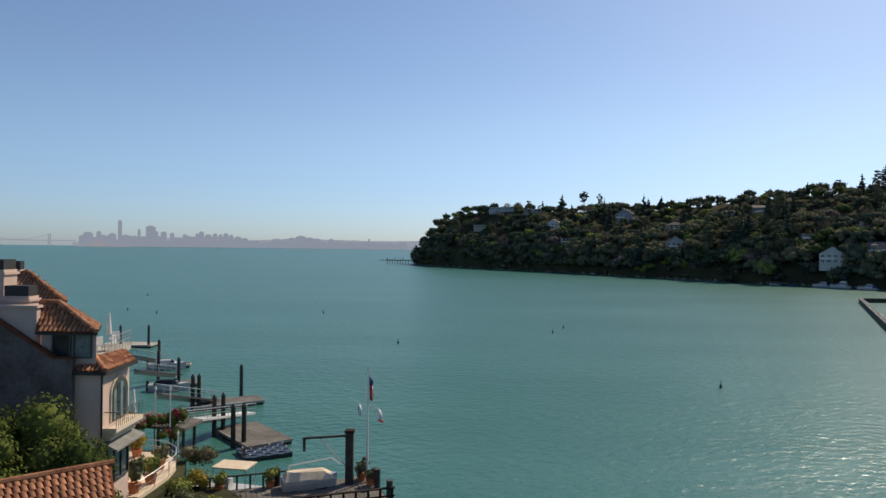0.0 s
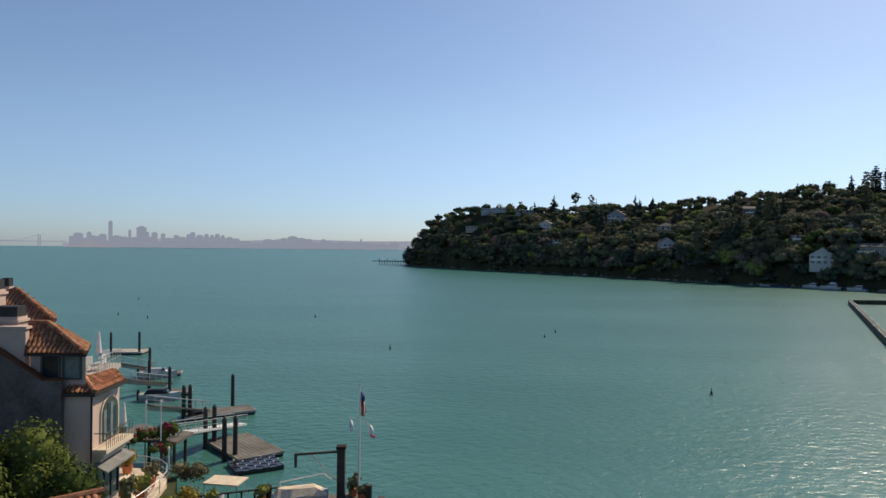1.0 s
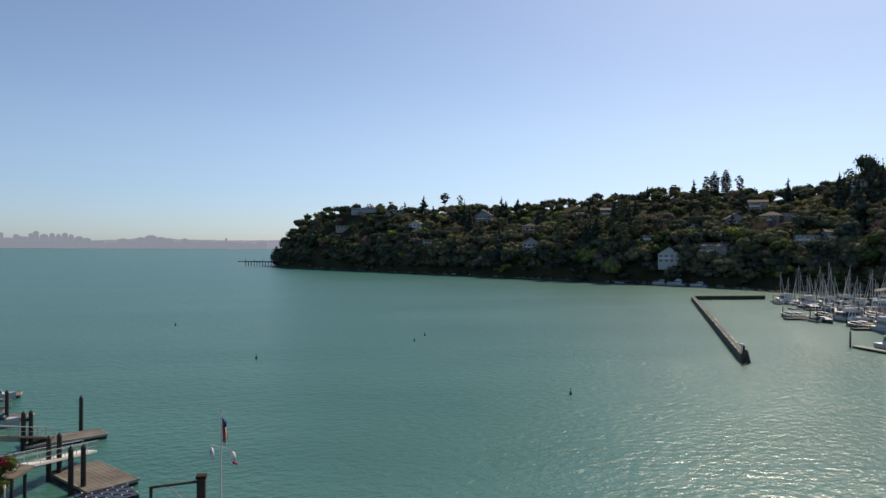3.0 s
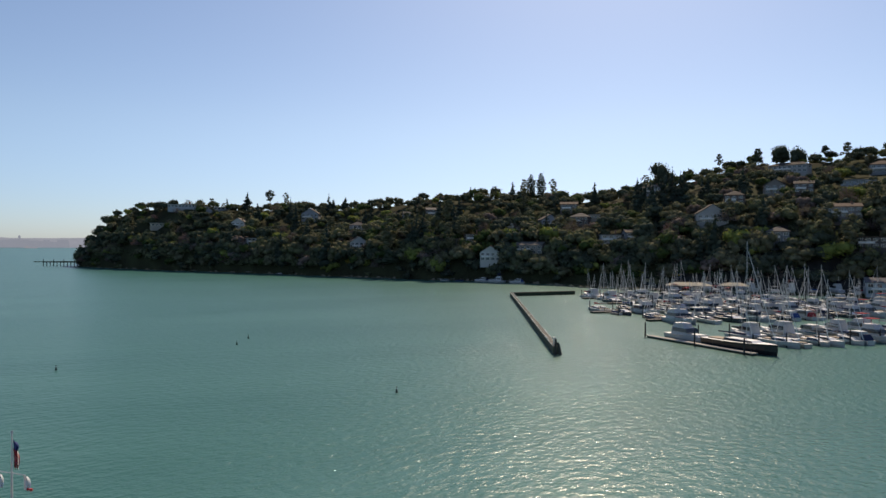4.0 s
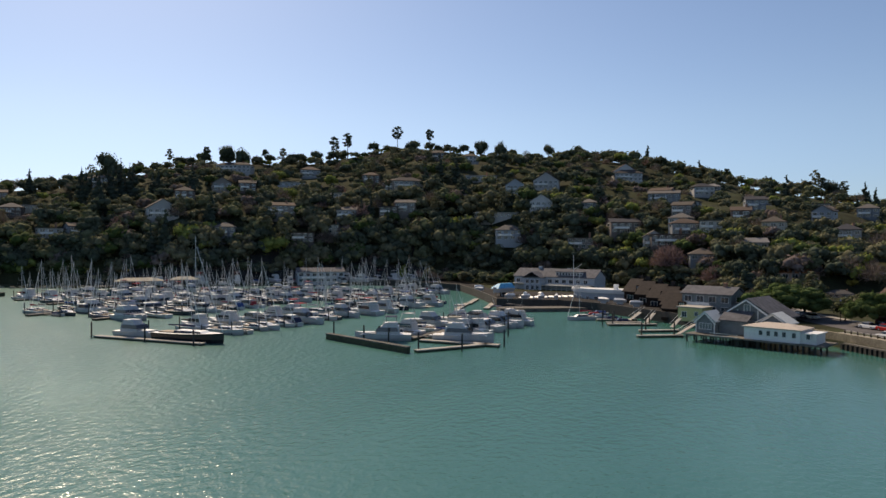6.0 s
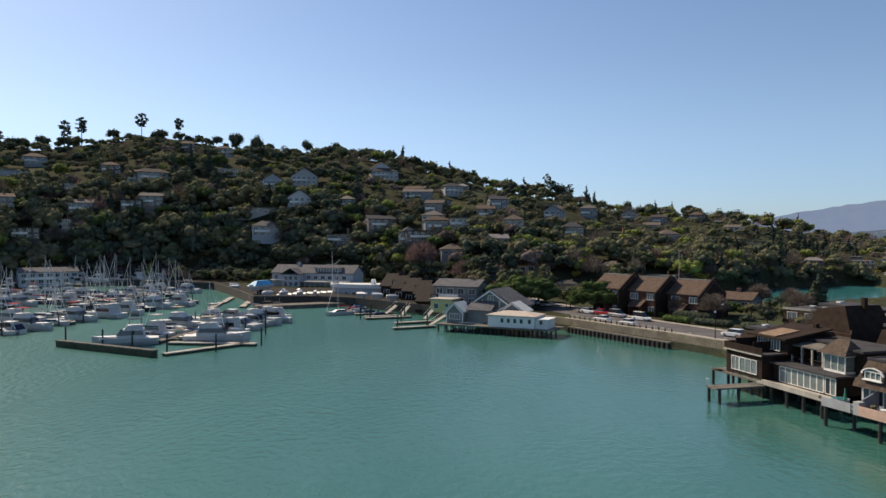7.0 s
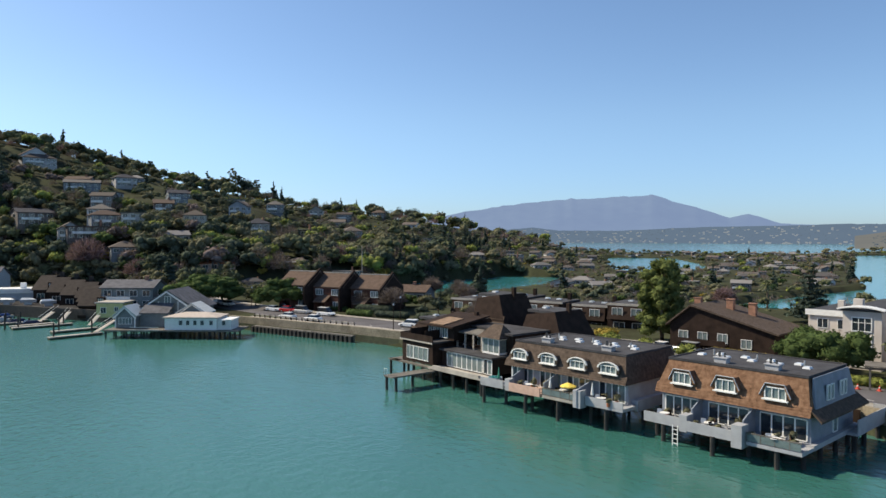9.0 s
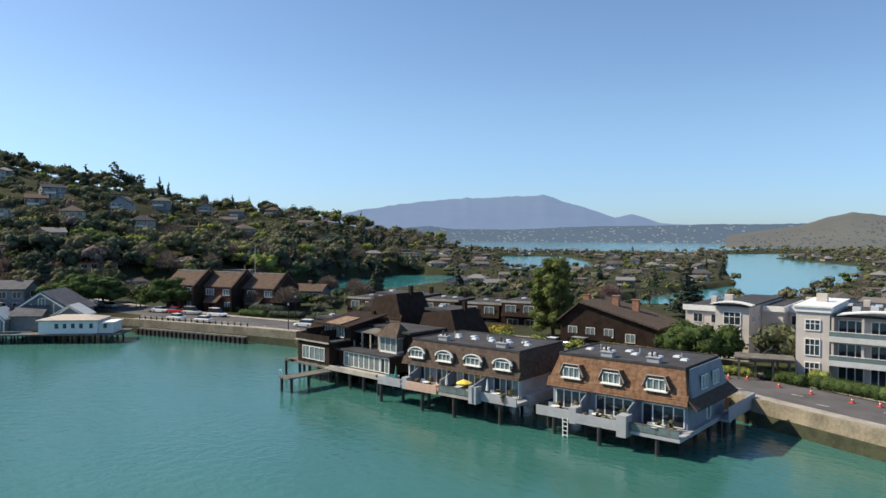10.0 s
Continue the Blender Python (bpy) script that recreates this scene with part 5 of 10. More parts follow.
def mansard_house(m, L, D, z_deck, z_eave, z_top, dormers, arched, roof_mat, wall_mat, label, lean=1.3):
    """Row house on piles: walls, shingled mansard with dormers, flat roof with skylights and chimneys. Local x along the front, front at -y."""
    ob = thing("row_house", m, label, "house", "mansard row houses")
    part("wall", Geo().box(0.35, L - 0.35, 0.9, D - 0.5, z_deck, z_eave + 0.3), wall_mat, ob)
    y0, y1 = -0.15, lean
    body = Geo()
    body.add([(0, y0, z_eave), (L, y0, z_eave), (L, D, z_eave), (0, D, z_eave), (0.9, y1, z_top), (L - 0.9, y1, z_top), (L - 0.9, D - 1.2, z_top), (0.9, D - 1.2, z_top)],
             [(3, 2, 1, 0), (4, 5, 6, 7), (0, 1, 5, 4), (1, 2, 6, 5), (2, 3, 7, 6), (3, 0, 4, 7)])
    part("roof", body, roof_mat, ob)
    part("shingle_skirt", course_lines(Geo(), 0.05, L - 0.05, y0 - 0.01, y0 + (y1 - y0) * 0.30, z_eave + 0.02, z_eave + (z_top - z_eave) * 0.30, 4), roof_mat, ob)
    part("flat_roof", Geo().box(1.0, L - 1.0, y1 + 0.1, D - 1.3, z_top + 0.004, z_top + 0.10), TAR_ROOF, ob)
    rim = Geo()
    for a in ((0.8, L - 0.8, y1 - 0.1, y1 + 0.1), (0.8, L - 0.8, D - 1.35, D - 1.1), (0.8, 1.0, y1 + 0.1, D - 1.35), (L - 1.0, L - 0.8, y1 + 0.1, D - 1.35)):
        rim.box(*a, z_top - 0.05, z_top + 0.22)
    part("parapet", rim, TAR_ROOF, ob)
    slope = (y1 - y0) / (z_top - z_eave)
    for x in dormers:
        zc = z_eave + (z_top - z_eave) * 0.37
        yf = y0 + slope * (zc - z_eave) - 0.24
        w, h = 1.15, 1.15
        d = Geo()
        if arched:
            outline = [(-w - 0.35, 0.15)] + [((w + 0.35) * math.cos(a), 0.50 + 0.80 * math.sin(a)) for a in [math.pi - i * math.pi / 10 for i in range(11)]] + [(w + 0.35, 0.15)]
        else:
            outline = [(-w - 0.42, 0.15), (-w * 0.66 - 0.2, h + 0.28), (w * 0.66 + 0.2, h + 0.28), (w + 0.42, 0.15)]
        rings = [[(x + px, yy, zc + pz + (0.0 if k < 2 else 0.05)) for px, pz in outline] + [(x + px, yy, zc + pz - 0.16) for i, (px, pz) in reversed(list(enumerate([(q * 0.88, r) for q, r in outline])))]
                 for k, yy in enumerate((yf - 0.2, yf + 0.2, yf + 1.9))]
        part("dormer_hood", d.loft(rings), roof_mat, ob)
        if not arched:
            edge = [(x + px, yf - 0.24, zc + pz + 0.05) for px, pz in outline]
            trim = Geo()
            for e0, e1 in zip(edge, edge[1:]):
                trim.tube(e0, e1, 0.06, n=5)
            part("hood_trim", trim, GREY_SIDING, ob)
        if arched:
            arch = [((w + 0.36) * math.cos(a), 0.50 + 0.82 * math.sin(a)) for a in [math.pi - i * math.pi / 10 for i in range(11)]]
            inner = [(q * 0.86, 0.50 + (r - 0.50) * 0.86) for q, r in arch]
            g = Geo()
            for (a0, a1), (b0, b1), (c0, c1), (d0, d1) in zip(arch, arch[1:], inner, inner[1:]):
                g.add([(x + a0, yf - 0.30, zc + a1), (x + b0, yf - 0.30, zc + b1), (x + d0, yf - 0.30, zc + d1), (x + c0, yf - 0.30, zc + c1),
                       (x + a0, yf - 0.1, zc + a1), (x + b0, yf - 0.1, zc + b1), (x + d0, yf - 0.1, zc + d1), (x + c0, yf - 0.1, zc + c1)],
                      [(0, 1, 2, 3), (7, 6, 5, 4), (0, 4, 5, 1), (3, 2, 6, 7)])
            part("arch_trim", g, WHITE, ob)
            part("arch_glass", Geo().add([(x + q, yf - 0.05, zc + r) for q, r in inner], [tuple(range(len(inner)))]), CURTAIN, ob)
        window_part(ob, x, yf - 0.02, zc, w * 1.7, h * (0.66 if arched else 0.9), mullions=2, pane_mat=CURTAIN, thick=0.16, bar=0.11)
        part("dormer_cheek", Geo().box(x - w - 0.1, x - w, yf, yf + 1.2, zc, zc + 1.0).box(x + w, x + w + 0.1, yf, yf + 1.2, zc, zc + 1.0), roof_mat, ob)
        part("sill", Geo().box(x - w - 0.15, x + w + 0.15, yf - 0.34, yf, zc - 0.22, zc - 0.09), WHITE, ob)
    return ob


def roof_things(parent, L, y0, y1, z, n, stacks):
    """Skylights and chimney stacks of a flat roof."""
    for i in range(n):
        x, y = 1.8 + (L - 3.6) * (i + 0.35) / n, y0 + (y1 - y0) * (0.42 + 0.16 * (i % 2))
        part("skylight", taper_box(Geo(), 0.42, y, y + 0.9, z + 0.1, z + 0.30, 0.75, 0.4, 0.4), SKYLIGHT, parent).location.x = x
    for x in stacks:
        ch = part("chimney", Geo().box(x - 0.7, x + 0.7, y0 + 0.9, y0 + 1.8, z + 0.1, z + 0.62).box(x - 0.8, x + 0.8, y0 + 0.8, y0 + 1.9, z + 0.624, z + 0.72), GREY_SIDING, parent)
        part("flue", Geo().tube((x - 0.3, y0 + 1.4, z + 0.72), (x - 0.3, y0 + 1.4, z + 1.35), 0.14).tube((x + 0.3, y0 + 1.4, z + 0.72), (x + 0.3, y0 + 1.4, z + 1.2), 0.12), IRON_FLUE, ch)
    for i in range(3):
        part("vent_pipe", Geo().tube((L * (0.2 + 0.3 * i), y0 + 5.5, z + 0.1), (L * (0.2 + 0.3 * i), y0 + 5.5, z + 0.75), 0.1), STEEL, parent)


def deck_bay(parent, x0, x1, y0, z, mat, rail="panel", name="balcony"):
    """A balcony: floor slab, front panel and low side panels."""
    b = part(name, Geo().box(x0, x1, y0, 0.9, z - 0.35, z), mat, parent)
    t = 0.12
    if rail == "panel":
        part("front_panel", Geo().box(x0, x1, y0 - 0.02, y0 + t, z + 0.003, z + 0.75), mat, b)
    else:
        g = Geo().box(x0, x1, y0, y0 + 0.08, z + 0.85, z + 0.95)
        for i in range(int((x1 - x0) / 1.4) + 1):
            g.box(x0 + i * 1.4, x0 + i * 1.4 + 0.08, y0, y0 + 0.08, z + 0.003, z + 0.86)
        part("railing", g, DOCK_WOOD, b)
        part("glass_panel", Geo().box(x0 + 0.1, x1 - 0.1, y0 + 0.02, y0 + 0.05, z + 0.1, z + 0.8), TEAL_GLASS, b)
    return b


def sliding_doors(parent, x0, x1, y, z, h, n, pane=None):
    g = Geo().box(x0, x1, y - 0.08, y, z + h, z + h + 0.12).box(x0, x1, y - 0.08, y, z, z + 0.1)
    for i in range(n + 1):
        x = x0 + (x1 - x0) * i / n
        g.box(x - 0.07, x + 0.07, y - 0.08, y, z + 0.1, z + h)
    f = part("glass_door", g, WHITE, parent)
    for i in range(n):
        a, b = x0 + (x1 - x0) * i / n + 0.07, x0 + (x1 - x0) * (i + 1) / n - 0.07
        part("pane", Geo().box(a, b, y - 0.05, y - 0.02, z + 0.1, z + h), (pane or (CURTAIN if i % 2 else GLASS)), f)


def piles_under(parent, spots, top, r=0.22, mat=None):
    me = Geo().tube((0, 0, -1.5), (0, 0, top), r, r, 8).mesh("support_post", mat or PILE_WOOD)
    for x, y in spots:
        part("support_post", me, None, parent).location = (x, y, 0)


# first row house: grey-brown shingles and arched dormers
T1 = -158.6
m1 = at(85.1, -50.4, 0, T1)
h1 = mansard_house(m1, 18.9, 13.0, 2.9, 5.3, 8.5, [2.6, 7.3, 11.9, 16.4], True, GREY_SHINGLE, GREY_SIDING, "row house on piles with grey-brown mansard roof and white arched dormers")
roof_things(h1, 18.9, 1.4, 11.7, 8.5, 11, [5.2, 14.6])
part("floor_slab", Geo().box(-0.2, 19.2, 0.2, 13, 2.4, 2.898), GREY_SIDING, h1)
for x0, x1 in ((0.6, 4.2), (5.4, 8.8), (9.8, 13.4), (14.6, 18.2)):
    sliding_doors(h1, x0, x1, 0.9, 2.95, 2.1, 4)
deck_bay(h1, -2.7, 1.4, -2.0, 2.8, GREY_SIDING)
deck_bay(h1, 2.9, 8.0, -2.5, 2.9, PINK_PANEL)
deck_bay(h1, 8.3, 13.2, -2.4, 2.9, PALE_DOCK, rail="open")
deck_bay(h1, 14.3, 19.5, -1.7, 2.9, GREY_SIDING)
for x, d in ((2.6, -1.6), (8.2, -2.0), (13.6, -2.6)):
    part("party_wall", Geo().add([(x, d, 2.3), (x, 0.9, 2.3), (x, 0.9, 5.2), (x, d + 0.9, 4.6), (x, d, 4.3), (x + 0.14, d, 2.3), (x + 0.14, 0.9, 2.3), (x + 0.14, 0.9, 5.2), (x + 0.14, d + 0.9, 4.6), (x + 0.14, d, 4.3)],
                                 [(0, 1, 2, 3, 4), (9, 8, 7, 6, 5), (0, 5, 6, 1), (1, 6, 7, 2), (2, 7, 8, 3), (3, 8, 9, 4), (4, 9, 5, 0)]), BLUE_SIDING, h1)
part("storage_box", Geo().box(2.1, 2.9, -2.4, -1.4, 2.5, 4.0), GREY_SIDING, h1)
part("storage_box", Geo().box(13.1, 14.2, -2.5, -1.3, 2.2, 4.3), GREY_SIDING, h1)
part("side_wing", Geo().box(18.56, 19.4, 1.6, 12.2, 2.1, 3.4), GREY_SIDING, h1)
piles_under(h1, [(x, y) for x in (0.2, 4.8, 9.4, 14.0, 18.6) for y in (0.0, 4.2, 8.4, 12)] + [(-2.3, -1.7), (5.4, -2.1), (10.6, -2.1), (17, -1.3)], 2.5)

# second row house: warm brown shingles and trapezoid dormers
m2 = at(65.2, -59.6, 0, -159.7)
h2 = mansard_house(m2, 16.9, 13.0, 2.4, 5.1, 8.7, [3.2, 8.2, 13.4], False, BROWN_SHINGLE, BLUE_SIDING, "row house on piles with warm brown shingled mansard roof", lean=1.5)
roof_things(h2, 16.9, 1.6, 11.7, 8.7, 9, [6.4, 12.0])
part("floor_slab", Geo().box(-0.2, 17.1, 0.2, 13, 1.9, 2.398), GREY_SIDING, h2)
for x0, x1 in ((0.8, 4.9), (6.0, 10.4), (11.6, 16.2)):
    sliding_doors(h2, x0, x1, 0.9, 2.5, 2.1, 4, GLASS)
deck_bay(h2, -0.3, 5.0, -1.9, 2.3, GREY_SIDING)
deck_bay(h2, 5.2, 11.0, -2.6, 2.3, GREY_SIDING)
deck_bay(h2, 11.6, 17.0, -2.4, 2.2, GREY_SIDING, rail="open")
for x, d in ((5.05, -1.2), (10.95, -1.8)):
    part("party_wall", Geo().add([(x, d, 2.0), (x, 0.9, 2.0), (x, 0.9, 5.0), (x, d + 0.9, 4.5), (x, d, 4.1), (x + 0.14, d, 2.0), (x + 0.14, 0.9, 2.0), (x + 0.14, 0.9, 5.0), (x + 0.14, d + 0.9, 4.5), (x + 0.14, d, 4.1)],
                                 [(0, 1, 2, 3, 4), (9, 8, 7, 6, 5), (0, 5, 6, 1), (1, 6, 7, 2), (2, 7, 8, 3), (3, 8, 9, 4), (4, 9, 5, 0)]), BLUE_SIDING, h2)
part("storage_box", Geo().box(4.4, 5.3, -2.6, -1.2, 1.8, 3.6), GREY_SIDING, h2)
part("storage_box", Geo().box(10.4, 11.5, -3.1, -1.6, 1.5, 3.8), GREY_SIDING, h2)
part("end_wall", Geo().add([(16.6, 0.95, 5.0), (16.6, 12.4, 5.0), (16.25, 11.4, 8.68), (16.25, 1.9, 8.68), (17.0, 0.95, 5.0), (17.0, 12.4, 5.0), (16.4, 11.4, 8.68), (16.4, 1.9, 8.68)],
                           [(0, 1, 2, 3), (7, 6, 5, 4), (0, 4, 5, 1), (1, 5, 6, 2), (2, 6, 7, 3), (3, 7, 4, 0)]), BLUE_SIDING, h2)
part("end_skirt", Geo().add([(16.7, 0.2, 5.9), (16.7, 12.9, 5.9), (17.9, 13.2, 4.9), (17.9, -0.1, 4.9), (16.7, 0.2, 5.7), (16.7, 12.9, 5.7), (17.9, 13.2, 4.7), (17.9, -0.1, 4.7)],
                            [(0, 1, 2, 3), (7, 6, 5, 4), (0, 4, 5, 1), (1, 5, 6, 2), (2, 6, 7, 3), (3, 7, 4, 0)]), GREY_SHINGLE, h2)
for y in (4.4, 5.4, 8.0, 9.0):
    window_part(h2, 16.85, y, 6.3, 0.55, 1.4, turn=90, mullions=0, pane_mat=CURTAIN)
window_part(h2, 16.6, 7.0, 2.6, 1.0, 2.0, turn=90, mullions=0, pane_mat=CURTAIN)
part("rear_deck", Geo().box(16.6, 18.2, 9.0, 19.0, 1.9, 2.15).box(18.1, 18.2, 9.0, 19.0, 2.154, 3.6).box(16.6, 18.2, 18.9, 19.0, 2.154, 3.6), GREY_SIDING, h2)
part("ladder", Geo().box(3.4, 3.48, -2.25, -2.15, -0.3, 2.2).box(4.0, 4.08, -2.25, -2.15, -0.3, 2.2).box(3.4, 4.08, -2.24, -2.16, 0.2, 0.28).box(3.4, 4.08, -2.24, -2.16, 0.7, 0.78).box(3.4, 4.08, -2.24, -2.16, 1.2, 1.28).box(3.4, 4.08, -2.24, -2.16, 1.7, 1.78), WHITE, h2)
piles_under(h2, [(x, y) for x in (0.3, 5.2, 10.8, 16.2) for y in (0.0, 4.2, 8.4, 12)] + [(2.0, -1.6), (8.2, -2.6), (14.5, -2.0), (17.5, 10), (17.5, 13), (17.5, 17.5)], 2.0, 0.26)


# ---- balcony furniture ----
def garden_chair(m, mat):
    ob = thing("garden_chair", m, "garden chair standing on a balcony deck", "chair", "balcony chairs")
    part("seat", Geo().box(-0.25, 0.25, -0.25, 0.25, 0.38, 0.44), mat, ob)
    part("backrest", Geo().add([(-0.25, 0.22, 0.44), (0.25, 0.22, 0.44), (0.25, 0.36, 0.95), (-0.25, 0.36, 0.95), (-0.25, 0.27, 0.44), (0.25, 0.27, 0.44), (0.25, 0.41, 0.95), (-0.25, 0.41, 0.95)],
                               [(0, 1, 2, 3), (7, 6, 5, 4), (0, 4, 5, 1), (1, 5, 6, 2), (2, 6, 7, 3), (3, 7, 4, 0)]), mat, ob)
    for x in (-0.22, 0.22):
        for y in (-0.22, 0.22):
            part("leg", Geo().tube((x, y, 0), (x, y, 0.38), 0.025, n=5), mat, ob)
    return ob


def garden_table(m, r=0.55):
    ob = thing("garden_table", m, "round garden table on a balcony deck", "table", "balcony tables")
    part("tabletop", Geo().tube((0, 0, 0.70), (0, 0, 0.74), r, n=14), WHITE, ob)
    part("stem", Geo().tube((0, 0, 0.04), (0, 0, 0.70), 0.04, n=6), STEEL, ob)
    part("foot", Geo().tube((0, 0, 0), (0, 0, 0.04), 0.25, 0.2, n=10), STEEL, ob)
    return ob


def parasol(m, mat, label, closed=False):
    ob = thing("parasol", m, label, "parasol")
    part("pole", Geo().tube((0, 0, 0), (0, 0, 2.3), 0.03, n=6), STEEL, ob)
    if closed:
        part("canopy", Geo().tube((0, 0, 0.9), (0, 0, 2.35), 0.2, 0.05, 8), mat, ob)
    else:
        ring = [(1.35 * math.cos(i * math.tau / 8), 1.35 * math.sin(i * math.tau / 8), 1.85) for i in range(8)]
        low_ring = [(x * 1.01, y * 1.01, z - 0.18) for x, y, z in ring]
        g = Geo()
        g.add(ring + [(0, 0, 2.4)] + low_ring, [(i, (i + 1) % 8, 8) for i in range(8)] + [(9 + i, 9 + (i + 1) % 8, (i + 1) % 8, i) for i in range(8)])
        part("canopy", g, mat, ob)
    part("base", Geo().tube((0, 0, 0), (0, 0, 0.1), 0.28, n=10), CONCRETE, ob)
    return ob


def potted_plant(m, rng, h=0.9, mat=None, label="leafy shrub in a terracotta pot"):
    ob = thing("potted_plant", m, label, "plant", "potted plants")
    part("pot", Geo().tube((0, 0, 0), (0, 0, 0.4), 0.2, 0.28, 10), TERRACOTTA, ob)
    v, f = crown(rng, [(0, 0, 0.4 + h * 0.4, 0.36, h * 0.42), (0.15, 0.1, 0.4 + h * 0.6, 0.25, h * 0.3)], 60, 0.16)
    part("foliage", mesh_from_arrays("foliage", v, f, [mat or POT_LEAF]), None, ob)
    return ob


decor = np.random.default_rng(3)
for base, z, seats in ((m1, 2.905, [(4.6, -1.2), (5.8, -0.7), (7.0, -1.6), (9.6, -0.8), (10.9, -1.6), (12.1, -0.6), (15.4, -0.9), (16.3, -0.4), (5.2, -1.7), (11.9, -1.6), (17.2, -1.0)]), (m2, 2.305, [(1.0, -0.9), (2.3, -0.4), (3.4, -1.0)]), (m2, 2.305, [(6.4, -1.2), (7.8, -1.7), (9.2, -0.9), (12.8, -1.0), (14.8, -1.2), (7.0, -0.5), (13.6, -1.9), (15.6, -0.5)])):
    for i, (x, y) in enumerate(seats):
        garden_chair(base @ at(x, y, z, 60 * i + 20), DARK_WOOD if i % 2 else STEEL)
        if i % 3 == 0:
            garden_table(base @ at(x + 0.75, y - 0.1, z))
        if i % 2 == 0:
            potted_plant(base @ at(x + 0.4, y + 1.0, z), decor, 0.7 + 0.3 * (i % 3))
for x, y, h in ((3.9, -1.5, 0.8), (8.3, -1.9, 0.5), (10.2, -2.0, 0.6), (12.9, -1.9, 0.5), (17.6, -1.7, 0.7)):
    potted_plant(m1 @ at(x, y, 2.905), decor, h)
for x, y, h in ((5.9, -1.9, 0.5), (8.5, -2.1, 0.6), (11.9, -2.0, 0.5), (15.9, -1.9, 0.6)):
    potted_plant(m2 @ at(x, y, 2.305), decor, h)
parasol(m1 @ at(11.3, -1.0, 2.905) @ Matrix.Scale(0.75, 4), YELLOW, "open yellow parasol on a balcony")
parasol(m1 @ at(9.0, -1.6, 2.905), WHITE, "closed white parasol on a balcony", True)
parasol(m1 @ at(15.0, -1.2, 2.905), WHITE, "closed white parasol on a balcony", True)
parasol(m1 @ at(0.4, -1.7, 2.805), material("green_canvas", (0.03, 0.20, 0.14), 0.8), "closed green parasol on a balcony", True)
tub = thing("hot_tub", m1 @ at(-0.9, -1.0, 2.805), "round grey hot tub on the end balcony", "hot tub")
part("shell", Geo().tube((0, 0, 0), (0, 0, 0.8), 0.95, 1.0, 16), BLUE_SIDING, tub)
part("water", Geo().tube((0, 0, 0.8), (0, 0, 0.81), 0.85, n=16), LAGOON, tub)


# ---- dark timber houses at the corner of the cove ----
pt = -162.3
# lighter copy of the brown shingle, with sunlight put into its colour
SUNLIT_SHINGLE = material("sunlit_brown_shingle", (0.24, 0.165, 0.115), 0.9, vary=0.35, scale=1.2, fine=14, bump=0.25)
mp = at(109.0, -43.7, 0, pt)
dk = thing("timber_house", mp, "dark brown shingled house on piles with roof deck and sunroom", "house")
part("wall", Geo().box(0, 7.9, 0, 9, 2.6, 6.0), DARK_WOOD, dk)
part("roof_deck", Geo().box(-0.3, 8.2, -0.3, 9.2, 6.004, 6.25), TAR_ROOF, dk)
g = Geo().box(-0.25, 8.15, -0.25, -0.13, 6.254, 7.15).box(-0.25, -0.13, -0.13, 9.0, 6.254, 7.15)
part("deck_parapet", g, DARK_WOOD, dk)
window_part(dk, 2.2, 0, 3.2, 1.6, 1.9, mullions=1, pane_mat=CURTAIN)
window_part(dk, 5.0, 0, 3.2, 3.6, 1.9, mullions=2, pane_mat=CURTAIN)
part("upper_room", Geo().box(2.2, 9.0, 3.4, 10, 6.254, 8.6), DARK_WOOD, dk)
part("upper_roof", Geo().add([(1.4, 2.4, 8.3), (9.6, 2.4, 8.3), (9.6, 10.6, 9.6), (1.4, 10.6, 9.6), (1.4, 2.4, 8.55), (9.6, 2.4, 8.55), (9.6, 10.6, 9.85), (1.4, 10.6, 9.85)],
                             [(3, 2, 1, 0), (4, 5, 6, 7), (0, 1, 5, 4), (1, 2, 6, 5), (2, 3, 7, 6), (3, 0, 4, 7)]), DARK_WOOD, dk)
for i in range(3):
    window_part(dk, 3.4 + i * 1.7, 3.4, 6.6, 1.2, 1.5, pane_mat=CURTAIN)
part("sun_room", Geo().box(8.2, 19.8, 1.6, 8, 2.6, 5.0), DARK_WOOD, dk)
part("sun_room_roof", Geo().box(8.0, 20.0, 1.2, 8.2, 5.004, 5.25), TAR_ROOF, dk)
sliding_doors(dk, 9.6, 17.6, 1.6, 2.7, 2.1, 7, CURTAIN)
sliding_doors(dk, 17.9, 19.6, 1.6, 2.7, 2.1, 2)
part("terrace_floor", Geo().box(8.0, 20.0, -1.0, 1.5, 2.3, 2.55), PALE_DOCK, dk)
part("front_walk", Geo().box(-1.8, 8.2, -0.9, -0.004, 2.3, 2.5).box(-2.8, -0.004, -0.9, 6, 2.3, 2.5), DOCK_WOOD, dk)
part("planter", Geo().box(9.0, 19.5, -0.95, -0.55, 2.554, 2.95), PALE_DOCK, dk)
part("second_floor", Geo().box(8.6, 14.8, 7.2, 12, 5.254, 8.2).box(14.804, 20.5, 5.0, 12, 5.254, 8.2), DARK_WOOD, dk)
part("veranda_roof", Geo().slab((11.6, 4.2, 7.7), (11.6, 7.6, 8.15), 6.6, 0.16), DOCK_WOOD, dk)
for x in (8.7, 10.6, 12.5, 14.4):
    part("veranda_post", Geo().box(x - 0.12, x + 0.12, 4.3, 4.54, 5.254, 7.6), PALE_DOCK, dk)
part("veranda_rail", Geo().box(8.7, 14.5, 4.3, 4.4, 6.0, 6.1).box(8.7, 14.5, 4.32, 4.38, 5.6, 5.66), DARK_WOOD, dk)
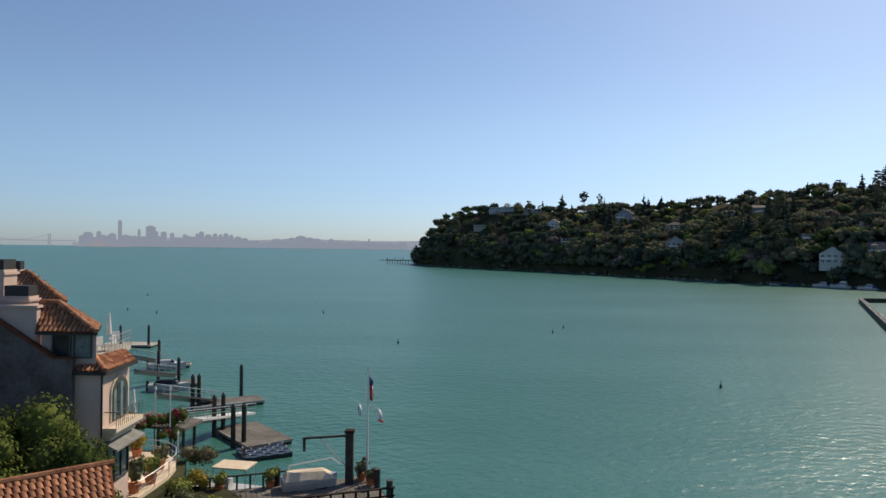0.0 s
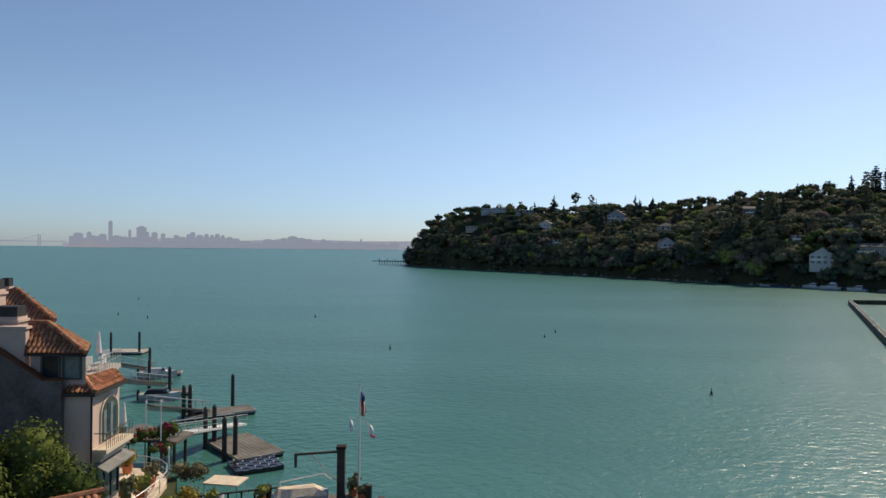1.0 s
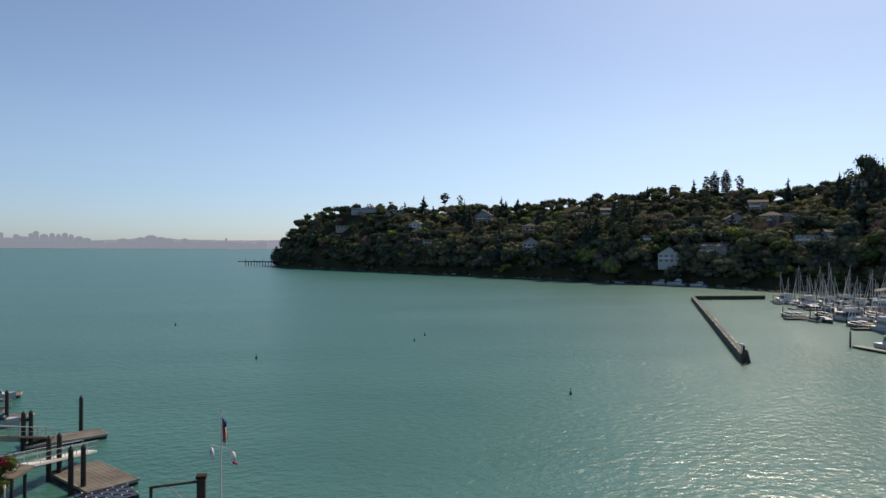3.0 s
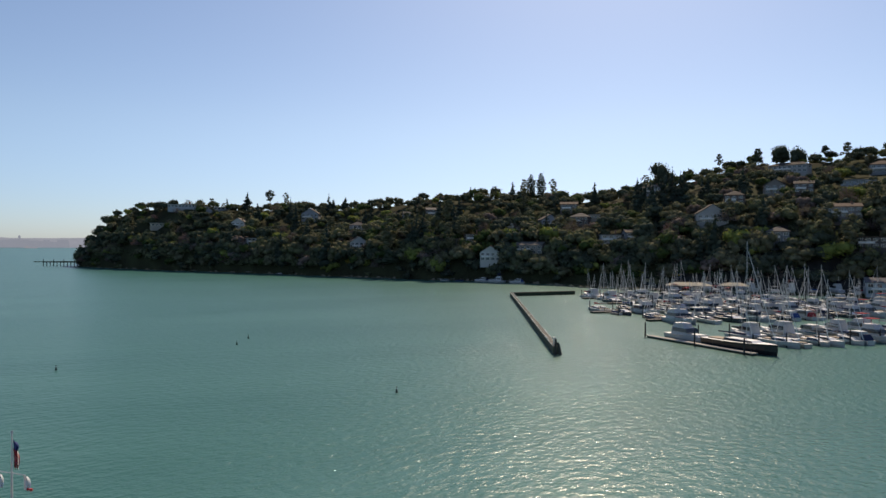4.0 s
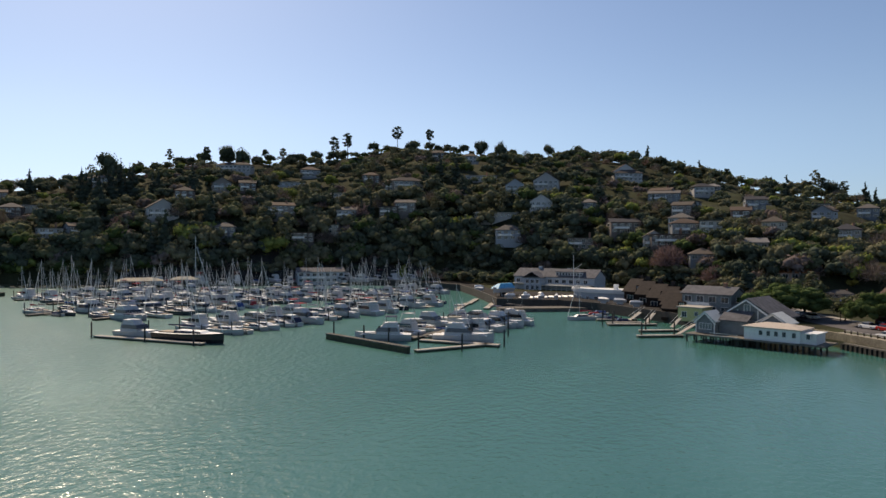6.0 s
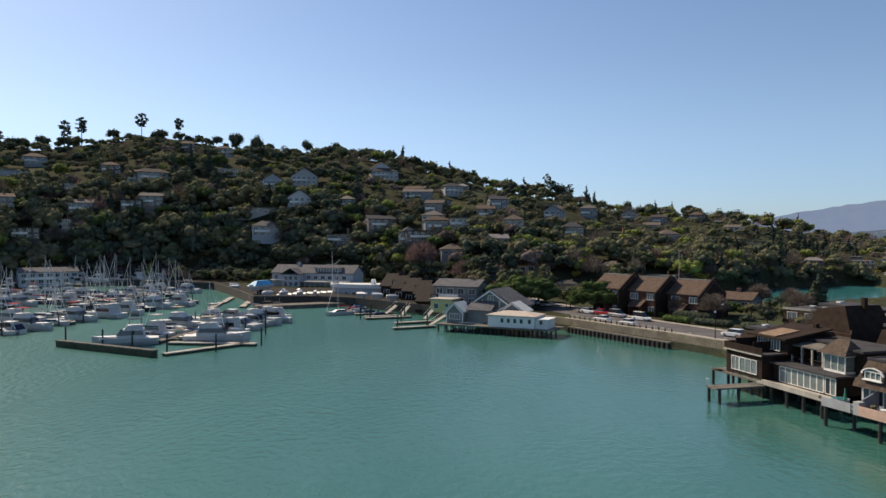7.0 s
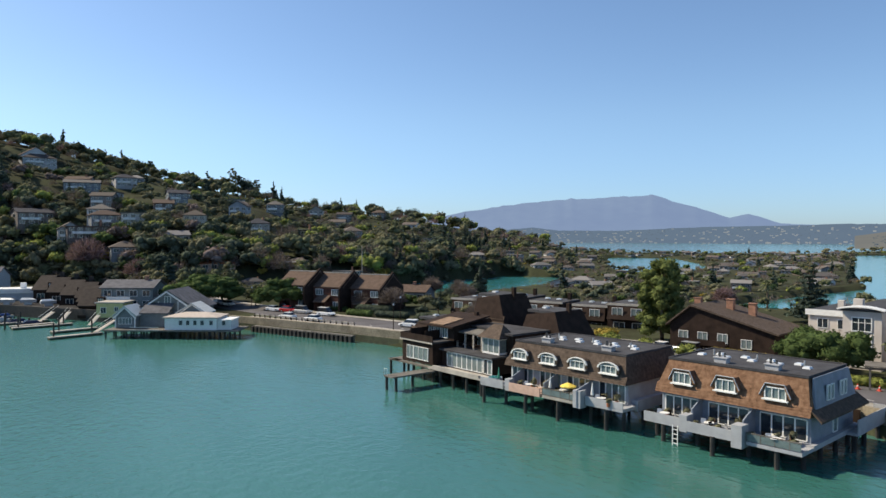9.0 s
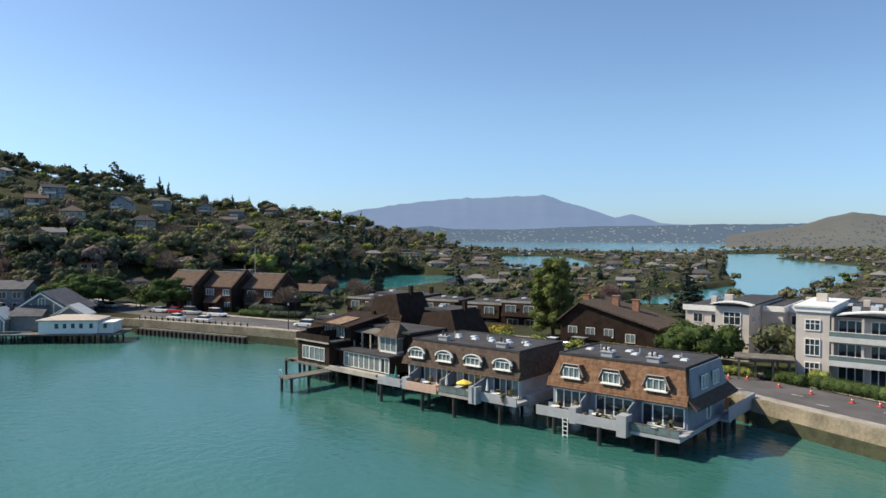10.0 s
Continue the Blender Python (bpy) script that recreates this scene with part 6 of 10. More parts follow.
part("sunlit_roof", Geo().slab((5.6, 2.6, 8.76), (5.6, 6.8, 9.42), 3.6, 0.14), SUNLIT_SHINGLE, dk, "brown shingle roof panel with sunlight painted in as tan")
part("deck_trim", Geo().box(-0.32, 8.2, -0.36, -0.302, 5.95, 6.15), PALE_DOCK, dk)
part("deck_screen", Geo().box(2.2, 2.32, -0.1, 3.4, 6.254, 7.9).box(5.4, 5.5, 0.4, 3.4, 6.254, 7.7), DARK_WOOD, dk)
part("flat_roof", Geo().box(8.2, 14.8, 7.0, 12.4, 8.204, 8.5).box(14.804, 21.0, 4.4, 12.4, 8.204, 8.5), TAR_ROOF, dk)
sliding_doors(dk, 9.4, 13.6, 7.2, 5.35, 2.2, 4)
bay = part("bay_window", Geo().box(15.6, 19.2, 3.4, 4.98, 5.3, 5.6).box(15.6, 19.2, 3.4, 4.98, 7.5, 7.7), WHITE, dk)
for i in range(4):
    part("mullion", Geo().box(15.6 + i * 1.16, 15.72 + i * 1.16, 3.4, 3.5, 5.604, 7.498), WHITE, bay)
part("pane", Geo().box(15.7, 19.1, 3.46, 3.5, 5.604, 7.498).box(15.64, 15.68, 3.5, 4.9, 5.604, 7.498).box(19.1, 19.14, 3.5, 4.9, 5.604, 7.498), CURTAIN, bay)
part("bay_roof", Geo().add([(15.0, 2.8, 7.72), (19.8, 2.8, 7.72), (19.8, 6.5, 7.72), (15.0, 6.5, 7.72), (16.4, 5.0, 9.6), (18.4, 5.0, 9.6)], [(3, 2, 1, 0), (0, 1, 5, 4), (1, 2, 5), (2, 3, 4, 5), (3, 0, 4)]), GREY_SHINGLE, dk)
piles_under(dk, [(-2.4, -0.6), (-2.4, 3), (0.2, 0.2), (2.8, 0.2), (5.4, 0.2), (7.8, 0.2), (0.2, 4), (4, 4), (7.8, 4), (10.5, -0.5), (13.5, -0.5), (16.5, -0.5), (19.6, -0.5), (10.5, 4), (14, 4), (18, 4)], 2.58)
jetty = thing("jetty", mp @ at(8.6, -0.9, 0, 0), "short grey timber jetty on piles before the house", "jetty")
part("deck", Geo().box(-1.2, 1.2, -8.0, -0.1, 2.0, 2.2), DOCK_WOOD, jetty)
part("handrail", Geo().tube((-1.1, -7.9, 2.2), (-1.1, -7.9, 3.2), 0.04, n=5).tube((-0.4, -7.9, 2.2), (-0.4, -7.9, 3.2), 0.04, n=5).tube((-1.1, -7.9, 3.2), (-0.4, -7.9, 3.2), 0.04, n=5), WHITE, jetty)
piles_under(jetty, [(-0.9, -7.6), (0.9, -7.2), (0, -3.5)], 1.98)
for x, y, t, w, d, h, sl, label in ((107.5, -54.5, pt, 11, 7, 8.3, 2.0, "dark brown timber house with steep shingled sides behind the shore"),
                                   (107.0, -61.5, pt, 8.5, 8, 12.2, 5.6, "dark timber house with a steep windowless shingled roof"),
                                   (117.0, -54.5, pt, 9, 8, 7.4, 2.0, "low dark timber house with sloping roofs by the road"),
                                   (95.5, -65.0, pt, 9, 8, 10.4, 4.8, "dark shingled timber house behind the row houses")):
    ob = thing("timber_house", at(x, y, 0, t), label, "house", "dark timber houses")
    part("wall", Geo().box(-w / 2, w / 2, -d / 2, d / 2, 1.0, h - sl), DARK_WOOD, ob)
    b = Geo()
    b.add([(-w / 2 - 0.4, -d / 2 - 0.4, h - sl), (w / 2 + 0.4, -d / 2 - 0.4, h - sl), (w / 2 + 0.4, d / 2 + 0.4, h - sl), (-w / 2 - 0.4, d / 2 + 0.4, h - sl), (-w / 2 + 0.8, -d / 2 + 0.7, h), (w / 2 - 2.4, -d / 2 + 0.7, h + 0.8), (w / 2 - 2.4, d / 2 - 1, h + 0.8), (-w / 2 + 0.8, d / 2 - 1, h)],
          [(3, 2, 1, 0), (4, 5, 6, 7), (0, 1, 5, 4), (1, 2, 6, 5), (2, 3, 7, 6), (3, 0, 4, 7)])
    part("roof", b, DARK_WOOD, ob)
    part("roof_deck", Geo().box(-w / 2 - 0.2, w / 2 - 2.6, -d / 2 - 1.6, -d / 2 - 0.4, h - sl - 0.2, h - sl + 0.05), DOCK_WOOD, ob)
    part("chimney", Geo().box(w * 0.2, w * 0.2 + 0.6, -0.3, 0.3, h - 0.5, h + 2.0), DARK_WOOD, ob)
    part("roof_cap", Geo().box(-w / 2 + 0.9, w / 2 - 2.5, -d / 2 + 0.8, d / 2 - 1.1, h + 0.45, h + 0.85), TAR_ROOF, ob)
    part("skylight", Geo().box(-w / 2 + 1.6, -w / 2 + 2.4, -0.6, 0.3, h + 0.854, h + 1.1), SKYLIGHT, ob)
    part("shingle_course", course_lines(Geo(), -w / 2 - 0.3, w / 2 - 0.6, -d / 2 - 0.42, -d / 2 + 0.2, h - sl + 0.05, h - sl * 0.45, 5), GREY_SHINGLE, ob)
    part("deck_rail", Geo().box(-w / 2 - 0.2, w / 2 - 2.6, -d / 2 - 1.6, -d / 2 - 1.54, h - sl + 0.7, h - sl + 0.78).box(-w / 2 - 0.2, w / 2 - 2.6, -d / 2 - 1.6, -d / 2 - 1.54, h - sl + 0.35, h - sl + 0.4), DOCK_WOOD, ob)
    for i in range(3):
        window_part(ob, -w / 3 + i * w / 3.2, -d / 2, h - sl - 2.3, 1.4, 1.4, pane_mat=CURTAIN)
rowh = None
for i in range(5):
    m = at(163.5 - i * 8.6 + (i % 2) * 1.2, -82.5 - i * 5.7 - (i % 2) * 1.8, -1.3 + 0.45 * ((i * 2) % 3), -146.5)
    if rowh is None:
        rowh = thing("flat_roofed_house", m, "brown flat-roofed terraced house with tall slanted windows", "house", "flat-roofed terrace")
        part("wall", Geo().box(-4.9, 4.9, -5, 5, 1.5, 8.2), DARK_WOOD, rowh)
        part("roof", Geo().box(-4.9, 4.9, -5.2, 5.1, 8.204, 8.45), TAR_ROOF, rowh)
        part("fascia", Geo().box(-5.1, 5.1, -5.5, -5.21, 8.1, 8.55), PALE_DOCK, rowh)
        part("slant", Geo().add([(-4.5, -6.6, 5.2), (4.5, -6.6, 5.2), (4.5, -5.004, 5.2), (-4.5, -5.004, 5.2), (-4.2, -5.4, 8.1), (4.2, -5.4, 8.1), (4.2, -5.004, 8.1), (-4.2, -5.004, 8.1)],
                                [(3, 2, 1, 0), (4, 5, 6, 7), (0, 1, 5, 4), (1, 2, 6, 5), (2, 3, 7, 6), (3, 0, 4, 7)]), DARK_WOOD, rowh)
        for x in (-2.2, 2.0):
            window_part(rowh, x, -6.15, 5.8, 2.2, 1.8, pane_mat=CURTAIN)
            window_part(rowh, x, -5, 2.6, 2.4, 1.8, pane_mat=GLASS)
        part("skylight", Geo().box(-2, -1, 0, 1, 8.604, 8.9).box(1.5, 2.5, -1, 0, 8.604, 8.9), SKYLIGHT, rowh)
        part("chimney", Geo().box(3.4, 4.2, 1, 1.8, 8.604, 10.2), DARK_WOOD, rowh)
    else:
        copy_thing(rowh, m)

# brown block with a long falling roof, behind the parked cars
bb = thing("apartment_house", at(96, -101, -0.9, -156), "dark brown timber apartment house with brick chimneys", "house")
part("wall", Geo().box(-9, 9, -6, 6, 2.5, 8.0).add([(-9, -6, 8), (9, -6, 8), (-5, -6, 11.4), (-9, 6, 8), (9, 6, 8), (-5, 6, 11.4)], [(0, 1, 2), (5, 4, 3)]), DARK_WOOD, bb)
part("roof", Geo().add([(-5, -6.6, 11.5), (9.8, -6.6, 7.6), (9.8, 6.6, 7.6), (-5, 6.6, 11.5), (-5, -6.6, 11.8), (9.8, -6.6, 7.9), (9.8, 6.6, 7.9), (-5, 6.6, 11.8)], [(3, 2, 1, 0), (4, 5, 6, 7), (0, 1, 5, 4), (1, 2, 6, 5), (2, 3, 7, 6), (3, 0, 4, 7)])
     .add([(-5, -6.6, 11.5), (-9.6, -6.6, 7.8), (-9.6, 6.6, 7.8), (-5, 6.6, 11.5), (-5, -6.6, 11.8), (-9.6, -6.6, 8.1), (-9.6, 6.6, 8.1), (-5, 6.6, 11.8)], [(3, 2, 1, 0), (4, 5, 6, 7), (0, 1, 5, 4), (1, 2, 6, 5), (2, 3, 7, 6), (3, 0, 4, 7)]), GREY_SHINGLE, bb)
for x, y in ((-6.5, 0), (-1, 1), (2.5, 2)):
    part("chimney", Geo().box(x - 0.6, x + 0.6, y - 0.5, y + 0.5, 9.0, 12.4 if x < 0 else 11.8).box(x - 0.7, x + 0.7, y - 0.6, y + 0.6, 12.404 if x < 0 else 11.804, 12.55 if x < 0 else 11.95), BRICK, bb)
for x, z in ((-6.5, 5.6), (-3, 5.6), (0.5, 5.6), (-6, 2.9), (-2, 2.9), (4.5, 5.0)):
    window_part(bb, x, -6, z, 1.6, 1.4, pane_mat=CURTAIN if z > 4 else GLASS)
part("balcony", Geo().box(-8, 1.5, -7.4, -6.004, 5.0, 5.2).box(-8, 1.5, -7.4, -7.3, 5.204, 6.0), DARK_WOOD, bb)


# ---- pale apartment blocks by the road ----
STUCCO = material("warm_grey_stucco", (0.53, 0.48, 0.44), 0.85, vary=0.12, scale=0.4, fine=20, bump=0.2)
ta = -157.0
GREY_TRIM_PALE = material("pale_painted_balcony", (0.52, 0.53, 0.52), 0.7, vary=0.1)


def tall_window(parent, x, y, z, w, h, turn=0.0):
    f = window_part(parent, x, y, z, w, h, turn, mullions=2, pane_mat=GLASS, bar=0.13)
    part("transom", Geo().box(-w / 2, w / 2, -0.1, 0.04, h * 0.62, h * 0.62 + 0.08), WHITE, f)


ap = thing("apartment_house", at(58.6, -97.6, 0, ta), "warm grey stucco apartment block with white trim and glass balconies", "apartment house", "apartment blocks")
part("wall", Geo().box(0, 4.1, 0, 16, 2.8, 12.6).box(4.104, 15.2, 2.2, 16, 2.8, 12.0), STUCCO, ap)
part("cornice", Geo().box(-0.2, 4.3, -0.2, 16.2, 12.604, 13.25).box(-0.38, 4.48, -0.38, 16.3, 13.254, 13.45), WHITE, ap)
part("roof", Geo().box(4.504, 15.6, 1.0, 16.2, 12.1, 12.35), TAR_ROOF, ap)
curve = [(4.9 + 10.8 * i / 10, 12.5 + 0.6 * math.sin(math.pi * i / 10)) for i in range(11)]
g = Geo()
for (a0, a1), (b0, b1) in zip(curve, curve[1:]):
    g.slab((a0, 1.2, a1), (b0, 1.2, b1), 2.4, 0.16, up=(0, 0, 1))
part("curved_eave", g, WHITE, ap)
for z in (3.6, 6.8, 10.2):
    tall_window(ap, 2.05, 0, z, 1.7, 2.1 if z < 9 else 1.3)
for z in (6.0, 9.2):
    b = part("balcony", Geo().box(4.104, 15.2, -0.2, 2.196, z - 0.35, z), STUCCO, ap)
    part("balcony_panel", Geo().box(4.104, 15.2, -0.3, -0.204, z - 0.4, z + 0.35), GREY_TRIM_PALE, b)
    part("glass_panel", Geo().box(4.104, 15.2, -0.28, -0.24, z + 0.354, z + 0.95), TEAL_GLASS, b)
    part("handrail", Geo().tube((4.1, -0.26, z + 1.0), (15.2, -0.26, z + 1.0), 0.05, n=6), WHITE, b)
    for i in range(4):
        part("column", Geo().box(4.3 + i * 3.5, 4.6 + i * 3.5, 0.1, 0.4, z, z + 2.8), STUCCO, b)
for z in (3.0, 6.1, 9.3):
    sliding_doors(ap, 4.9, 7.9, 2.2, z, 2.2, 3, GLASS)
    sliding_doors(ap, 8.7, 11.4, 2.2, z, 2.2, 3, GLASS)
    sliding_doors(ap, 12.2, 14.9, 2.2, z, 2.2, 3, GLASS)
part("end_bay", Geo().box(15.204, 18.5, 0.0, 16, 2.8, 12.4), STUCCO, ap)
part("chimney", Geo().box(1.2, 2.6, 8, 9.2, 13.46, 14.6), STUCCO, ap)
for i in range(5):
    part("roof_unit", Geo().box(6 + i * 1.9, 7 + i * 1.9, 6 + (i % 2) * 3, 7 + (i % 2) * 3, 12.354, 13.1), SKYLIGHT, ap)

a1 = thing("apartment_house", at(76.3, -103.1, 0, ta), "warm grey stucco apartment block with a curved white eave", "apartment house", "apartment blocks")
part("wall", Geo().box(0, 5.2, 0, 24, 2.8, 11.6).box(5.204, 8.6, 8, 24, 2.8, 10.9), STUCCO, a1)
part("roof", Geo().box(-0.3, 5.5, -0.3, 24.3, 11.604, 11.85).box(5.51, 8.7, 7.9, 24.3, 10.904, 11.2), TAR_ROOF, a1)
g = Geo()
curve = [(-0.6 + 6.4 * i / 8, 11.95 + 0.45 * math.sin(math.pi * i / 8)) for i in range(9)]
for (a0, c0), (b0, c1) in zip(curve, curve[1:]):
    g.slab((a0, 0.2, c0), (b0, 0.2, c1), 2.2, 0.16)
part("curved_eave", g, WHITE, a1)
part("cornice", Geo().box(5.52, 8.85, 7.6, 7.89, 10.4, 11.3).box(8.71, 8.9, 7.6, 24, 10.4, 11.3), WHITE, a1)
for z in (3.4, 6.0, 8.7):
    tall_window(a1, 2.6, 0, z, 2.5, 1.9)
for y in (3.5, 8.0):
    for z in (6.3, 9.0):
        window_part(a1, 5.2, y * 0.75, z, 0.55, 0.9, turn=90, mullions=0)
part("chimney", Geo().box(0.6, 1.9, 3, 4.2, 11.854, 13.2), STUCCO, a1)
for x, y, w, d, h, label in ((68, -128, 22, 16, 10.6, "pale apartment block with a flat roof behind the first ones"), (46, -122, 20, 14, 11.2, "grey apartment block with flat roof and vents"), (88, -124, 14, 18, 9.6, "pale flat-roofed apartment block with chimneys")):
    ob = thing("apartment_house", at(x, y, 0, ta), label, "apartment house", "apartment blocks")
    part("wall", Geo().box(-w / 2, w / 2, -d / 2, d / 2, 2.5, h), STUCCO, ob)
    part("roof", Geo().box(-w / 2 - 0.3, w / 2 + 0.3, -d / 2 - 0.3, d / 2 + 0.3, h + 0.004, h + 0.3), TAR_ROOF, ob)
    part("cornice", Geo().box(-w / 2 - 0.4, w / 2 + 0.4, -d / 2 - 0.45, -d / 2 - 0.31, h - 0.5, h + 0.5), WHITE, ob)
    for i in range(4):
        part("chimney", Geo().box(-w / 3 + i * w / 5, -w / 3 + i * w / 5 + 1.0, -1, 0.2, h + 0.304, h + 1.6), STUCCO, ob)
        part("skylight", Geo().box(-w / 3 + i * w / 5 + 1.5, -w / 3 + i * w / 5 + 2.5, 2, 3, h + 0.304, h + 0.7), SKYLIGHT, ob)
        window_part(ob, -w / 3 + i * w / 4.4, -d / 2, h - 2.6, 1.6, 1.5)


def hedge(x0, y0, x1, y1, h, w, mat, rng, label, z=2.95):
    """A clipped hedge: a soft-edged leafy bank with loose leaves."""
    a, b = np.array([x0, y0]), np.array([x1, y1])
    n = max(2, int(np.hypot(*(b - a)) / 1.0))
    blobs = [(*(a + (b - a) * (i + 0.5) / n), z + h * 0.5, max(w * 0.62, 0.6), h * 0.62) for i in range(n)]
    v, f = crown(rng, blobs, 260 * n, 0.13)
    v[:, 2] = np.minimum(v[:, 2], z + h + 0.06 * np.sin(v[:, 0] * 3))
    return tagged(new("hedge", mesh_from_arrays("hedge", v, f, [mat])), label, "hedge", "hedges")


hr = np.random.default_rng(9)
for x0, y0, x1, y1, h, w, k in ((67.5, -92.6, 62.8, -94.9, 1.3, 1.6, 3), (61.0, -95.2, 55.5, -95.0, 1.7, 2.0, 0), (54.5, -95.6, 44, -96.0, 1.8, 2.4, 0), (43.2, -96, 36, -96.2, 1.9, 2.4, 0), (55.6, -96.6, 53.6, -97.0, 2.2, 1.8, 3),
                               (93, -93.5, 84, -96.5, 1.2, 1.4, 6), (200, -41, 193, -45.5, 1.5, 1.8, 3), (190, -46, 181, -52, 1.4, 1.6, 0), (178, -54.5, 170, -61, 2.2, 2.2, 1), (158, -64, 148, -71, 1.6, 2.2, 1), (134, -78, 122, -85, 1.5, 1.8, 3), (172, -50.5, 166, -54.5, 1.7, 2.0, 0), (166, -56, 160, -62, 1.6, 2.0, 1)):
    hedge(x0, y0, x1, y1, h, w, LEAF[8 if k == 0 else k], hr, ("clipped dark green hedge beside the road", "", "", "yellow-green clipped hedge beside the pavement", "", "", "golden-leaved hedge along the car park")[k if k in (0, 3, 6) else 0])

perg = thing("pergola", at(61.6, -95.0, 2.95, -143), "weathered grey timber pergola over the entrance path", "pergola")
for x in (-3.2, -1.1, 1.1, 3.2):
    for y in (-1.6, 1.6):
        part("post", Geo().box(x - 0.12, x + 0.12, y - 0.12, y + 0.12, 0, 2.7), DOCK_WOOD, perg)
part("beam", Geo().box(-3.8, 3.8, -1.75, -1.5, 2.704, 2.95).box(-3.8, 3.8, 1.5, 1.75, 2.704, 2.95), DOCK_WOOD, perg)
for i in range(14):
    part("rafter", Geo().box(-3.7 + i * 0.56, -3.6 + i * 0.56, -2.3, 2.3, 2.954, 3.12), DOCK_WOOD, perg)
part("roof_sheet", Geo().box(-3.8, 3.8, -2.2, 2.2, 3.124, 3.2), DOCK_WOOD, perg)

# road cones, road marks
CONE = material("orange_cone", (0.55, 0.06, 0.035), 0.6, vary=0.15)
cone = None
for x, y in ((64.2, -90.9), (62.3, -92.4), (57.0, -91.7), (52.5, -91.6), (47.2, -91.4), (44.4, -92.2)):
    m = at(x, y, 3.0)
    if cone is None:
        cone = thing("traffic_cone", m, "orange-red traffic cone on the road", "traffic cone", "traffic cones")
        part("body", Geo().tube((0, 0, 0.05), (0, 0, 0.70), 0.19, 0.04, 10), CONE, cone)
        part("foot", Geo().box(-0.3, 0.3, -0.3, 0.3, 0, 0.05), CONE, cone)
        part("band", Geo().tube((0, 0, 0.36), (0, 0, 0.48), 0.125, 0.100, 10), WHITE, cone)
    else:
        copy_thing(cone, m)
marks = Geo()
for x, y in ((59.5, -86.6), (53, -89.5), (48.3, -87.2), (42, -90.0), (150, -50), (143, -55)):
    marks.box(x - 0.8, x + 0.8, y - 0.12, y + 0.12, 2.976, 2.982)
solid("road_marking", marks, material("worn_road_paint", (0.34, 0.33, 0.33), 0.8, vary=0.4, fine=6), "worn white markings painted on the asphalt", "road marking", kind="structure")
pipe = thing("outfall", at(40.6, -84.3, 0.9), "concrete drain outfall at the sea wall's foot", "outfall")
part("block", Geo().box(-1.0, 1.0, -0.2, 1.0, -1.2, 0.6), SEAWALL, pipe)
part("pipe", Geo().tube((0, 1.0, 0.1), (0, 1.6, 0.0), 0.4, 0.4, 12), CONCRETE, pipe)


# ---- parked cars ----
TYRE = material("tyre_rubber", (0.02, 0.02, 0.02), 0.9, vary=0.2)
CAR_WHITE, CAR_SILVER = material("white_car_paint", (0.78, 0.78, 0.77), 0.25, vary=0.04, bump=0), material("silver_car_paint", (0.45, 0.46, 0.47), 0.3, metal=0.4, vary=0.05, bump=0)
CAR_RED, CAR_BLUE = material("red_car_paint", (0.45, 0.02, 0.02), 0.25, vary=0.05, bump=0), material("dark_blue_car_paint", (0.03, 0.05, 0.10), 0.25, vary=0.05, bump=0)


def car(m, paint, label, tall=0.0, L=4.6):
    ob = thing("car", m, label, "car", "parked cars")
    w = 0.9
    rings = []
    for x, z0, z1, k in ((-L / 2, 0.45, 0.75, 0.9), (-L / 2 + 0.15, 0.3, 0.95, 1), (-L * 0.2, 0.25, 1.0, 1), (L * 0.2, 0.25, 0.98, 1), (L / 2 - 0.5, 0.28, 0.85, 0.98), (L / 2, 0.42, 0.65, 0.85)):
        rings.append([(x, -w * k, z0), (x, w * k, z0), (x, w * k, z1 - 0.12), (x, w * k * 0.92, z1), (x, -w * k * 0.92, z1), (x, -w * k, z1 - 0.12)])
    part("body", Geo().loft(rings), paint, ob)
    r0, r1 = (-L * 0.46, L * 0.12) if tall else (-L * 0.36, L * 0.16)
    top = 1.5 + tall
    cab = Geo().add([(r0, -0.84, 0.95), (L * 0.24, -0.84, 0.95), (L * 0.24, 0.84, 0.95), (r0, 0.84, 0.95), (r0 + (0.15 if tall else 0.5), -0.68, top), (r1 - 0.2, -0.68, top), (r1 - 0.2, 0.68, top), (r0 + (0.15 if tall else 0.5), 0.68, top)],
                    [(3, 2, 1, 0), (4, 5, 6, 7), (0, 1, 5, 4), (1, 2, 6, 5), (2, 3, 7, 6), (3, 0, 4, 7)])
    part("glasshouse", cab, SMOKED, ob)
    part("roof", Geo().box(r0 + (0.1 if tall else 0.45), r1 - 0.15, -0.7, 0.7, top + 0.002, top + 0.07), paint, ob)
    for x in (-L * 0.31, L * 0.31):
        for y in (-0.82, 0.82):
            wh = part("wheel", Geo().tube((x, y - 0.11, 0.33), (x, y + 0.11, 0.33), 0.33, n=14), TYRE, ob)
            part("rim", Geo().tube((x, y - 0.118, 0.33), (x, y + 0.118, 0.33), 0.2, n=10), STEEL, wh)
    part("headlight", Geo().box(L / 2 - 0.12, L / 2 + 0.01, -0.75, -0.4, 0.55, 0.7), SKYLIGHT, ob)
    part("headlight", Geo().box(L / 2 - 0.12, L / 2 + 0.01, 0.4, 0.75, 0.55, 0.7), SKYLIGHT, ob)
    return ob


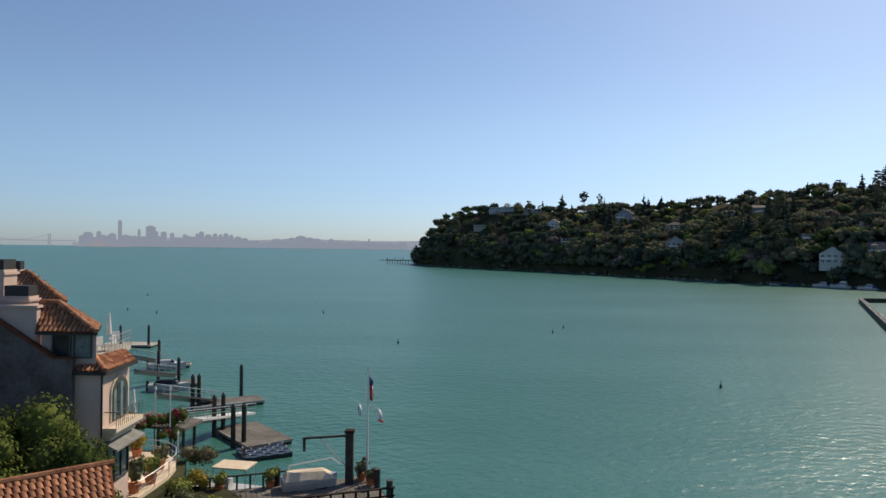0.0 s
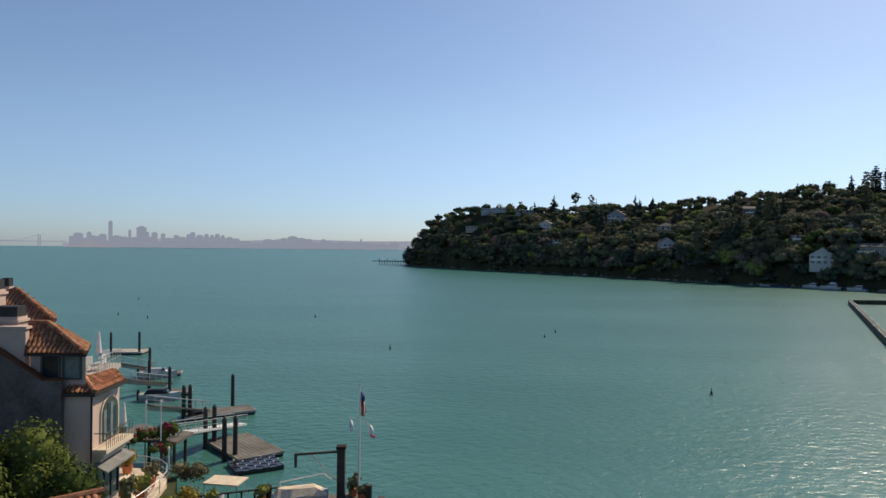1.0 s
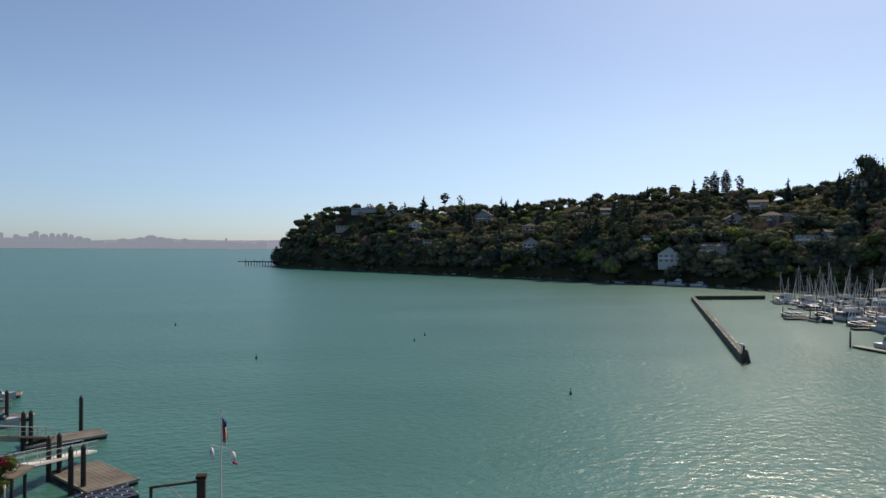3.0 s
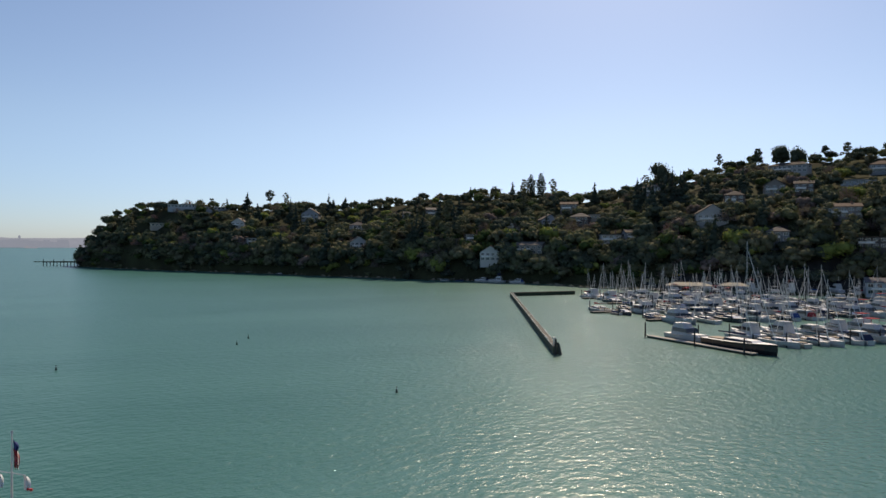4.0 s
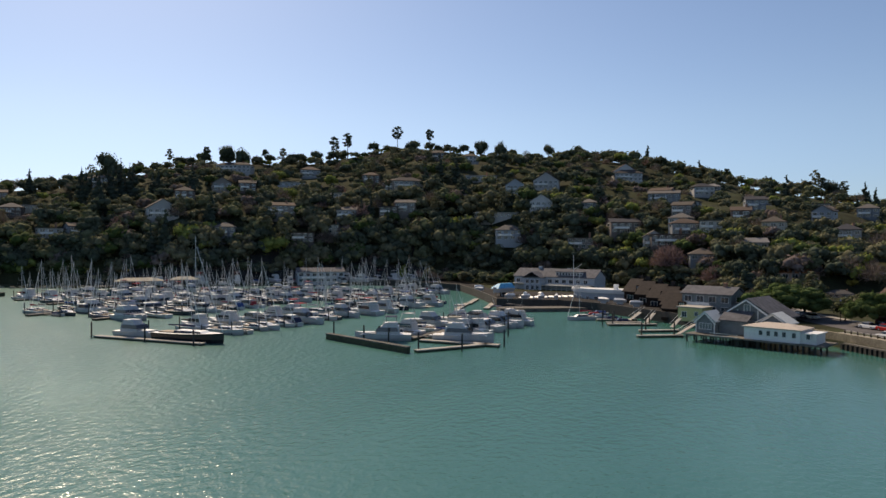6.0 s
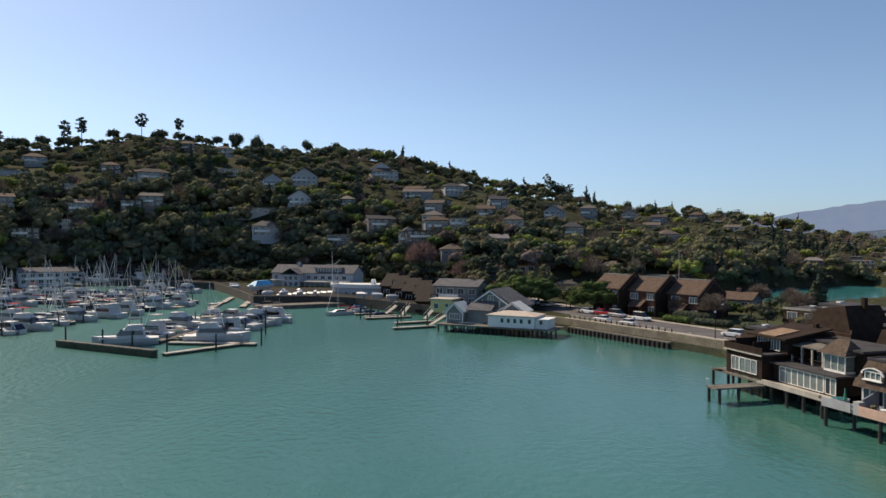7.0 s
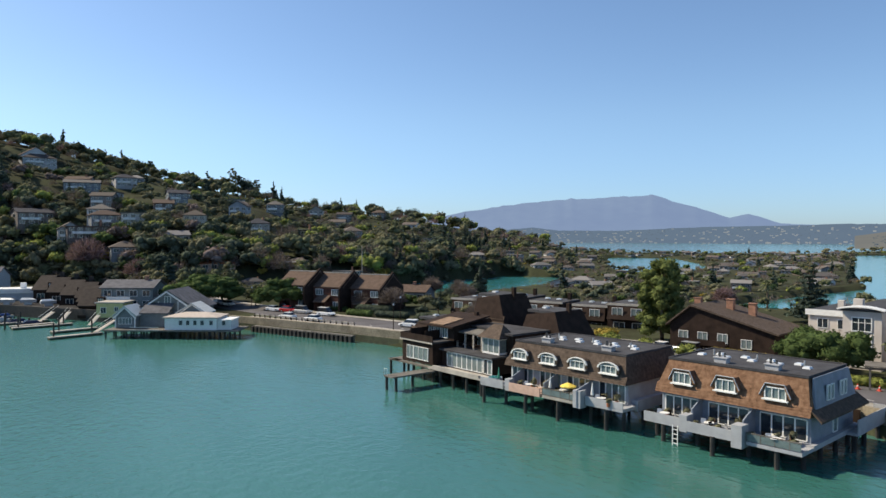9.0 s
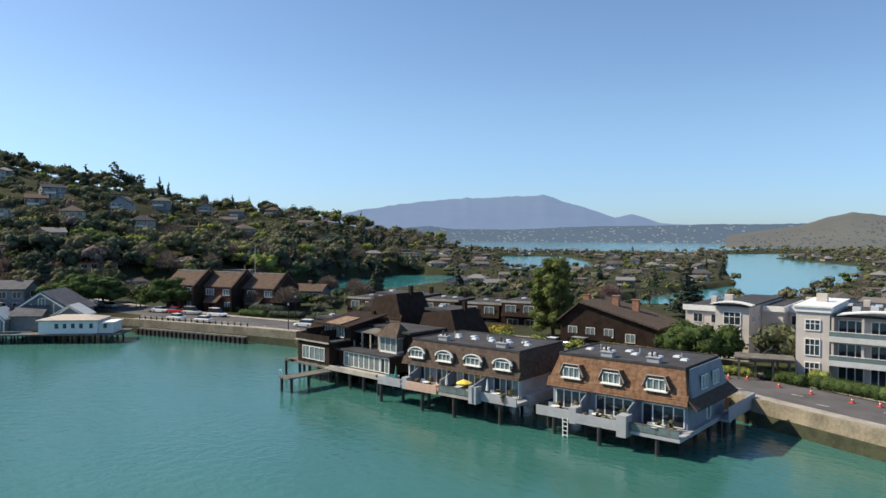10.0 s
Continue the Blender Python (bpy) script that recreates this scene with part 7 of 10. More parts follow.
for x, y, t, paint, tall, label in ((188, -34.5, 218, CAR_WHITE, 0, "white saloon car parked by the kerb"), (184.5, -37.5, 218, CAR_RED, 0, "red hatchback car parked by the kerb"), (179.8, -40.6, 216, CAR_SILVER, 0.4, "silver van parked by the kerb"),
                                    (172.5, -45.0, 216, CAR_WHITE, 0.5, "white van with roof load parked by the kerb"), (169.6, -35.0, 38, CAR_WHITE, 0, "white car parked along the sea wall"), (162.4, -39.6, 38, CAR_WHITE, 0, "white hatchback parked along the sea wall"),
                                    (144.5, -57.0, 40, CAR_WHITE, 0.1, "white estate car on the shore road"), (95.5, -90.0, 20, CAR_SILVER, 0.35, "silver off-road car parked behind the row houses"), (99, -87.5, 20, CAR_WHITE, 0, "white car parked behind the row houses"),
                                    (79.5, -97.0, 60, CAR_BLUE, 0.2, "dark blue car parked under the pine"), (207, -24.5, 210, CAR_WHITE, 0, "white car parked near the boathouse"), (211, -22.0, 210, CAR_SILVER, 0, "silver car parked near the boathouse"),
                                    (214, -13, 200, CAR_RED, 0.1, "red car parked behind the boathouse"), (210, -17, 200, CAR_WHITE, 0, "white car parked behind the boathouse"), (190.5, -38.0, 218, CAR_BLUE, 0, "dark blue car beside the white saloon")):
    car(at(x, y, 3.0, t), paint, label, tall, 5.0 if tall > 0.3 else 4.5)


# ---- boathouse, annex, yellow cottage and terraces ----
GREEN_SIDING = material("grey_green_siding", (0.16, 0.185, 0.19), 0.8, vary=0.18, scale=0.9, fine=14)
GREY_TRIM = material("pale_grey_trim", (0.55, 0.57, 0.55), 0.7, vary=0.1)
CREAM_ROOF = material("pale_pinkish_roof", (0.46, 0.40, 0.35), 0.85, vary=0.12)
YELLOW_WALL = material("pale_yellow_siding", (0.55, 0.50, 0.24), 0.75, vary=0.12)
bt = -113.0
mb = at(172.5, -4.5, 0, bt)       # local x runs to the right along the water, y inland
bh = thing("boathouse", mb, "grey-green gabled boathouse with pale trim on piles", "boathouse")
part("wall", Geo().box(-4, 9, 4, 16, 2.0, 5.6).add([(-4, 4, 5.6), (9, 4, 5.6), (2.5, 4, 9.9), (-4, 16, 5.6), (9, 16, 5.6), (2.5, 16, 9.9)], [(0, 1, 2), (5, 4, 3)]), GREEN_SIDING, bh)
g = gable_roof(13, 12, 5.6, 4.3, 0.7, along_x=False)
g.v = [(x + 2.5, y + 10, z) for x, y, z in g.v]
part("roof", g, SLATE, bh)
part("porch_wall", Geo().box(-7.2, -2.6, -1.4, 3.996, 2.0, 4.6).add([(-7.2, -1.4, 4.6), (-2.6, -1.4, 4.6), (-4.9, -1.4, 6.8), (-7.2, 4, 4.6), (-2.6, 4, 4.6), (-4.9, 4, 6.8)], [(0, 1, 2), (5, 4, 3)]), GREEN_SIDING, bh)
g = gable_roof(4.6, 5.6, 4.6, 2.2, 0.4, along_x=False)
g.v = [(x - 4.9, y + 1.2, z) for x, y, z in g.v]
part("porch_roof", g, GREY_TRIM, bh)
window_part(bh, -4.9, -1.4, 2.9, 2.8, 1.3, mullions=3, pane_mat=CURTAIN)
window_part(bh, 2.5, 4, 7.0, 1.3, 1.6, mullions=1, pane_mat=CURTAIN)
part("trim", Geo().box(-2.6, 9.05, 3.88, 3.996, 4.8, 5.1).box(0.2, 0.45, 3.88, 3.996, 2.0, 7.5).box(4.8, 5.05, 3.88, 3.996, 2.0, 7.5), GREY_TRIM, bh)
part("mid_roof", Geo().add([(-2.5, 0.0, 5.0), (4.2, 0.0, 5.0), (4.2, 3.98, 7.0), (-2.5, 3.98, 7.0), (-2.5, 0.0, 5.2), (4.2, 0.0, 5.2), (4.2, 3.98, 7.2), (-2.5, 3.98, 7.2)], [(3, 2, 1, 0), (4, 5, 6, 7), (0, 1, 5, 4), (1, 2, 6, 5), (2, 3, 7, 6), (3, 0, 4, 7)]), SLATE, bh)
part("mid_wall", Geo().box(-2.5, 4.0, 0.5, 3.99, 2.0, 4.99), GREEN_SIDING, bh)
part("right_gable", Geo().box(6.0, 12.5, 1.5, 6, 2.0, 5.0).add([(6, 1.5, 5), (12.5, 1.5, 5), (9.2, 1.5, 7.2), (6, 6, 5), (12.5, 6, 5), (9.2, 6, 7.2)], [(0, 1, 2), (5, 4, 3)]), GREEN_SIDING, bh)
g = gable_roof(6.5, 5, 5.0, 2.2, 0.4, along_x=False)
g.v = [(x + 9.2, y + 3.75, z) for x, y, z in g.v]
part("right_roof", g, GREY_TRIM, bh)
for name, x0, xc, x1, y, z0, z1 in (("gable_trim", -4.6, 2.5, 9.6, 3.28, 5.2, 9.95), ("porch_trim", -7.6, -4.9, -2.2, -1.82, 4.25, 6.85), ("side_trim", 5.6, 9.2, 12.9, 1.22, 4.75, 7.25)):
    part(name, Geo().slab((x0, y, z0), (xc, y, z1), 0.12, 0.32).slab((xc, y, z1), (x1, y, z0), 0.12, 0.32), WHITE, bh)
part("corner_board", Geo().box(-7.25, -7.0, -1.5, -1.402, 2.0, 4.5).box(-2.85, -2.6, -1.5, -1.402, 2.0, 4.5).box(-4.05, -3.8, 3.9, 3.99, 4.6, 5.6).box(2.4, 2.6, 3.88, 3.99, 4.8, 6.9), WHITE, bh)
part("deck", Geo().box(-8.5, 21.5, -4.6, 4, 1.6, 1.9), DOCK_WOOD, bh)
part("deck_rail", Geo().box(-2.5, 4, -4.6, -4.52, 2.5, 2.6).box(-2.5, 4, -4.6, -4.52, 1.904, 1.98), GREY_TRIM, bh)
piles_under(bh, [(-8 + i * 2.3, y) for i in range(13) for y in (-4.2, -0.5, 3.2)], 1.6, 0.2)
an = thing("annex", mb @ at(5.0, -3.8), "white low annex on piles with a pale pinkish hipped roof", "boathouse")
part("wall", Geo().box(0, 11.6, 0, 7, 1.9, 4.5), WHITE, an)
part("wing", Geo().box(11.604, 14.6, 0.6, 6, 1.9, 4.0), WHITE, an)
g = hip_roof(11.6, 7, 4.5, 1.1, 0.4, 0.25)
g.v = [(x + 5.8, y + 3.5, z) for x, y, z in g.v]
part("roof", g, CREAM_ROOF, an)
part("wing_roof", Geo().box(12.05, 14.9, 0.3, 6.3, 4.004, 4.2), WHITE, an)
for x in (3.6, 5.2, 6.8, 8.4, 10.4, 13.2):
    window_part(an, x, 0, 3.0, 0.75, 1.0, mullions=0, bar=0.06)
part("door", Geo().box(-0.05, -0.002, 2.5, 3.6, 1.92, 4.0), GREY_TRIM, an)

yc = thing("cottage", at(203.5, 4.6, 0, -112), "small pale yellow cottage with a flat grey roof on the shore", "house")
part("wall", Geo().box(-3.4, 3.4, -2.5, 3.5, 1.5, 5.2), YELLOW_WALL, yc)
part("roof", Geo().box(-3.8, 3.8, -2.9, 3.9, 5.204, 5.5), PALE_DOCK, yc)
window_part(yc, -1.6, -2.5, 2.7, 1.3, 1.4)
window_part(yc, 1.8, -2.5, 3.2, 0.9, 1.0)
house(at(213, 0.0, 2.8, -112), 14, 9, 2, "gable", GREEN_SIDING, SLATE, "grey shingled house with dormers behind the boathouse", group="", base=2)

# brown gabled terraces at the water, with steep roofs
brown = None
WARM_ROOF = material("warm_brown_roof", (0.046, 0.037, 0.033), 0.9, vary=0.25, scale=0.8, fine=8, bump=0.3)
for i, (x, y, z) in enumerate(((245, 24, 0.9), (239, 19.5, 0.5), (233, 15, 0.0), (227, 11, -0.4), (220, 9.5, -1.0), (214.5, 9, -1.6))):
    m = at(x, y, 2.2 + z, -112 + (i % 2) * 6) @ Matrix.Diagonal((0.95, 1, 0.76, 1))
    if brown is None:
        brown = thing("terraced_house", m, "dark brown terraced house with a steep warm-grey roof", "house", "brown terrace at the water")
        part("wall", Geo().box(-3.6, 3.6, -4.5, 4.5, -2, 5.0).add([(-3.6, -4.5, 5), (-3.6, 4.5, 5), (-3.6, 0.5, 9.4), (3.6, -4.5, 5), (3.6, 4.5, 5), (3.6, 0.5, 9.4)], [(0, 2, 1), (3, 4, 5)]), DARK_WOOD, brown)
        part("roof", Geo().add([(-3.9, -5.4, 4.2), (1.2, -5.4, 4.2), (1.2, 0.5, 9.6), (-3.9, 0.5, 9.6), (-3.9, -5.4, 4.5), (1.2, -5.4, 4.5), (1.2, 0.5, 9.9), (-3.9, 0.5, 9.9)], [(3, 2, 1, 0), (4, 5, 6, 7), (0, 1, 5, 4), (1, 2, 6, 5), (2, 3, 7, 6), (3, 0, 4, 7)])
             .add([(-3.9, 5, 4.6), (3.9, 5, 4.6), (3.9, 0.5, 9.6), (-3.9, 0.5, 9.6), (-3.9, 5, 4.9), (3.9, 5, 4.9), (3.9, 0.5, 9.9), (-3.9, 0.5, 9.9)], [(3, 2, 1, 0), (4, 5, 6, 7), (0, 1, 5, 4), (1, 2, 6, 5), (2, 3, 7, 6), (3, 0, 4, 7)]), WARM_ROOF, brown)
        part("recess", Geo().box(1.3, 3.6, -4.9, 0.4, 5.004, 7.4), DARK_WOOD, brown)
        part("chimney", Geo().box(2.2, 3.2, 0.2, 1.2, 8, 11.2), WARM_ROOF, brown)
        window_part(brown, 2.4, -4.9, 5.4, 1.2, 1.4, pane_mat=CURTAIN)
        window_part(brown, -1.2, -4.5, 1.0, 2.2, 1.8, pane_mat=GLASS)
        window_part(brown, 2.2, -4.5, 1.0, 1.4, 1.8, pane_mat=GLASS)
        part("balcony", Geo().box(-3.4, 3.4, -6.2, -4.504, 0.2, 0.4).box(-3.4, 3.4, -6.2, -6.1, 0.404, 1.3), DARK_WOOD, brown)
    else:
        copy_thing(brown, m).scale = (0.95, 1, 0.76)
for x, y, L, t in ((195.3, 26.5, 13.5, -66), (173.8, 16.0, 11.4, -62), (184.5, 16.8, 10.5, -62), (199, 27.5, 10, -64), (206, 31.5, 12, -64)):
    dock(at(x, y, 0, t), L, 1.5, "narrow pale floating dock before the terrace", mat=PALE_DOCK, group="terrace docks")
for a, b in (((179.0, 7.0, 0.7), (189.5, 3.5, 2.2)), ((193, 9.5, 0.7), (200, 8, 2.4)), ((201, 17, 0.7), (212, 16, 2.4)), ((206, 22, 0.7), (220, 20, 2.4))):
    gg = thing("gangway", at(0, 0), "pale sloping gangway with rails down to the dock", "gangway", "gangways")
    part("deck", Geo().slab(a, b, 1.1, 0.15), PALE_DOCK, gg)
    up = Vector((0, 0, 0.95))
    side = (Vector(b) - Vector(a)).cross(up).normalized() * 0.5
    for s in (1, -1):
        part("handrail", Geo().tube(Vector(a) + up + side * s, Vector(b) + up + side * s, 0.05, n=5), GREY_TRIM, gg)
for x, y in ((174.6, 15.0), (178.5, 7.8), (196, 25.3), (195.5, 28.0), (185.5, 15.3), (200, 16), (203, 26), (208, 30)):
    solid("mooring_post", loose_pile, None, "dark timber mooring pile standing in the water", "pile", "mooring piles", m=at(x, y))
for x, y, t in ((203, 24, 25), (209, 28, 25), (214, 33, 30), (219, 34, 200), (224, 34, 30)):
    moor(x, y, t, 6)
sailboat(at(207, 36, 0, 40), 9.5, 13.0, None, "white sloop moored at the narrow docks")

# shingled townhouses above the car park
RED_SHINGLE = material("red_brown_shingle_wall", (0.105, 0.048, 0.036), 0.9, vary=0.3, scale=0.8, fine=12, bump=0.4)
BROWN_ROOF = material("brown_shingle_roof", (0.105, 0.072, 0.056), 0.9, vary=0.25, scale=0.9, fine=10, bump=0.4)
townhouse = None
tt = -139.5
for i in range(3):
    m = at(195.5 - i * 7.6, -44.8 - i * 6.6 + (i % 2) * 0.5, 2.95, tt) @ Matrix.Translation((0, -1.8 + 2.6 * i, 0.3 - 0.35 * i))
    if townhouse is None:
        townhouse = thing("townhouse", m, "red-brown shingled townhouse with a brown roof and white windows", "house", "shingled townhouses")
        part("wall", Geo().box(-4.9, 4.9, -4.5, 5.5, -0.5, 6.2).add([(-4.9, -4.5, 6.2), (-4.9, 5.5, 6.2), (-4.9, 1, 9.6), (4.9, -4.5, 6.2), (4.9, 5.5, 6.2), (4.9, 1, 9.6)], [(0, 2, 1), (3, 4, 5)]), RED_SHINGLE, townhouse)
        g = gable_roof(9.8, 10, 6.1, 3.5, 0.35)
        g.v = [(x, y + 0.6, z) for x, y, z in g.v]
        part("roof", g, BROWN_ROOF, townhouse)
        part("ridge_cap", Geo().box(-5.2, 5.2, 0.35, 0.85, 9.75, 10.0), PALE_DOCK, townhouse)
        part("entrance_roof", Geo().add([(-2.8, -7.2, 2.3), (1.2, -7.2, 2.3), (1.2, -4.504, 3.9), (-2.8, -4.504, 3.9), (-2.8, -7.2, 2.5), (1.2, -7.2, 2.5), (1.2, -4.504, 4.1), (-2.8, -4.504, 4.1)], [(3, 2, 1, 0), (4, 5, 6, 7), (0, 1, 5, 4), (1, 2, 6, 5), (2, 3, 7, 6), (3, 0, 4, 7)]), BROWN_ROOF, townhouse)
        part("entrance_wall", Geo().box(-2.6, -2.45, -7.0, -4.504, -0.5, 2.3).box(0.85, 1.0, -7.0, -4.504, -0.5, 2.3), RED_SHINGLE, townhouse)
        for x, z, w in ((-2.6, 4.2, 2.2), (2.6, 4.2, 2.2), (3.2, 0.9, 2.4)):
            window_part(townhouse, x, -4.5, z, w, 1.4, mullions=2, pane_mat=CURTAIN, bar=0.12)
        part("fin_wall", Geo().profile([(-6.2, -0.5), (5.9, -0.5), (5.9, 6.6), (0.7, 10.7), (-6.2, 6.1)], 4.75, 5.2), DARK_WOOD, townhouse)
    else:
        copy_thing(townhouse, m)
house(at(309, -27, 8.5, facing(309, -27, 6)), 17, 9, 1, "hip", PINK_PANEL, TERRACOTTA, "peach house with a terracotta hipped roof", group="", base=3)
rl = house(at(313, -50, 8.5, facing(313, -50, -8)), 26, 9, 1, "flat", RED_SHINGLE, PALE_ROOF, "long low red-brown building with a pale flat roof", group="", base=3)
house(at(225, -62, 2.6, -130), 22, 9, 1, "gable", WALLS, BROWN_ROOF, "low brown-roofed house behind the townhouses", group="", base=1)
house(at(214, -78, 2.4, -130), 20, 9, 1, "gable", WALLS, BROWN_ROOF, "low grey-roofed house by the lagoon", group="", base=1)
pole = thing("utility_pole", at(268, -80, 2.0), "tall wooden utility pole with cross arms and wires", "utility pole")
part("pole", Geo().tube((0, 0, -1), (0, 0, 17), 0.2, 0.13), PALE_DOCK, pole)
part("cross_arm", Geo().box(-1.3, 1.3, -0.08, 0.08, 15.2, 15.4), DARK_WOOD, pole)
part("wire", Geo().tube((1.2, 0, 15.4), (-15, -24, 14.2), 0.03, n=3).tube((-15, -24, 14.2), (-32, -48, 15), 0.03, n=3), DARK_WOOD, pole)
lamp = None
for x, y in ((203, -30.5), (158, -59.5), (141.5, -52.5), (126, -72)):
    m = at(x, y, 2.95)
    if lamp is None:
        lamp = thing("street_lamp", m, "dark street lamp post beside the road", "street lamp", "street lamps")
        part("post", Geo().tube((0, 0, 0), (0, 0, 5.2), 0.1, 0.06), DARK_WOOD, lamp)
        part("head", Geo().tube((0, 0, 5.2), (0, 0, 5.6), 0.22, 0.1, 8), STEEL, lamp)
    else:
        copy_thing(lamp, m)


# ---- the tiled villa and its terraces ----
PINK_STUCCO = material("pink_stucco", (0.56, 0.42, 0.36), 0.9, vary=0.12, scale=0.5, fine=10, bump=0.2)
CREAM_STUCCO = material("cream_stucco", (0.62, 0.52, 0.40), 0.9, vary=0.12, scale=0.5, fine=10, bump=0.2)
# stained wall, its colour lowered further to deepen the shade on it
STAINED_SHADED = material("stained_shaded_stucco", (0.12, 0.10, 0.095), 0.95, vary=0.45, scale=0.6, fine=4, bump=0.35)
TILE = material("clay_roof_tile", (0.30, 0.105, 0.058), 0.85, vary=0.4, scale=1.5, fine=8, bump=0.3, rnd=0.4, second=(0.46, 0.235, 0.135))
TILE_FLAT = material("clay_tile_bed", (0.16, 0.055, 0.03), 0.9, vary=0.3)
CREAM_PAVING = material("cream_paving", (0.60, 0.50, 0.38), 0.85, vary=0.15, scale=0.8, fine=6, bump=0.15)
IRON = material("black_iron", (0.02, 0.02, 0.02), 0.6, vary=0.3)
GREEN_FRAME = material("dark_green_frame", (0.05, 0.07, 0.065), 0.5, vary=0.15)
SHORE_LEFT = [(-19, 30), (-18.0, 40), (-17.6, 45), (-18.6, 48.6), (-20.5, 50.4), (-23.4, 51.4), (-27, 55), (-29, 64), (-42, 70), (-75, 90), (-110, 100), (-130, 100), (-130, -84), (-60, -80), (-24, -50), (-14, 8), (-14.5, 22)]
solid("ground_villa", Geo().prism(SHORE_LEFT, -1.6, 3.5), EARTH, "garden earth of the villa's shore", "ground", kind="structure")

n = 6
tile_ring = [(0.125 * math.cos(math.pi * i / n), 0.085 * math.sin(math.pi * i / n)) for i in range(n + 1)]
tile_geo = Geo()
for k, (y, w) in enumerate(((0.0, 1.0), (0.46, 0.82))):
    pass
outer = [[(x * w, y, z * w) for x, z in tile_ring] for y, w in ((0.0, 1.0), (0.46, 0.84))]
inner_ring = [(x * 0.86, 0.0, z * 0.82) for x, z in tile_ring]
tile_geo.v = outer[0] + outer[1] + inner_ring
tile_geo.f = [(i, i + 1, n + 1 + i + 1, n + 1 + i) for i in range(n)] + [(i + 1, i, 2 * n + 2 + i, 2 * n + 3 + i) for i in range(n)]
TILE_MESH = tile_geo.mesh("tile", TILE)


def tile_roof(parent, a, b, c, d, pieces=True, name="roof_slope"):
    """A slope of barrel tiles: a, b the eave's ends, c, d the top's ends."""
    a, b, c, d = (Vector(p) for p in (a, b, c, d))
    x = (b - a).normalized()
    nrm = x.cross(d - a).normalized()
    if nrm.z < 0:
        nrm = -nrm
    y = nrm.cross(x)
    if y.z < 0:
        y = -y
    bed = part(name, Geo().add([a, b, c, d, a - nrm * 0.1, b - nrm * 0.1, c - nrm * 0.1, d - nrm * 0.1], [(0, 1, 2, 3), (7, 6, 5, 4), (0, 4, 5, 1), (1, 5, 6, 2), (2, 6, 7, 3), (3, 7, 4, 0)]), TILE_FLAT, parent)
    height = (d - a).dot(y)
    rows = max(1, int(height / 0.40))
    rest = Geo()
    rng_t = random.Random(int(abs(a.x * 31 + a.y * 17) * 10))
    for r in range(rows):
        s = r / rows
        left, right = a.lerp(d, s), b.lerp(c, s)
        span = (right - left).length
        cols = int(span / 0.27)
        for k in range(cols):
            p = left + (right - left).normalized() * (0.135 + k * 0.27 + (span - cols * 0.27) / 2) + nrm * 0.01
            lift = rng_t.uniform(-0.008, 0.012)
            m = Matrix((x, y, nrm)).transposed().to_4x4()
            m.translation = p + nrm * lift
            if pieces:
                part("tile", TILE_MESH, None, bed).matrix_basis = m
            else:
                rest.add([m @ Vector(q) for q in tile_geo.v], tile_geo.f)
    if not pieces and rest.v:
        tagged(part("tiles", rest, TILE, bed), kind="stuff")
    return bed


def ridge_tiles(parent, a, b, name="ridge_tile"):
    a, b = Vector(a), Vector(b)
    return part(name, Geo().tube(a, b, 0.15, 0.15, 8), TILE, parent)


villa = thing("villa", at(0, 0), "pink stucco villa with red clay tile roofs above the water", "house")
part("lower_wall", Geo().box(-27, -19.2, 36.7, 40.3, 2.5, 12.35), PINK_STUCCO, villa)
part("tower_wall", Geo().prism([(-22.7, 36.9), (-19.6, 36.9), (-21.1, 39.9), (-22.7, 39.9)], 12.354, 14.5), PINK_STUCCO, villa)
part("rear_tower", Geo().prism([(-31.2, 43.0), (-25.2, 43.0), (-27.2, 46.6), (-31.2, 46.6)], 2.5, 15.7), PINK_STUCCO, villa)
part("parapet_wall", Geo().box(-30, -22.904, 36.72, 37.1, 2.5, 15.8).box(-30, -22.8, 36.6, 37.2, 15.804, 15.95), PINK_STUCCO, villa)
gable = [(-30, 2.5), (-20.65, 2.5), (-20.65, 13.0), (-21.65, 13.0), (-24.9, 15.1), (-30, 18.4)]
n = len(gable)
part("gable_wall", Geo().add([(x, 36.25, z) for x, z in gable] + [(x, 36.6, z) for x, z in gable], [tuple(range(n)), tuple(reversed(range(n, 2 * n)))] + [(i, n + i, n + (i + 1) % n, (i + 1) % n) for i in range(n)]), STAINED_SHADED, villa)
part("gable_coping", Geo().slab((-30, 36.4, 18.5), (-24.9, 36.4, 15.2), 0.5, 0.09).slab((-24.9, 36.4, 15.2), (-21.65, 36.4, 13.1), 0.5, 0.09).slab((-21.65, 36.4, 13.1), (-20.6, 36.4, 13.1), 0.5, 0.09), TILE_FLAT, villa)
# tower roof: front slope, hip, right slope
tile_roof(villa, (-22.75, 36.3, 14.5), (-19.3, 36.3, 14.5), (-22.3, 38.0, 15.95), (-23.4, 38.0, 15.95))
tile_roof(villa, (-19.3, 36.3, 14.5), (-21.0, 40.3, 14.5), (-22.3, 38.6, 15.95), (-22.3, 38.0, 15.95), False)
ridge_tiles(villa, (-19.3, 36.3, 14.58), (-22.3, 38.0, 16.05))
ridge_tiles(villa, (-22.3, 38.0, 16.05), (-23.4, 38.0, 16.05))
part("tower_eave", Geo().slab((-22.75, 36.34, 14.46), (-19.34, 36.34, 14.46), 0.12, 0.12).slab((-19.34, 36.34, 14.46), (-21.0, 40.3, 14.46), 0.12, 0.12), IRON, villa)
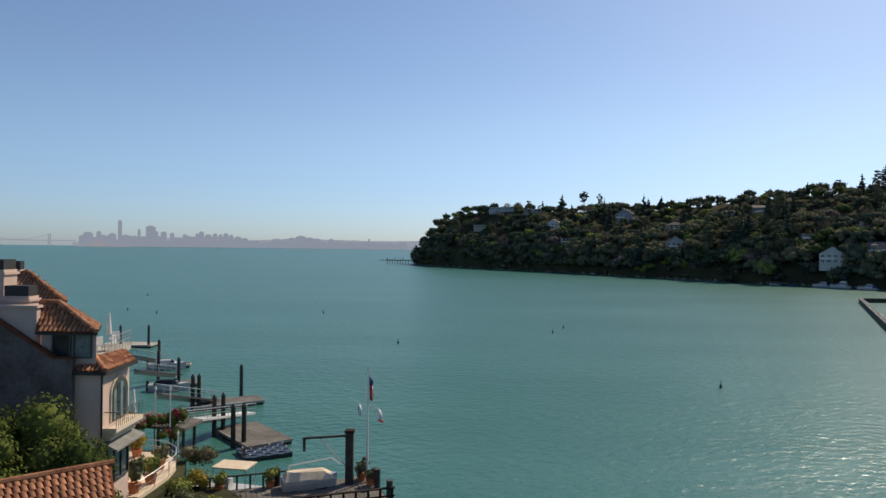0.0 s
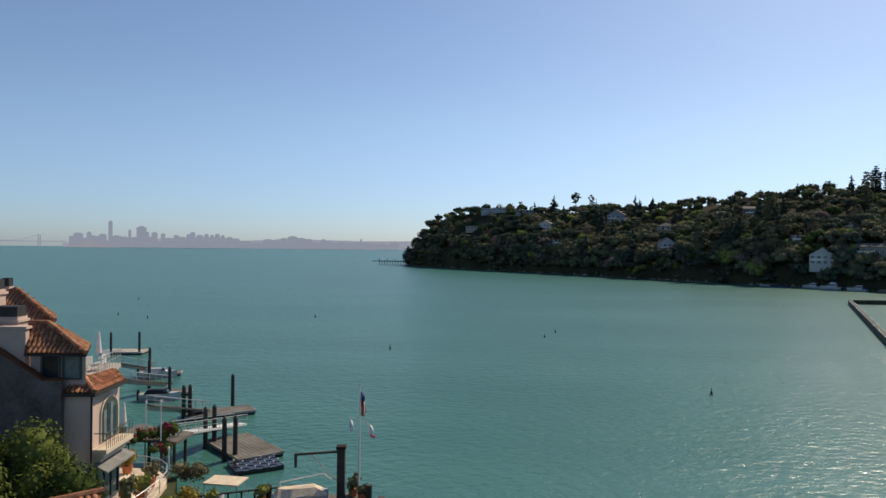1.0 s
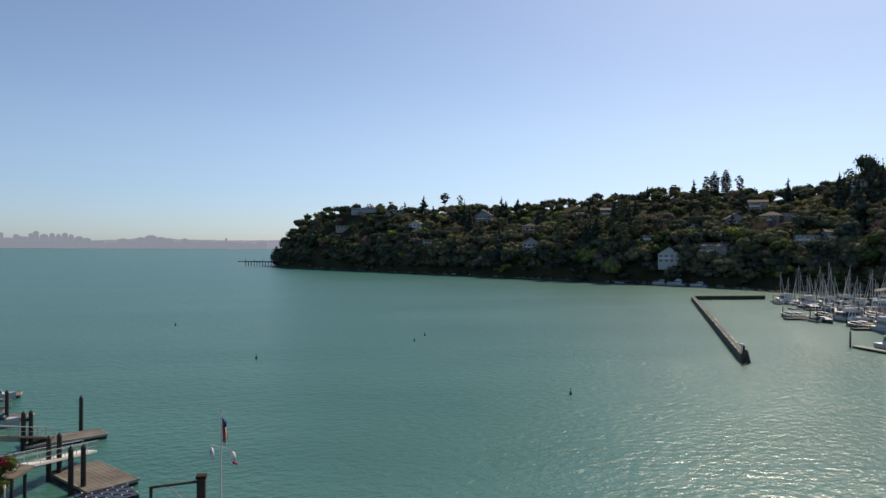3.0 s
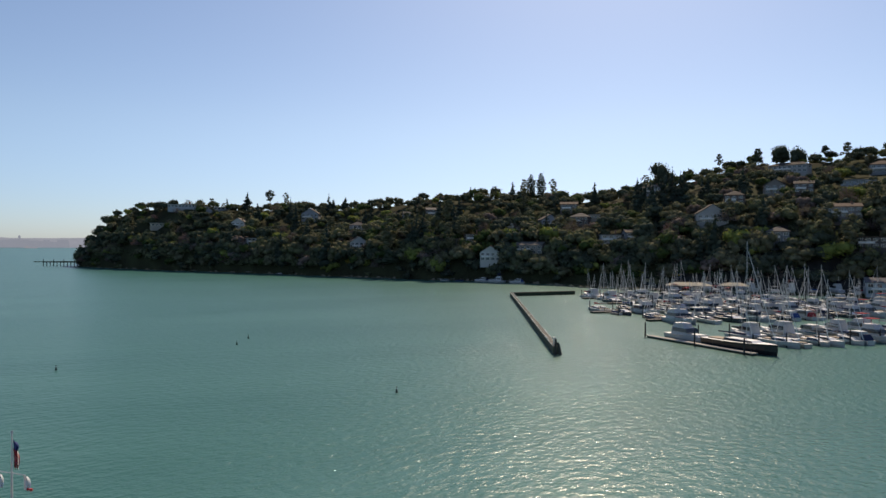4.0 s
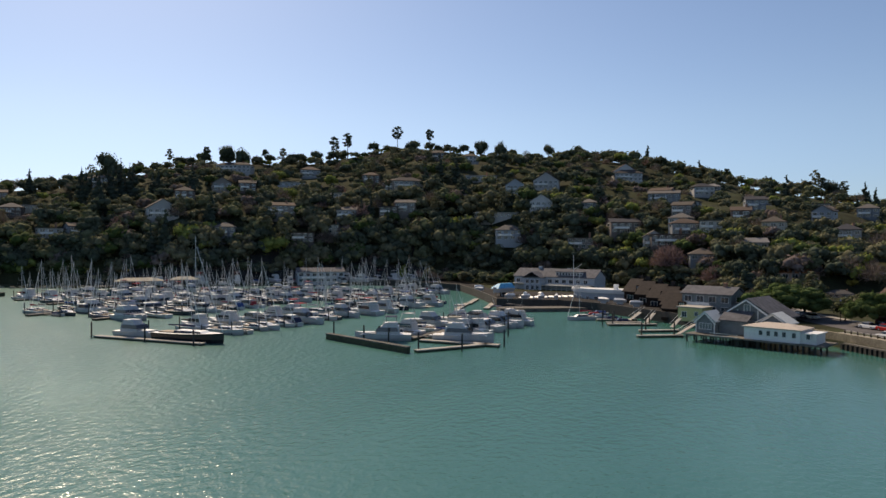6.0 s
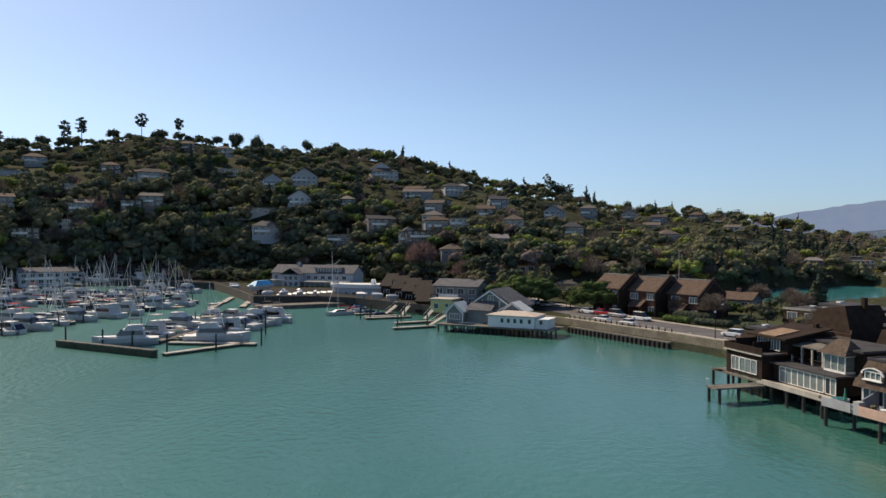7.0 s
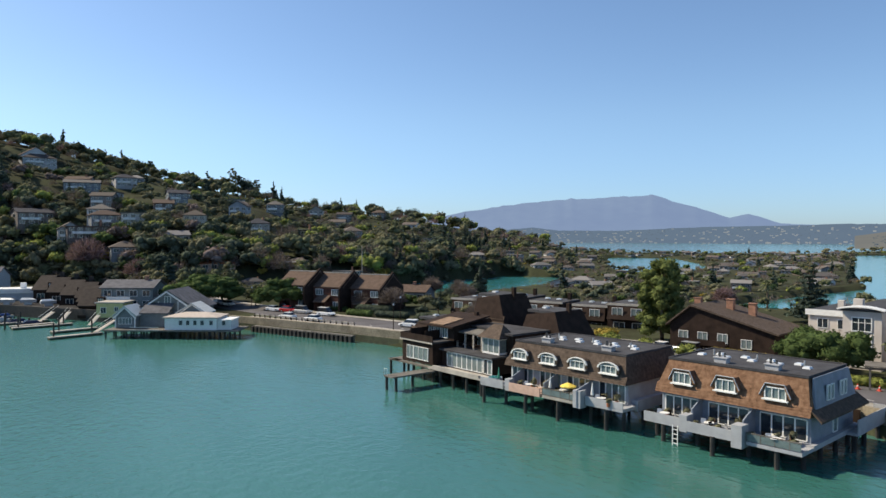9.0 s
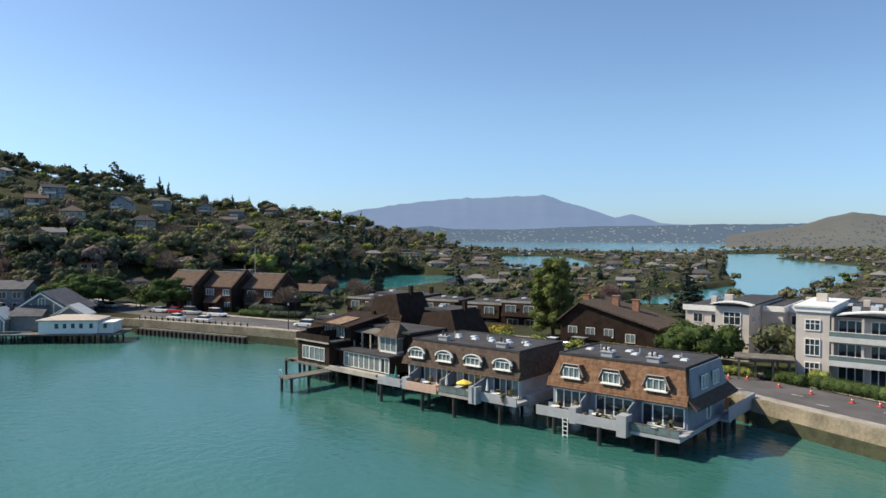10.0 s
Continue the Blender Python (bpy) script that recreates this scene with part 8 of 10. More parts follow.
# rear pavilion roof
for a, b in (((-32.0, 42.6), (-24.4, 42.6)), ((-24.4, 42.6), (-26.7, 47.0)), ((-32.0, 47.0), (-32.0, 42.6))):
    tile_roof(villa, (*a, 15.6), (*b, 15.6), (-28.25, 45.1, 17.45), (-28.35, 45.0, 17.45), False)
ridge_tiles(villa, (-24.4, 42.6, 15.7), (-28.3, 45.0, 17.55))
ridge_tiles(villa, (-32.0, 42.6, 15.7), (-28.3, 45.0, 17.55))
# lower roof skirt
tile_roof(villa, (-20.62, 36.35, 12.3), (-18.85, 36.35, 12.3), (-20.07, 37.6, 12.95), (-20.62, 37.6, 12.95))
tile_roof(villa, (-18.85, 36.35, 12.3), (-18.85, 40.5, 12.3), (-19.5, 40.5, 12.98), (-20.07, 37.6, 12.95))
ridge_tiles(villa, (-18.85, 36.35, 12.38), (-20.07, 37.6, 13.02))
part("eave_gutter", Geo().box(-20.6, -18.75, 36.25, 36.36, 12.1, 12.29).box(-18.86, -18.74, 36.37, 40.5, 12.1, 12.29), IRON, villa)
part("downpipe", Geo().tube((-19.12, 36.62, 4), (-19.12, 36.62, 12.1), 0.06, n=6), IRON, villa)
rd = part("roof_terrace", Geo().prism([(-21.6, 38.7), (-19.7, 38.7), (-20.3, 43.0), (-22.0, 43.0)], 12.6, 12.9), PALE_DOCK, villa)
g = Geo()
for i in range(9):
    g.tube((-19.75 - i * 0.07, 38.7 + i * 0.53, 12.9), (-19.75 - i * 0.07, 38.7 + i * 0.53, 13.85), 0.02, n=4)
part("terrace_rail", g.tube((-19.75, 38.7, 13.85), (-20.32, 43.0, 13.85), 0.03, n=4).tube((-19.75, 38.7, 13.4), (-20.32, 43.0, 13.4), 0.02, n=4), STEEL, rd)
part("rear_wall", Geo().box(-24, -20.5, 40.304, 43.0, 2.5, 12.59), PINK_STUCCO, villa)
for x in (-21.55, -20.35):
    window_part(villa, x, 36.9, 13.05, 0.9, 1.25, mullions=0, frame_mat=GREEN_FRAME, pane_mat=CURTAIN if x > -21 else GLASS)
# arched window on the water side with its balcony
arch = [(38.92 + 0.9 * math.cos(a), 10.65 + 0.8 * math.sin(a)) for a in [i * math.pi / 12 for i in range(13)]]
outline = [(39.82, 9.1)] + arch + [(38.02, 9.1)]
aw = part("arched_window", Geo().add([(-19.22, y, z) for y, z in outline] + [(-19.12, y, z) for y, z in outline], [tuple(range(15, 30)), tuple(reversed(range(15)))] + [(i, (i + 1) % 15, 15 + (i + 1) % 15, 15 + i) for i in range(15)]), GREEN_FRAME, villa)
for i in range(4):
    y0 = 38.1 + i * 0.42
    part("pane", Geo().box(-19.13, -19.10, y0, y0 + 0.35, 9.18, 10.75 + (0.5 if i in (1, 2) else 0.15)), GLASS if i % 2 else CURTAIN, aw)
surround = Geo()
ring = [(38.92 + 1.08 * math.cos(a), 10.65 + 0.98 * math.sin(a)) for a in [i * math.pi / 12 for i in range(13)]]
for (y0, z0), (y1, z1) in zip([(40.0, 9.1)] + ring, ring + [(37.84, 9.1)]):
    surround.tube((-19.17, y0, z0), (-19.17, y1, z1), 0.08, n=5)
part("arch_surround", surround, CREAM_STUCCO, villa)
bal = part("balcony", Geo().box(-19.198, -18.4, 36.9, 40.5, 8.7, 8.95).box(-19.198, -18.6, 37.0, 40.4, 8.45, 8.696).box(-19.198, -18.8, 37.1, 40.3, 8.2, 8.446), CREAM_STUCCO, villa)
g = Geo().tube((-18.45, 37.0, 9.85), (-18.45, 40.4, 9.85), 0.03, n=5).tube((-19.15, 37.0, 9.85), (-18.45, 37.0, 9.85), 0.03, n=5)
part("balustrade", g, GREEN_FRAME, bal)
for i in range(14):
    part("baluster", Geo().tube((-18.45, 37.0 + i * 0.26, 8.95), (-18.45 + 0.06 * (i % 2), 37.0 + i * 0.26, 9.85), 0.015, n=4), GREEN_FRAME, bal)
part("awning", Geo().add([(-19.198, 36.9, 8.15), (-19.198, 40.5, 8.15), (-18.3, 40.6, 7.75), (-18.3, 36.8, 7.75), (-19.198, 36.9, 8.05), (-19.198, 40.5, 8.05), (-18.3, 40.6, 7.65), (-18.3, 36.8, 7.65)],
                         [(3, 2, 1, 0), (4, 5, 6, 7), (0, 1, 5, 4), (1, 2, 6, 5), (2, 3, 7, 6), (3, 0, 4, 7)]), material("grey_canvas", (0.20, 0.20, 0.19), 0.9), villa, "folded grey awning")
part("bay_wall", Geo().box(-21.5, -19.198, 35.2, 36.24, 2.5, 8.0), CREAM_STUCCO, villa)
window_part(villa, -19.2, 38.75, 5.6, 2.6, 2.2, turn=90, mullions=2, frame_mat=GREEN_FRAME, pane_mat=GLASS)
for x, y, z, w, d, h in ((-26.2, 38.6, 14, 1.3, 1.3, 4.5), (-24.5, 37.9, 14, 1.5, 1.0, 3.0), (-29.8, 46.5, 15, 0.6, 0.6, 3.2)):
    ch = part("chimney", Geo().box(x - w / 2, x + w / 2, y - d / 2, y + d / 2, z, z + h - 0.6).box(x - w / 2 - 0.1, x + w / 2 + 0.1, y - d / 2 - 0.1, y + d / 2 + 0.1, z + h - 0.9, z + h - 0.75), PINK_STUCCO, villa)
    part("chimney_cap", Geo().box(x - w / 2 + 0.05, x + w / 2 - 0.05, y - d / 2 + 0.05, y + d / 2 - 0.05, z + h - 0.596, z + h), IRON, ch)
closed = thing("parasol", at(-20.9, 41.2, 12.9), "folded white parasol on the roof terrace", "parasol")
part("pole", Geo().tube((0, 0, 0), (0, 0, 2.3), 0.03, n=6), STEEL, closed)
part("canopy", Geo().tube((0, 0, 0.9), (0, 0, 2.25), 0.2, 0.05, 8), WHITE, closed)
for x, y in ((-20.9, 39.6), (-20.4, 40.3), (-21.1, 42.3)):
    ch = thing("terrace_chair", at(x, y, 12.9, 40 * x), "pale outdoor chair on the roof terrace", "chair", "terrace chairs")
    part("seat", Geo().box(-0.25, 0.25, -0.25, 0.25, 0.4, 0.46), WHITE, ch)
    part("backrest", Geo().box(-0.25, 0.25, 0.2, 0.26, 0.464, 0.95), WHITE, ch)
    for u in (-0.22, 0.22):
        for v in (-0.22, 0.22):
            part("leg", Geo().tube((u, v, 0), (u, v, 0.4), 0.02, n=4), STEEL, ch)

lodge = thing("lodge", at(0, 0), "low outbuilding with a sloping red clay tile roof", "house")
part("wall", Geo().add([(-22, 20.2, 3), (-14.3, 26.8, 3), (-12.4, 23.8, 3), (-20.0, 17.2, 3), (-22, 20.2, 9.8), (-14.3, 26.8, 9.8), (-12.4, 23.8, 8.6), (-20.0, 17.2, 8.6)], [(3, 2, 1, 0), (4, 5, 6, 7), (0, 1, 5, 4), (1, 2, 6, 5), (2, 3, 7, 6), (3, 0, 4, 7)]), CREAM_STUCCO, lodge)
tile_roof(lodge, (-17.6, 19.0, 8.75), (-12.2, 23.7, 8.75), (-14.0, 26.8, 10.1), (-19.4, 22.1, 10.1))
ridge_tiles(lodge, (-22.2, 19.7, 10.15), (-13.9, 26.9, 10.15))

# big leafy shrubs before the villa
GARDEN = [foliage("garden_leaf", (0.062, 0.088, 0.026)), foliage("garden_leaf_light", (0.095, 0.120, 0.034))]
gr = np.random.default_rng(31)
for x, y, z, s, k, label in ((-20.6, 31.8, 3.4, 1.65, 2, "dense green garden tree beside the villa wall"), (-18.4, 31.2, 3.4, 1.35, 8, "leafy green shrub beside the villa wall"), (-23.8, 29.5, 3.4, 1.75, 0, "dark green garden tree before the villa"),
                             (-17.6, 33.0, 3.4, 0.8, 2, "olive-green shrub with pale blossom"), (-20.8, 28.2, 3.4, 1.5, 2, "broad olive-green garden shrub")):
    blobs = [(0, 0, 3.1, 1.4, 1.5)] + [(1.2 * math.cos(a) * q, 1.2 * math.sin(a) * q, zz, rr, rr) for a, q, zz, rr in [(gr.uniform(0, 6.3), gr.uniform(0.5, 1.2), gr.uniform(1.6, 4.4), gr.uniform(0.5, 0.95)) for _ in range(14)]]
    v, f = crown(gr, blobs, 9000, 0.085)
    tr = thing("garden_tree", at(x, y, z), label, "tree", "garden trees")
    ob = part("crown", mesh_from_arrays("crown", v * s, f, [GARDEN[k == 2]]), None, tr)
    part("trunk", Geo().tube((0, 0, -0.3), (0.1, 0, 2.2 * s), 0.16 * s, 0.08 * s), BARK, tr)

# patio with curved edge and rail
arc = [(-23.0, 50.2), (-21.6, 50.1), (-20.2, 49.4), (-19.2, 48.2), (-18.6, 46.6), (-18.4, 44.8), (-18.5, 42.6), (-18.7, 40.6)]
patio = solid("patio", Geo().prism(arc + [(-24, 40.6), (-24, 50.2)], 3.3, 3.75), CREAM_PAVING, "cream paved patio with a curved edge", "patio", kind="structure")
rail = thing("patio_rail", at(0, 0), "curved steel patio rail on thin posts", "railing")
for (x0, y0), (x1, y1) in zip(arc, arc[1:]):
    part("post", Geo().tube((x0, y0, 3.75), (x0, y0, 4.7), 0.03, n=5), STEEL, rail)
    part("bar", Geo().tube((x0, y0, 4.7), (x1, y1, 4.7), 0.035, n=5).tube((x0, y0, 4.25), (x1, y1, 4.25), 0.02, n=4), STEEL, rail)
RED_FLOWER = foliage("crimson_blossom", (0.30, 0.035, 0.08))
for x, y, h, mat, label in ((-19.3, 41.4, 1.3, LEAF[0], "leafy shrub in a terracotta pot"), (-19.0, 43.2, 0.9, LEAF[3], "yellow-green shrub in a terracotta pot"), (-19.6, 46.2, 0.8, LEAF[2], "olive shrub in a terracotta pot"),
                            (-22.4, 49.0, 0.8, LEAF[6], "golden flowering shrub in a pot")):
    z = 3.75 if y < 50 and x < -18.35 else (3.5 if x < -18.3 else 8.65)
    potted_plant(at(x, y, z, 0) @ Matrix.Scale(1.5, 4), gr, h, mat, label)
for x, y, s, k in ((-17.2, 43.5, 0.55, 3), (-16.9, 46.0, 0.5, 6), (-18.0, 48.9, 0.55, 2), (-16.6, 41.5, 0.5, 0), (-15.4, 40.0, 0.6, 0), (-14.0, 41.5, 0.5, 3), (-16.0, 38.0, 0.7, 2), (-13.2, 39.6, 0.6, 0)):
    v, f = bush(gr, 700, size=0.22)
    sh = thing("garden_shrub", at(x, y, 3.3 if x < -17.5 else 2.6), "low garden shrub on the bank by the water", "shrub", "garden shrubs")
    part("crown", mesh_from_arrays("crown", v * s, f, [LEAF[k]]), None, sh)
for x, y, z, s in ((-24.0, 60.6, 3.0, 0.75), (-25.4, 59.6, 3.2, 0.6), (-25.9, 57.4, 3.3, 0.5), (-23.2, 57.6, 2.6, 0.5)):
    sh = thing("flowering_shrub", at(x, y, z), "loose crimson-flowering shrub beside the landing", "shrub", "crimson shrubs")
    v, f = bush(gr, 900, size=0.13)
    part("crown", mesh_from_arrays("crown", v * s * 0.85, f, [GARDEN[0]]), None, sh)
    v, f = crown(gr, [(gr.uniform(-1.3, 1.3), gr.uniform(-1.3, 1.3), gr.uniform(0.8, 2.2), 0.3, 0.3) for _ in range(14)], 900, 0.12)
    part("blossom", mesh_from_arrays("blossom", v * s * 0.85, f, [RED_FLOWER]), None, sh, "crimson blossom")
    part("stem", Geo().tube((0, 0, -3.5), (0, 0, 1.0 * s), 0.08, 0.05, 6), BARK, sh)
solid("bank", Geo().prism([(-18.4, 30), (-17.6, 40), (-17.2, 46), (-15, 46), (-12, 42.6), (-12, 34), (-13, 28)], -1.5, 2.6), EARTH, "planted earth bank between patio and deck", "ground", kind="structure")
for x, y, h in ((-25.5, 60, 3.0), (-23.6, 58.5, 3.4), (-21.4, 54.5, 3.2)):
    lp = thing("lamp_post", at(x, y, 0.8 if x > -23 else 3.5), "thin white lamp post on the landing", "lamp post", "lamp posts")
    part("post", Geo().tube((0, 0, -1.5 if x > -23 else 0), (0, 0, h), 0.06, n=6), WHITE, lp)
    part("head", Geo().tube((0, 0, h), (0, 0, h + 0.2), 0.12, 0.06, 8), WHITE, lp)


# ---- private deck with davit crane and flagpole ----
deck = thing("boat_deck", at(-9.5, 44.8, -0.7, 20) @ at(9.5, -45.5), "weathered timber boat deck on piles with rails", "deck")
for i in range(34):
    x = -15.2 + i * 0.335
    part("plank", Geo().box(x, x + 0.315, 42.4 + max(0, (x + 8) * 0.05), 48.6, 2.92, 3.0), DOCK_WOOD, deck)
part("edge_beam", Geo().box(-15.3, -3.7, 42.3, 42.45, 2.4, 2.9).box(-15.3, -3.7, 48.5, 48.65, 2.4, 2.9).box(-3.85, -3.7, 42.45, 48.5, 2.4, 2.9), DARK_WOOD, deck)
for i in range(9):
    x = -10.4 + i * 0.83
    part("rail_post", Geo().box(x - 0.07, x + 0.07, 42.55, 42.69, 3.0, 4.0), DARK_WOOD, deck)
part("rail_board", Geo().box(-10.6, -3.6, 42.5, 42.74, 4.004, 4.08).box(-10.6, -3.6, 42.58, 42.66, 3.45, 3.55), DARK_WOOD, deck)
for i in range(8):
    x = -15.2 + i * 0.9
    part("rail_post", Geo().box(x - 0.06, x + 0.06, 48.4, 48.52, 3.0, 3.95), DARK_WOOD, deck)
part("rail_board", Geo().box(-15.4, -8.8, 48.38, 48.54, 3.954, 4.03), DARK_WOOD, deck)
piles_under(deck, [(x, y) for x in (-15, -11, -7.5) for y in (42.6, 48.3)], 2.9, 0.2)
for x, y, h in ((-3.9, 42.8, 4.5), (-3.9, 46.0, 4.3), (-4.2, 48.4, 4.5), (-10.6, 48.6, 4.2)):
    part("corner_post", Geo().tube((x, y, -1.5), (x, y, h), 0.24, 0.22, 10), PILE_WOOD, deck)
crane = thing("davit_crane", at(-6.5, 47.9, 2.3), "dark timber davit crane with a steel arm and hook", "crane")
part("post", Geo().box(-0.28, 0.28, -0.28, 0.28, 0, 3.7), PILE_WOOD, crane)
part("post_cap", Geo().box(-0.34, 0.34, -0.34, 0.34, 3.704, 3.9), DARK_WOOD, crane)
part("arm", Geo().slab((0, 0, 3.55), (-3.4, 0, 3.3), 0.16, 0.14), PILE_WOOD, crane)
part("brace", Geo().tube((-0.2, 0, 1.2), (-2.2, 0, 3.3), 0.05, n=6), STEEL, crane)
part("hook_block", Geo().tube((-3.3, 0, 3.2), (-3.3, 0, 2.3), 0.12, 0.1, 8), IRON, crane)
flagpole = thing("flagpole", at(-5.25, 48.3, 2.3) @ Matrix.Translation((0, 0, 0.7)), "white flagpole with a yardarm and three limp flags", "flagpole")
part("pole", Geo().tube((0, 0, -0.7), (0, 0, 7.5), 0.09, 0.05), WHITE, flagpole)
part("truck", Geo().tube((0, 0, 7.5), (0, 0, 7.65), 0.1, 0.04, 8), STEEL, flagpole)
part("yard", Geo().tube((-0.75, 0.1, 5.15), (0.75, -0.1, 4.75), 0.035, n=6), WHITE, flagpole)
FLAG_RED, FLAG_WHITE, FLAG_BLUE = material("flag_red", (0.45, 0.03, 0.04), 0.8), material("flag_white", (0.75, 0.75, 0.75), 0.8), material("flag_blue", (0.03, 0.05, 0.18), 0.8)


def limp_cloth(x, z0, z1, w, sway=0.12, n=8):
    """Hanging cloth in folds: a thin wavy strip with two faces."""
    g = Geo()
    rows = []
    for k in range(n + 1):
        s = k / n
        z = z1 + (z0 - z1) * s
        rows.append([(x + w * (0.35 + 0.65 * math.sin(s * 2.2 + 0.4)) * u + sway * s * 0.4, sway * math.sin(u * 7 + s * 3), z - 0.15 * u) for u in (0, 0.33, 0.66, 1.0)])
    front = [p for r in rows for p in r]
    back = [(p[0], p[1] + 0.02, p[2]) for p in front]
    m = len(front)
    f = []
    for k in range(n):
        for i in range(3):
            q = (k * 4 + i, k * 4 + i + 1, k * 4 + i + 5, k * 4 + i + 4)
            f += [q, tuple(m + j for j in reversed(q))]
    return g.add(front + back, f)


fl = part("striped_flag", limp_cloth(0.06, 5.35, 6.5, 0.34), FLAG_RED, flagpole, "red and white striped flag hanging limp")
part("canton", limp_cloth(0.05, 6.45, 7.05, 0.30), FLAG_BLUE, fl)
for i in range(3):
    part("white_stripe", limp_cloth(0.075 + i * 0.11, 5.3 - 0.05 * i, 6.45, 0.05), FLAG_WHITE, fl)
f2 = part("pennant", limp_cloth(-0.75, 4.2, 5.1, 0.28), FLAG_WHITE, flagpole, "white and blue flag hanging from the yard")
part("blue_band", limp_cloth(-0.78, 4.5, 4.85, 0.2), material("flag_pale_blue", (0.25, 0.40, 0.65), 0.8), f2)
f3 = part("pennant", limp_cloth(0.62, 3.85, 4.75, 0.40), FLAG_WHITE, flagpole, "white flag with a red lower band hanging from the yard")
part("red_band", limp_cloth(0.72, 3.78, 3.98, 0.42), FLAG_RED, f3)
COVER = material("cream_boat_cover", (0.60, 0.50, 0.38), 0.85, vary=0.15, scale=1.5, fine=6, bump=0.3)
cb = thing("covered_boat", at(-9.2, 46.9, 2.55, -72), "small boat under a cream canvas cover on the deck", "boat")
part("hull", hull_geo(3.9, 1.6, 0.55), SHADED_GELCOAT, cb)
part("cover", taper_box(Geo(), 0.8, -1.8, 1.75, 0.5, 1.0, 0.5, 1.6, 0.4), COVER, cb)
part("skid", Geo().box(-0.5, 0.5, -1.2, 1.2, -0.25, -0.2), DARK_WOOD, cb)
bow = thing("tube_frame", at(-9.2, 48.0, 2.3, 18), "bent white steel tube frame over the boat", "frame")
part("tube", Geo().tube((-1.7, 0, 0), (-1.7, 0, 1.35), 0.05, n=6).tube((-1.7, 0, 1.35), (1.4, 0, 1.7), 0.05, n=6).tube((1.4, 0, 1.7), (2.0, 0, 1.2), 0.05, n=6), WHITE, bow)
for x, y, h, w in ((-5.7, 48.6, 0.8, 0.7), (-4.9, 47.6, 0.6, 0.6), (-12.0, 46.9, 0.7, 0.5), (-15.2, 45.6, 0.8, 0.6)):
    potted_plant(at(x, y, 2.3) @ Matrix.Scale(1.3, 4), gr, h, LEAF[0] if x > -8 else LEAF[3], "leafy plant in a tub on the boat deck")
canopy_boat = thing("launch", at(-16.2, 51.0, 0, 80), "white launch with a cream canopy moored by the deck", "motorboat")
part("hull", hull_geo(7.0, 2.3, 0.75), SHADED_GELCOAT, canopy_boat)
part("canopy", Geo().box(-1.0, 1.0, -1.9, 0.9, 2.55, 2.65), COVER, canopy_boat)
for x in (-0.9, 0.9):
    for y in (-1.8, 0.8):
        part("canopy_post", Geo().tube((x, y, 0.7), (x, y, 2.55), 0.03, n=5), STEEL, canopy_boat)
part("console", Geo().box(-0.4, 0.4, -0.2, 0.4, 0.75, 1.5), SHADED_GELCOAT, canopy_boat)
inflatable = thing("inflatable_boat", at(-2.6, 41.8, 0.1, 35), "grey inflatable boat by the deck's corner", "boat")
part("tube", Geo().tube((-0.6, -1.6, 0.3), (-0.6, 1.2, 0.3), 0.26, 0.26).tube((0.6, -1.6, 0.3), (0.6, 1.2, 0.3), 0.26, 0.26).tube((-0.6, 1.2, 0.3), (0, 2.0, 0.45), 0.26, 0.22).tube((0.6, 1.2, 0.3), (0, 2.0, 0.45), 0.26, 0.22), BLUE_SIDING, inflatable)
part("floor", Geo().box(-0.5, 0.5, -1.4, 1.3, 0.1, 0.2), PALE_DOCK, inflatable)
float_low = dock(at(-3.4, 43.6, 0, -35), 6.0, 2.4, "low tan float beside the boat deck", mat=DOCK_WOOD, group="private docks")

# ---- private docks beyond ----
def gangway(a, b, width, label, mat=None, high=1.0):
    ob = thing("gangway", at(0, 0), label, "gangway", "gangways")
    part("deck", Geo().slab(a, b, width, 0.18), mat or DOCK_WOOD, ob)
    a, b, up = Vector(a), Vector(b), Vector((0, 0, high))
    side = (b - a).cross(up).normalized() * (width / 2)
    for s in (1, -1):
        part("handrail", Geo().tube(a + up + side * s, b + up + side * s, 0.05, n=5).tube(a + up * 0.5 + side * s, b + up * 0.5 + side * s, 0.03, n=4), STEEL, ob)
        for i in range(8):
            p = a.lerp(b, i / 7) + side * s
            part("baluster", Geo().tube(p, p + up, 0.03, n=4), STEEL, ob)
    part("girder", Geo().slab(a - side + Vector((0, 0, -0.2)), b - side + Vector((0, 0, -0.2)), 0.1, 0.5), GREY_TRIM, ob)
    return ob


def raft(x, y, turn, L, W, mat, label, top=0.5):
    ob = thing("floating_dock", at(x, y, 0, turn), label, "dock", "private docks")
    n = int(W / 0.42)
    for i in range(n):
        part("plank", Geo().box(-L / 2, L / 2, -W / 2 + W * i / n, -W / 2 + W * (i + 0.94) / n, top - 0.07, top), mat, ob)
    part("float", Geo().box(-L / 2 + 0.05, L / 2 - 0.05, -W / 2 + 0.05, W / 2 - 0.05, -0.3, top - 0.074), HULL_DARK, ob)
    part("rub_rail", Geo().box(-L / 2 - 0.06, L / 2 + 0.06, -W / 2 - 0.06, -W / 2 - 0.003, top - 0.2, top + 0.04).box(-L / 2 - 0.06, L / 2 + 0.06, W / 2 + 0.003, W / 2 + 0.06, top - 0.2, top + 0.04)
         .box(-L / 2 - 0.06, -L / 2 - 0.003, -W / 2, W / 2, top - 0.2, top + 0.04).box(L / 2 + 0.003, L / 2 + 0.06, -W / 2, W / 2, top - 0.2, top + 0.04), PALE_DOCK, ob)
    return ob


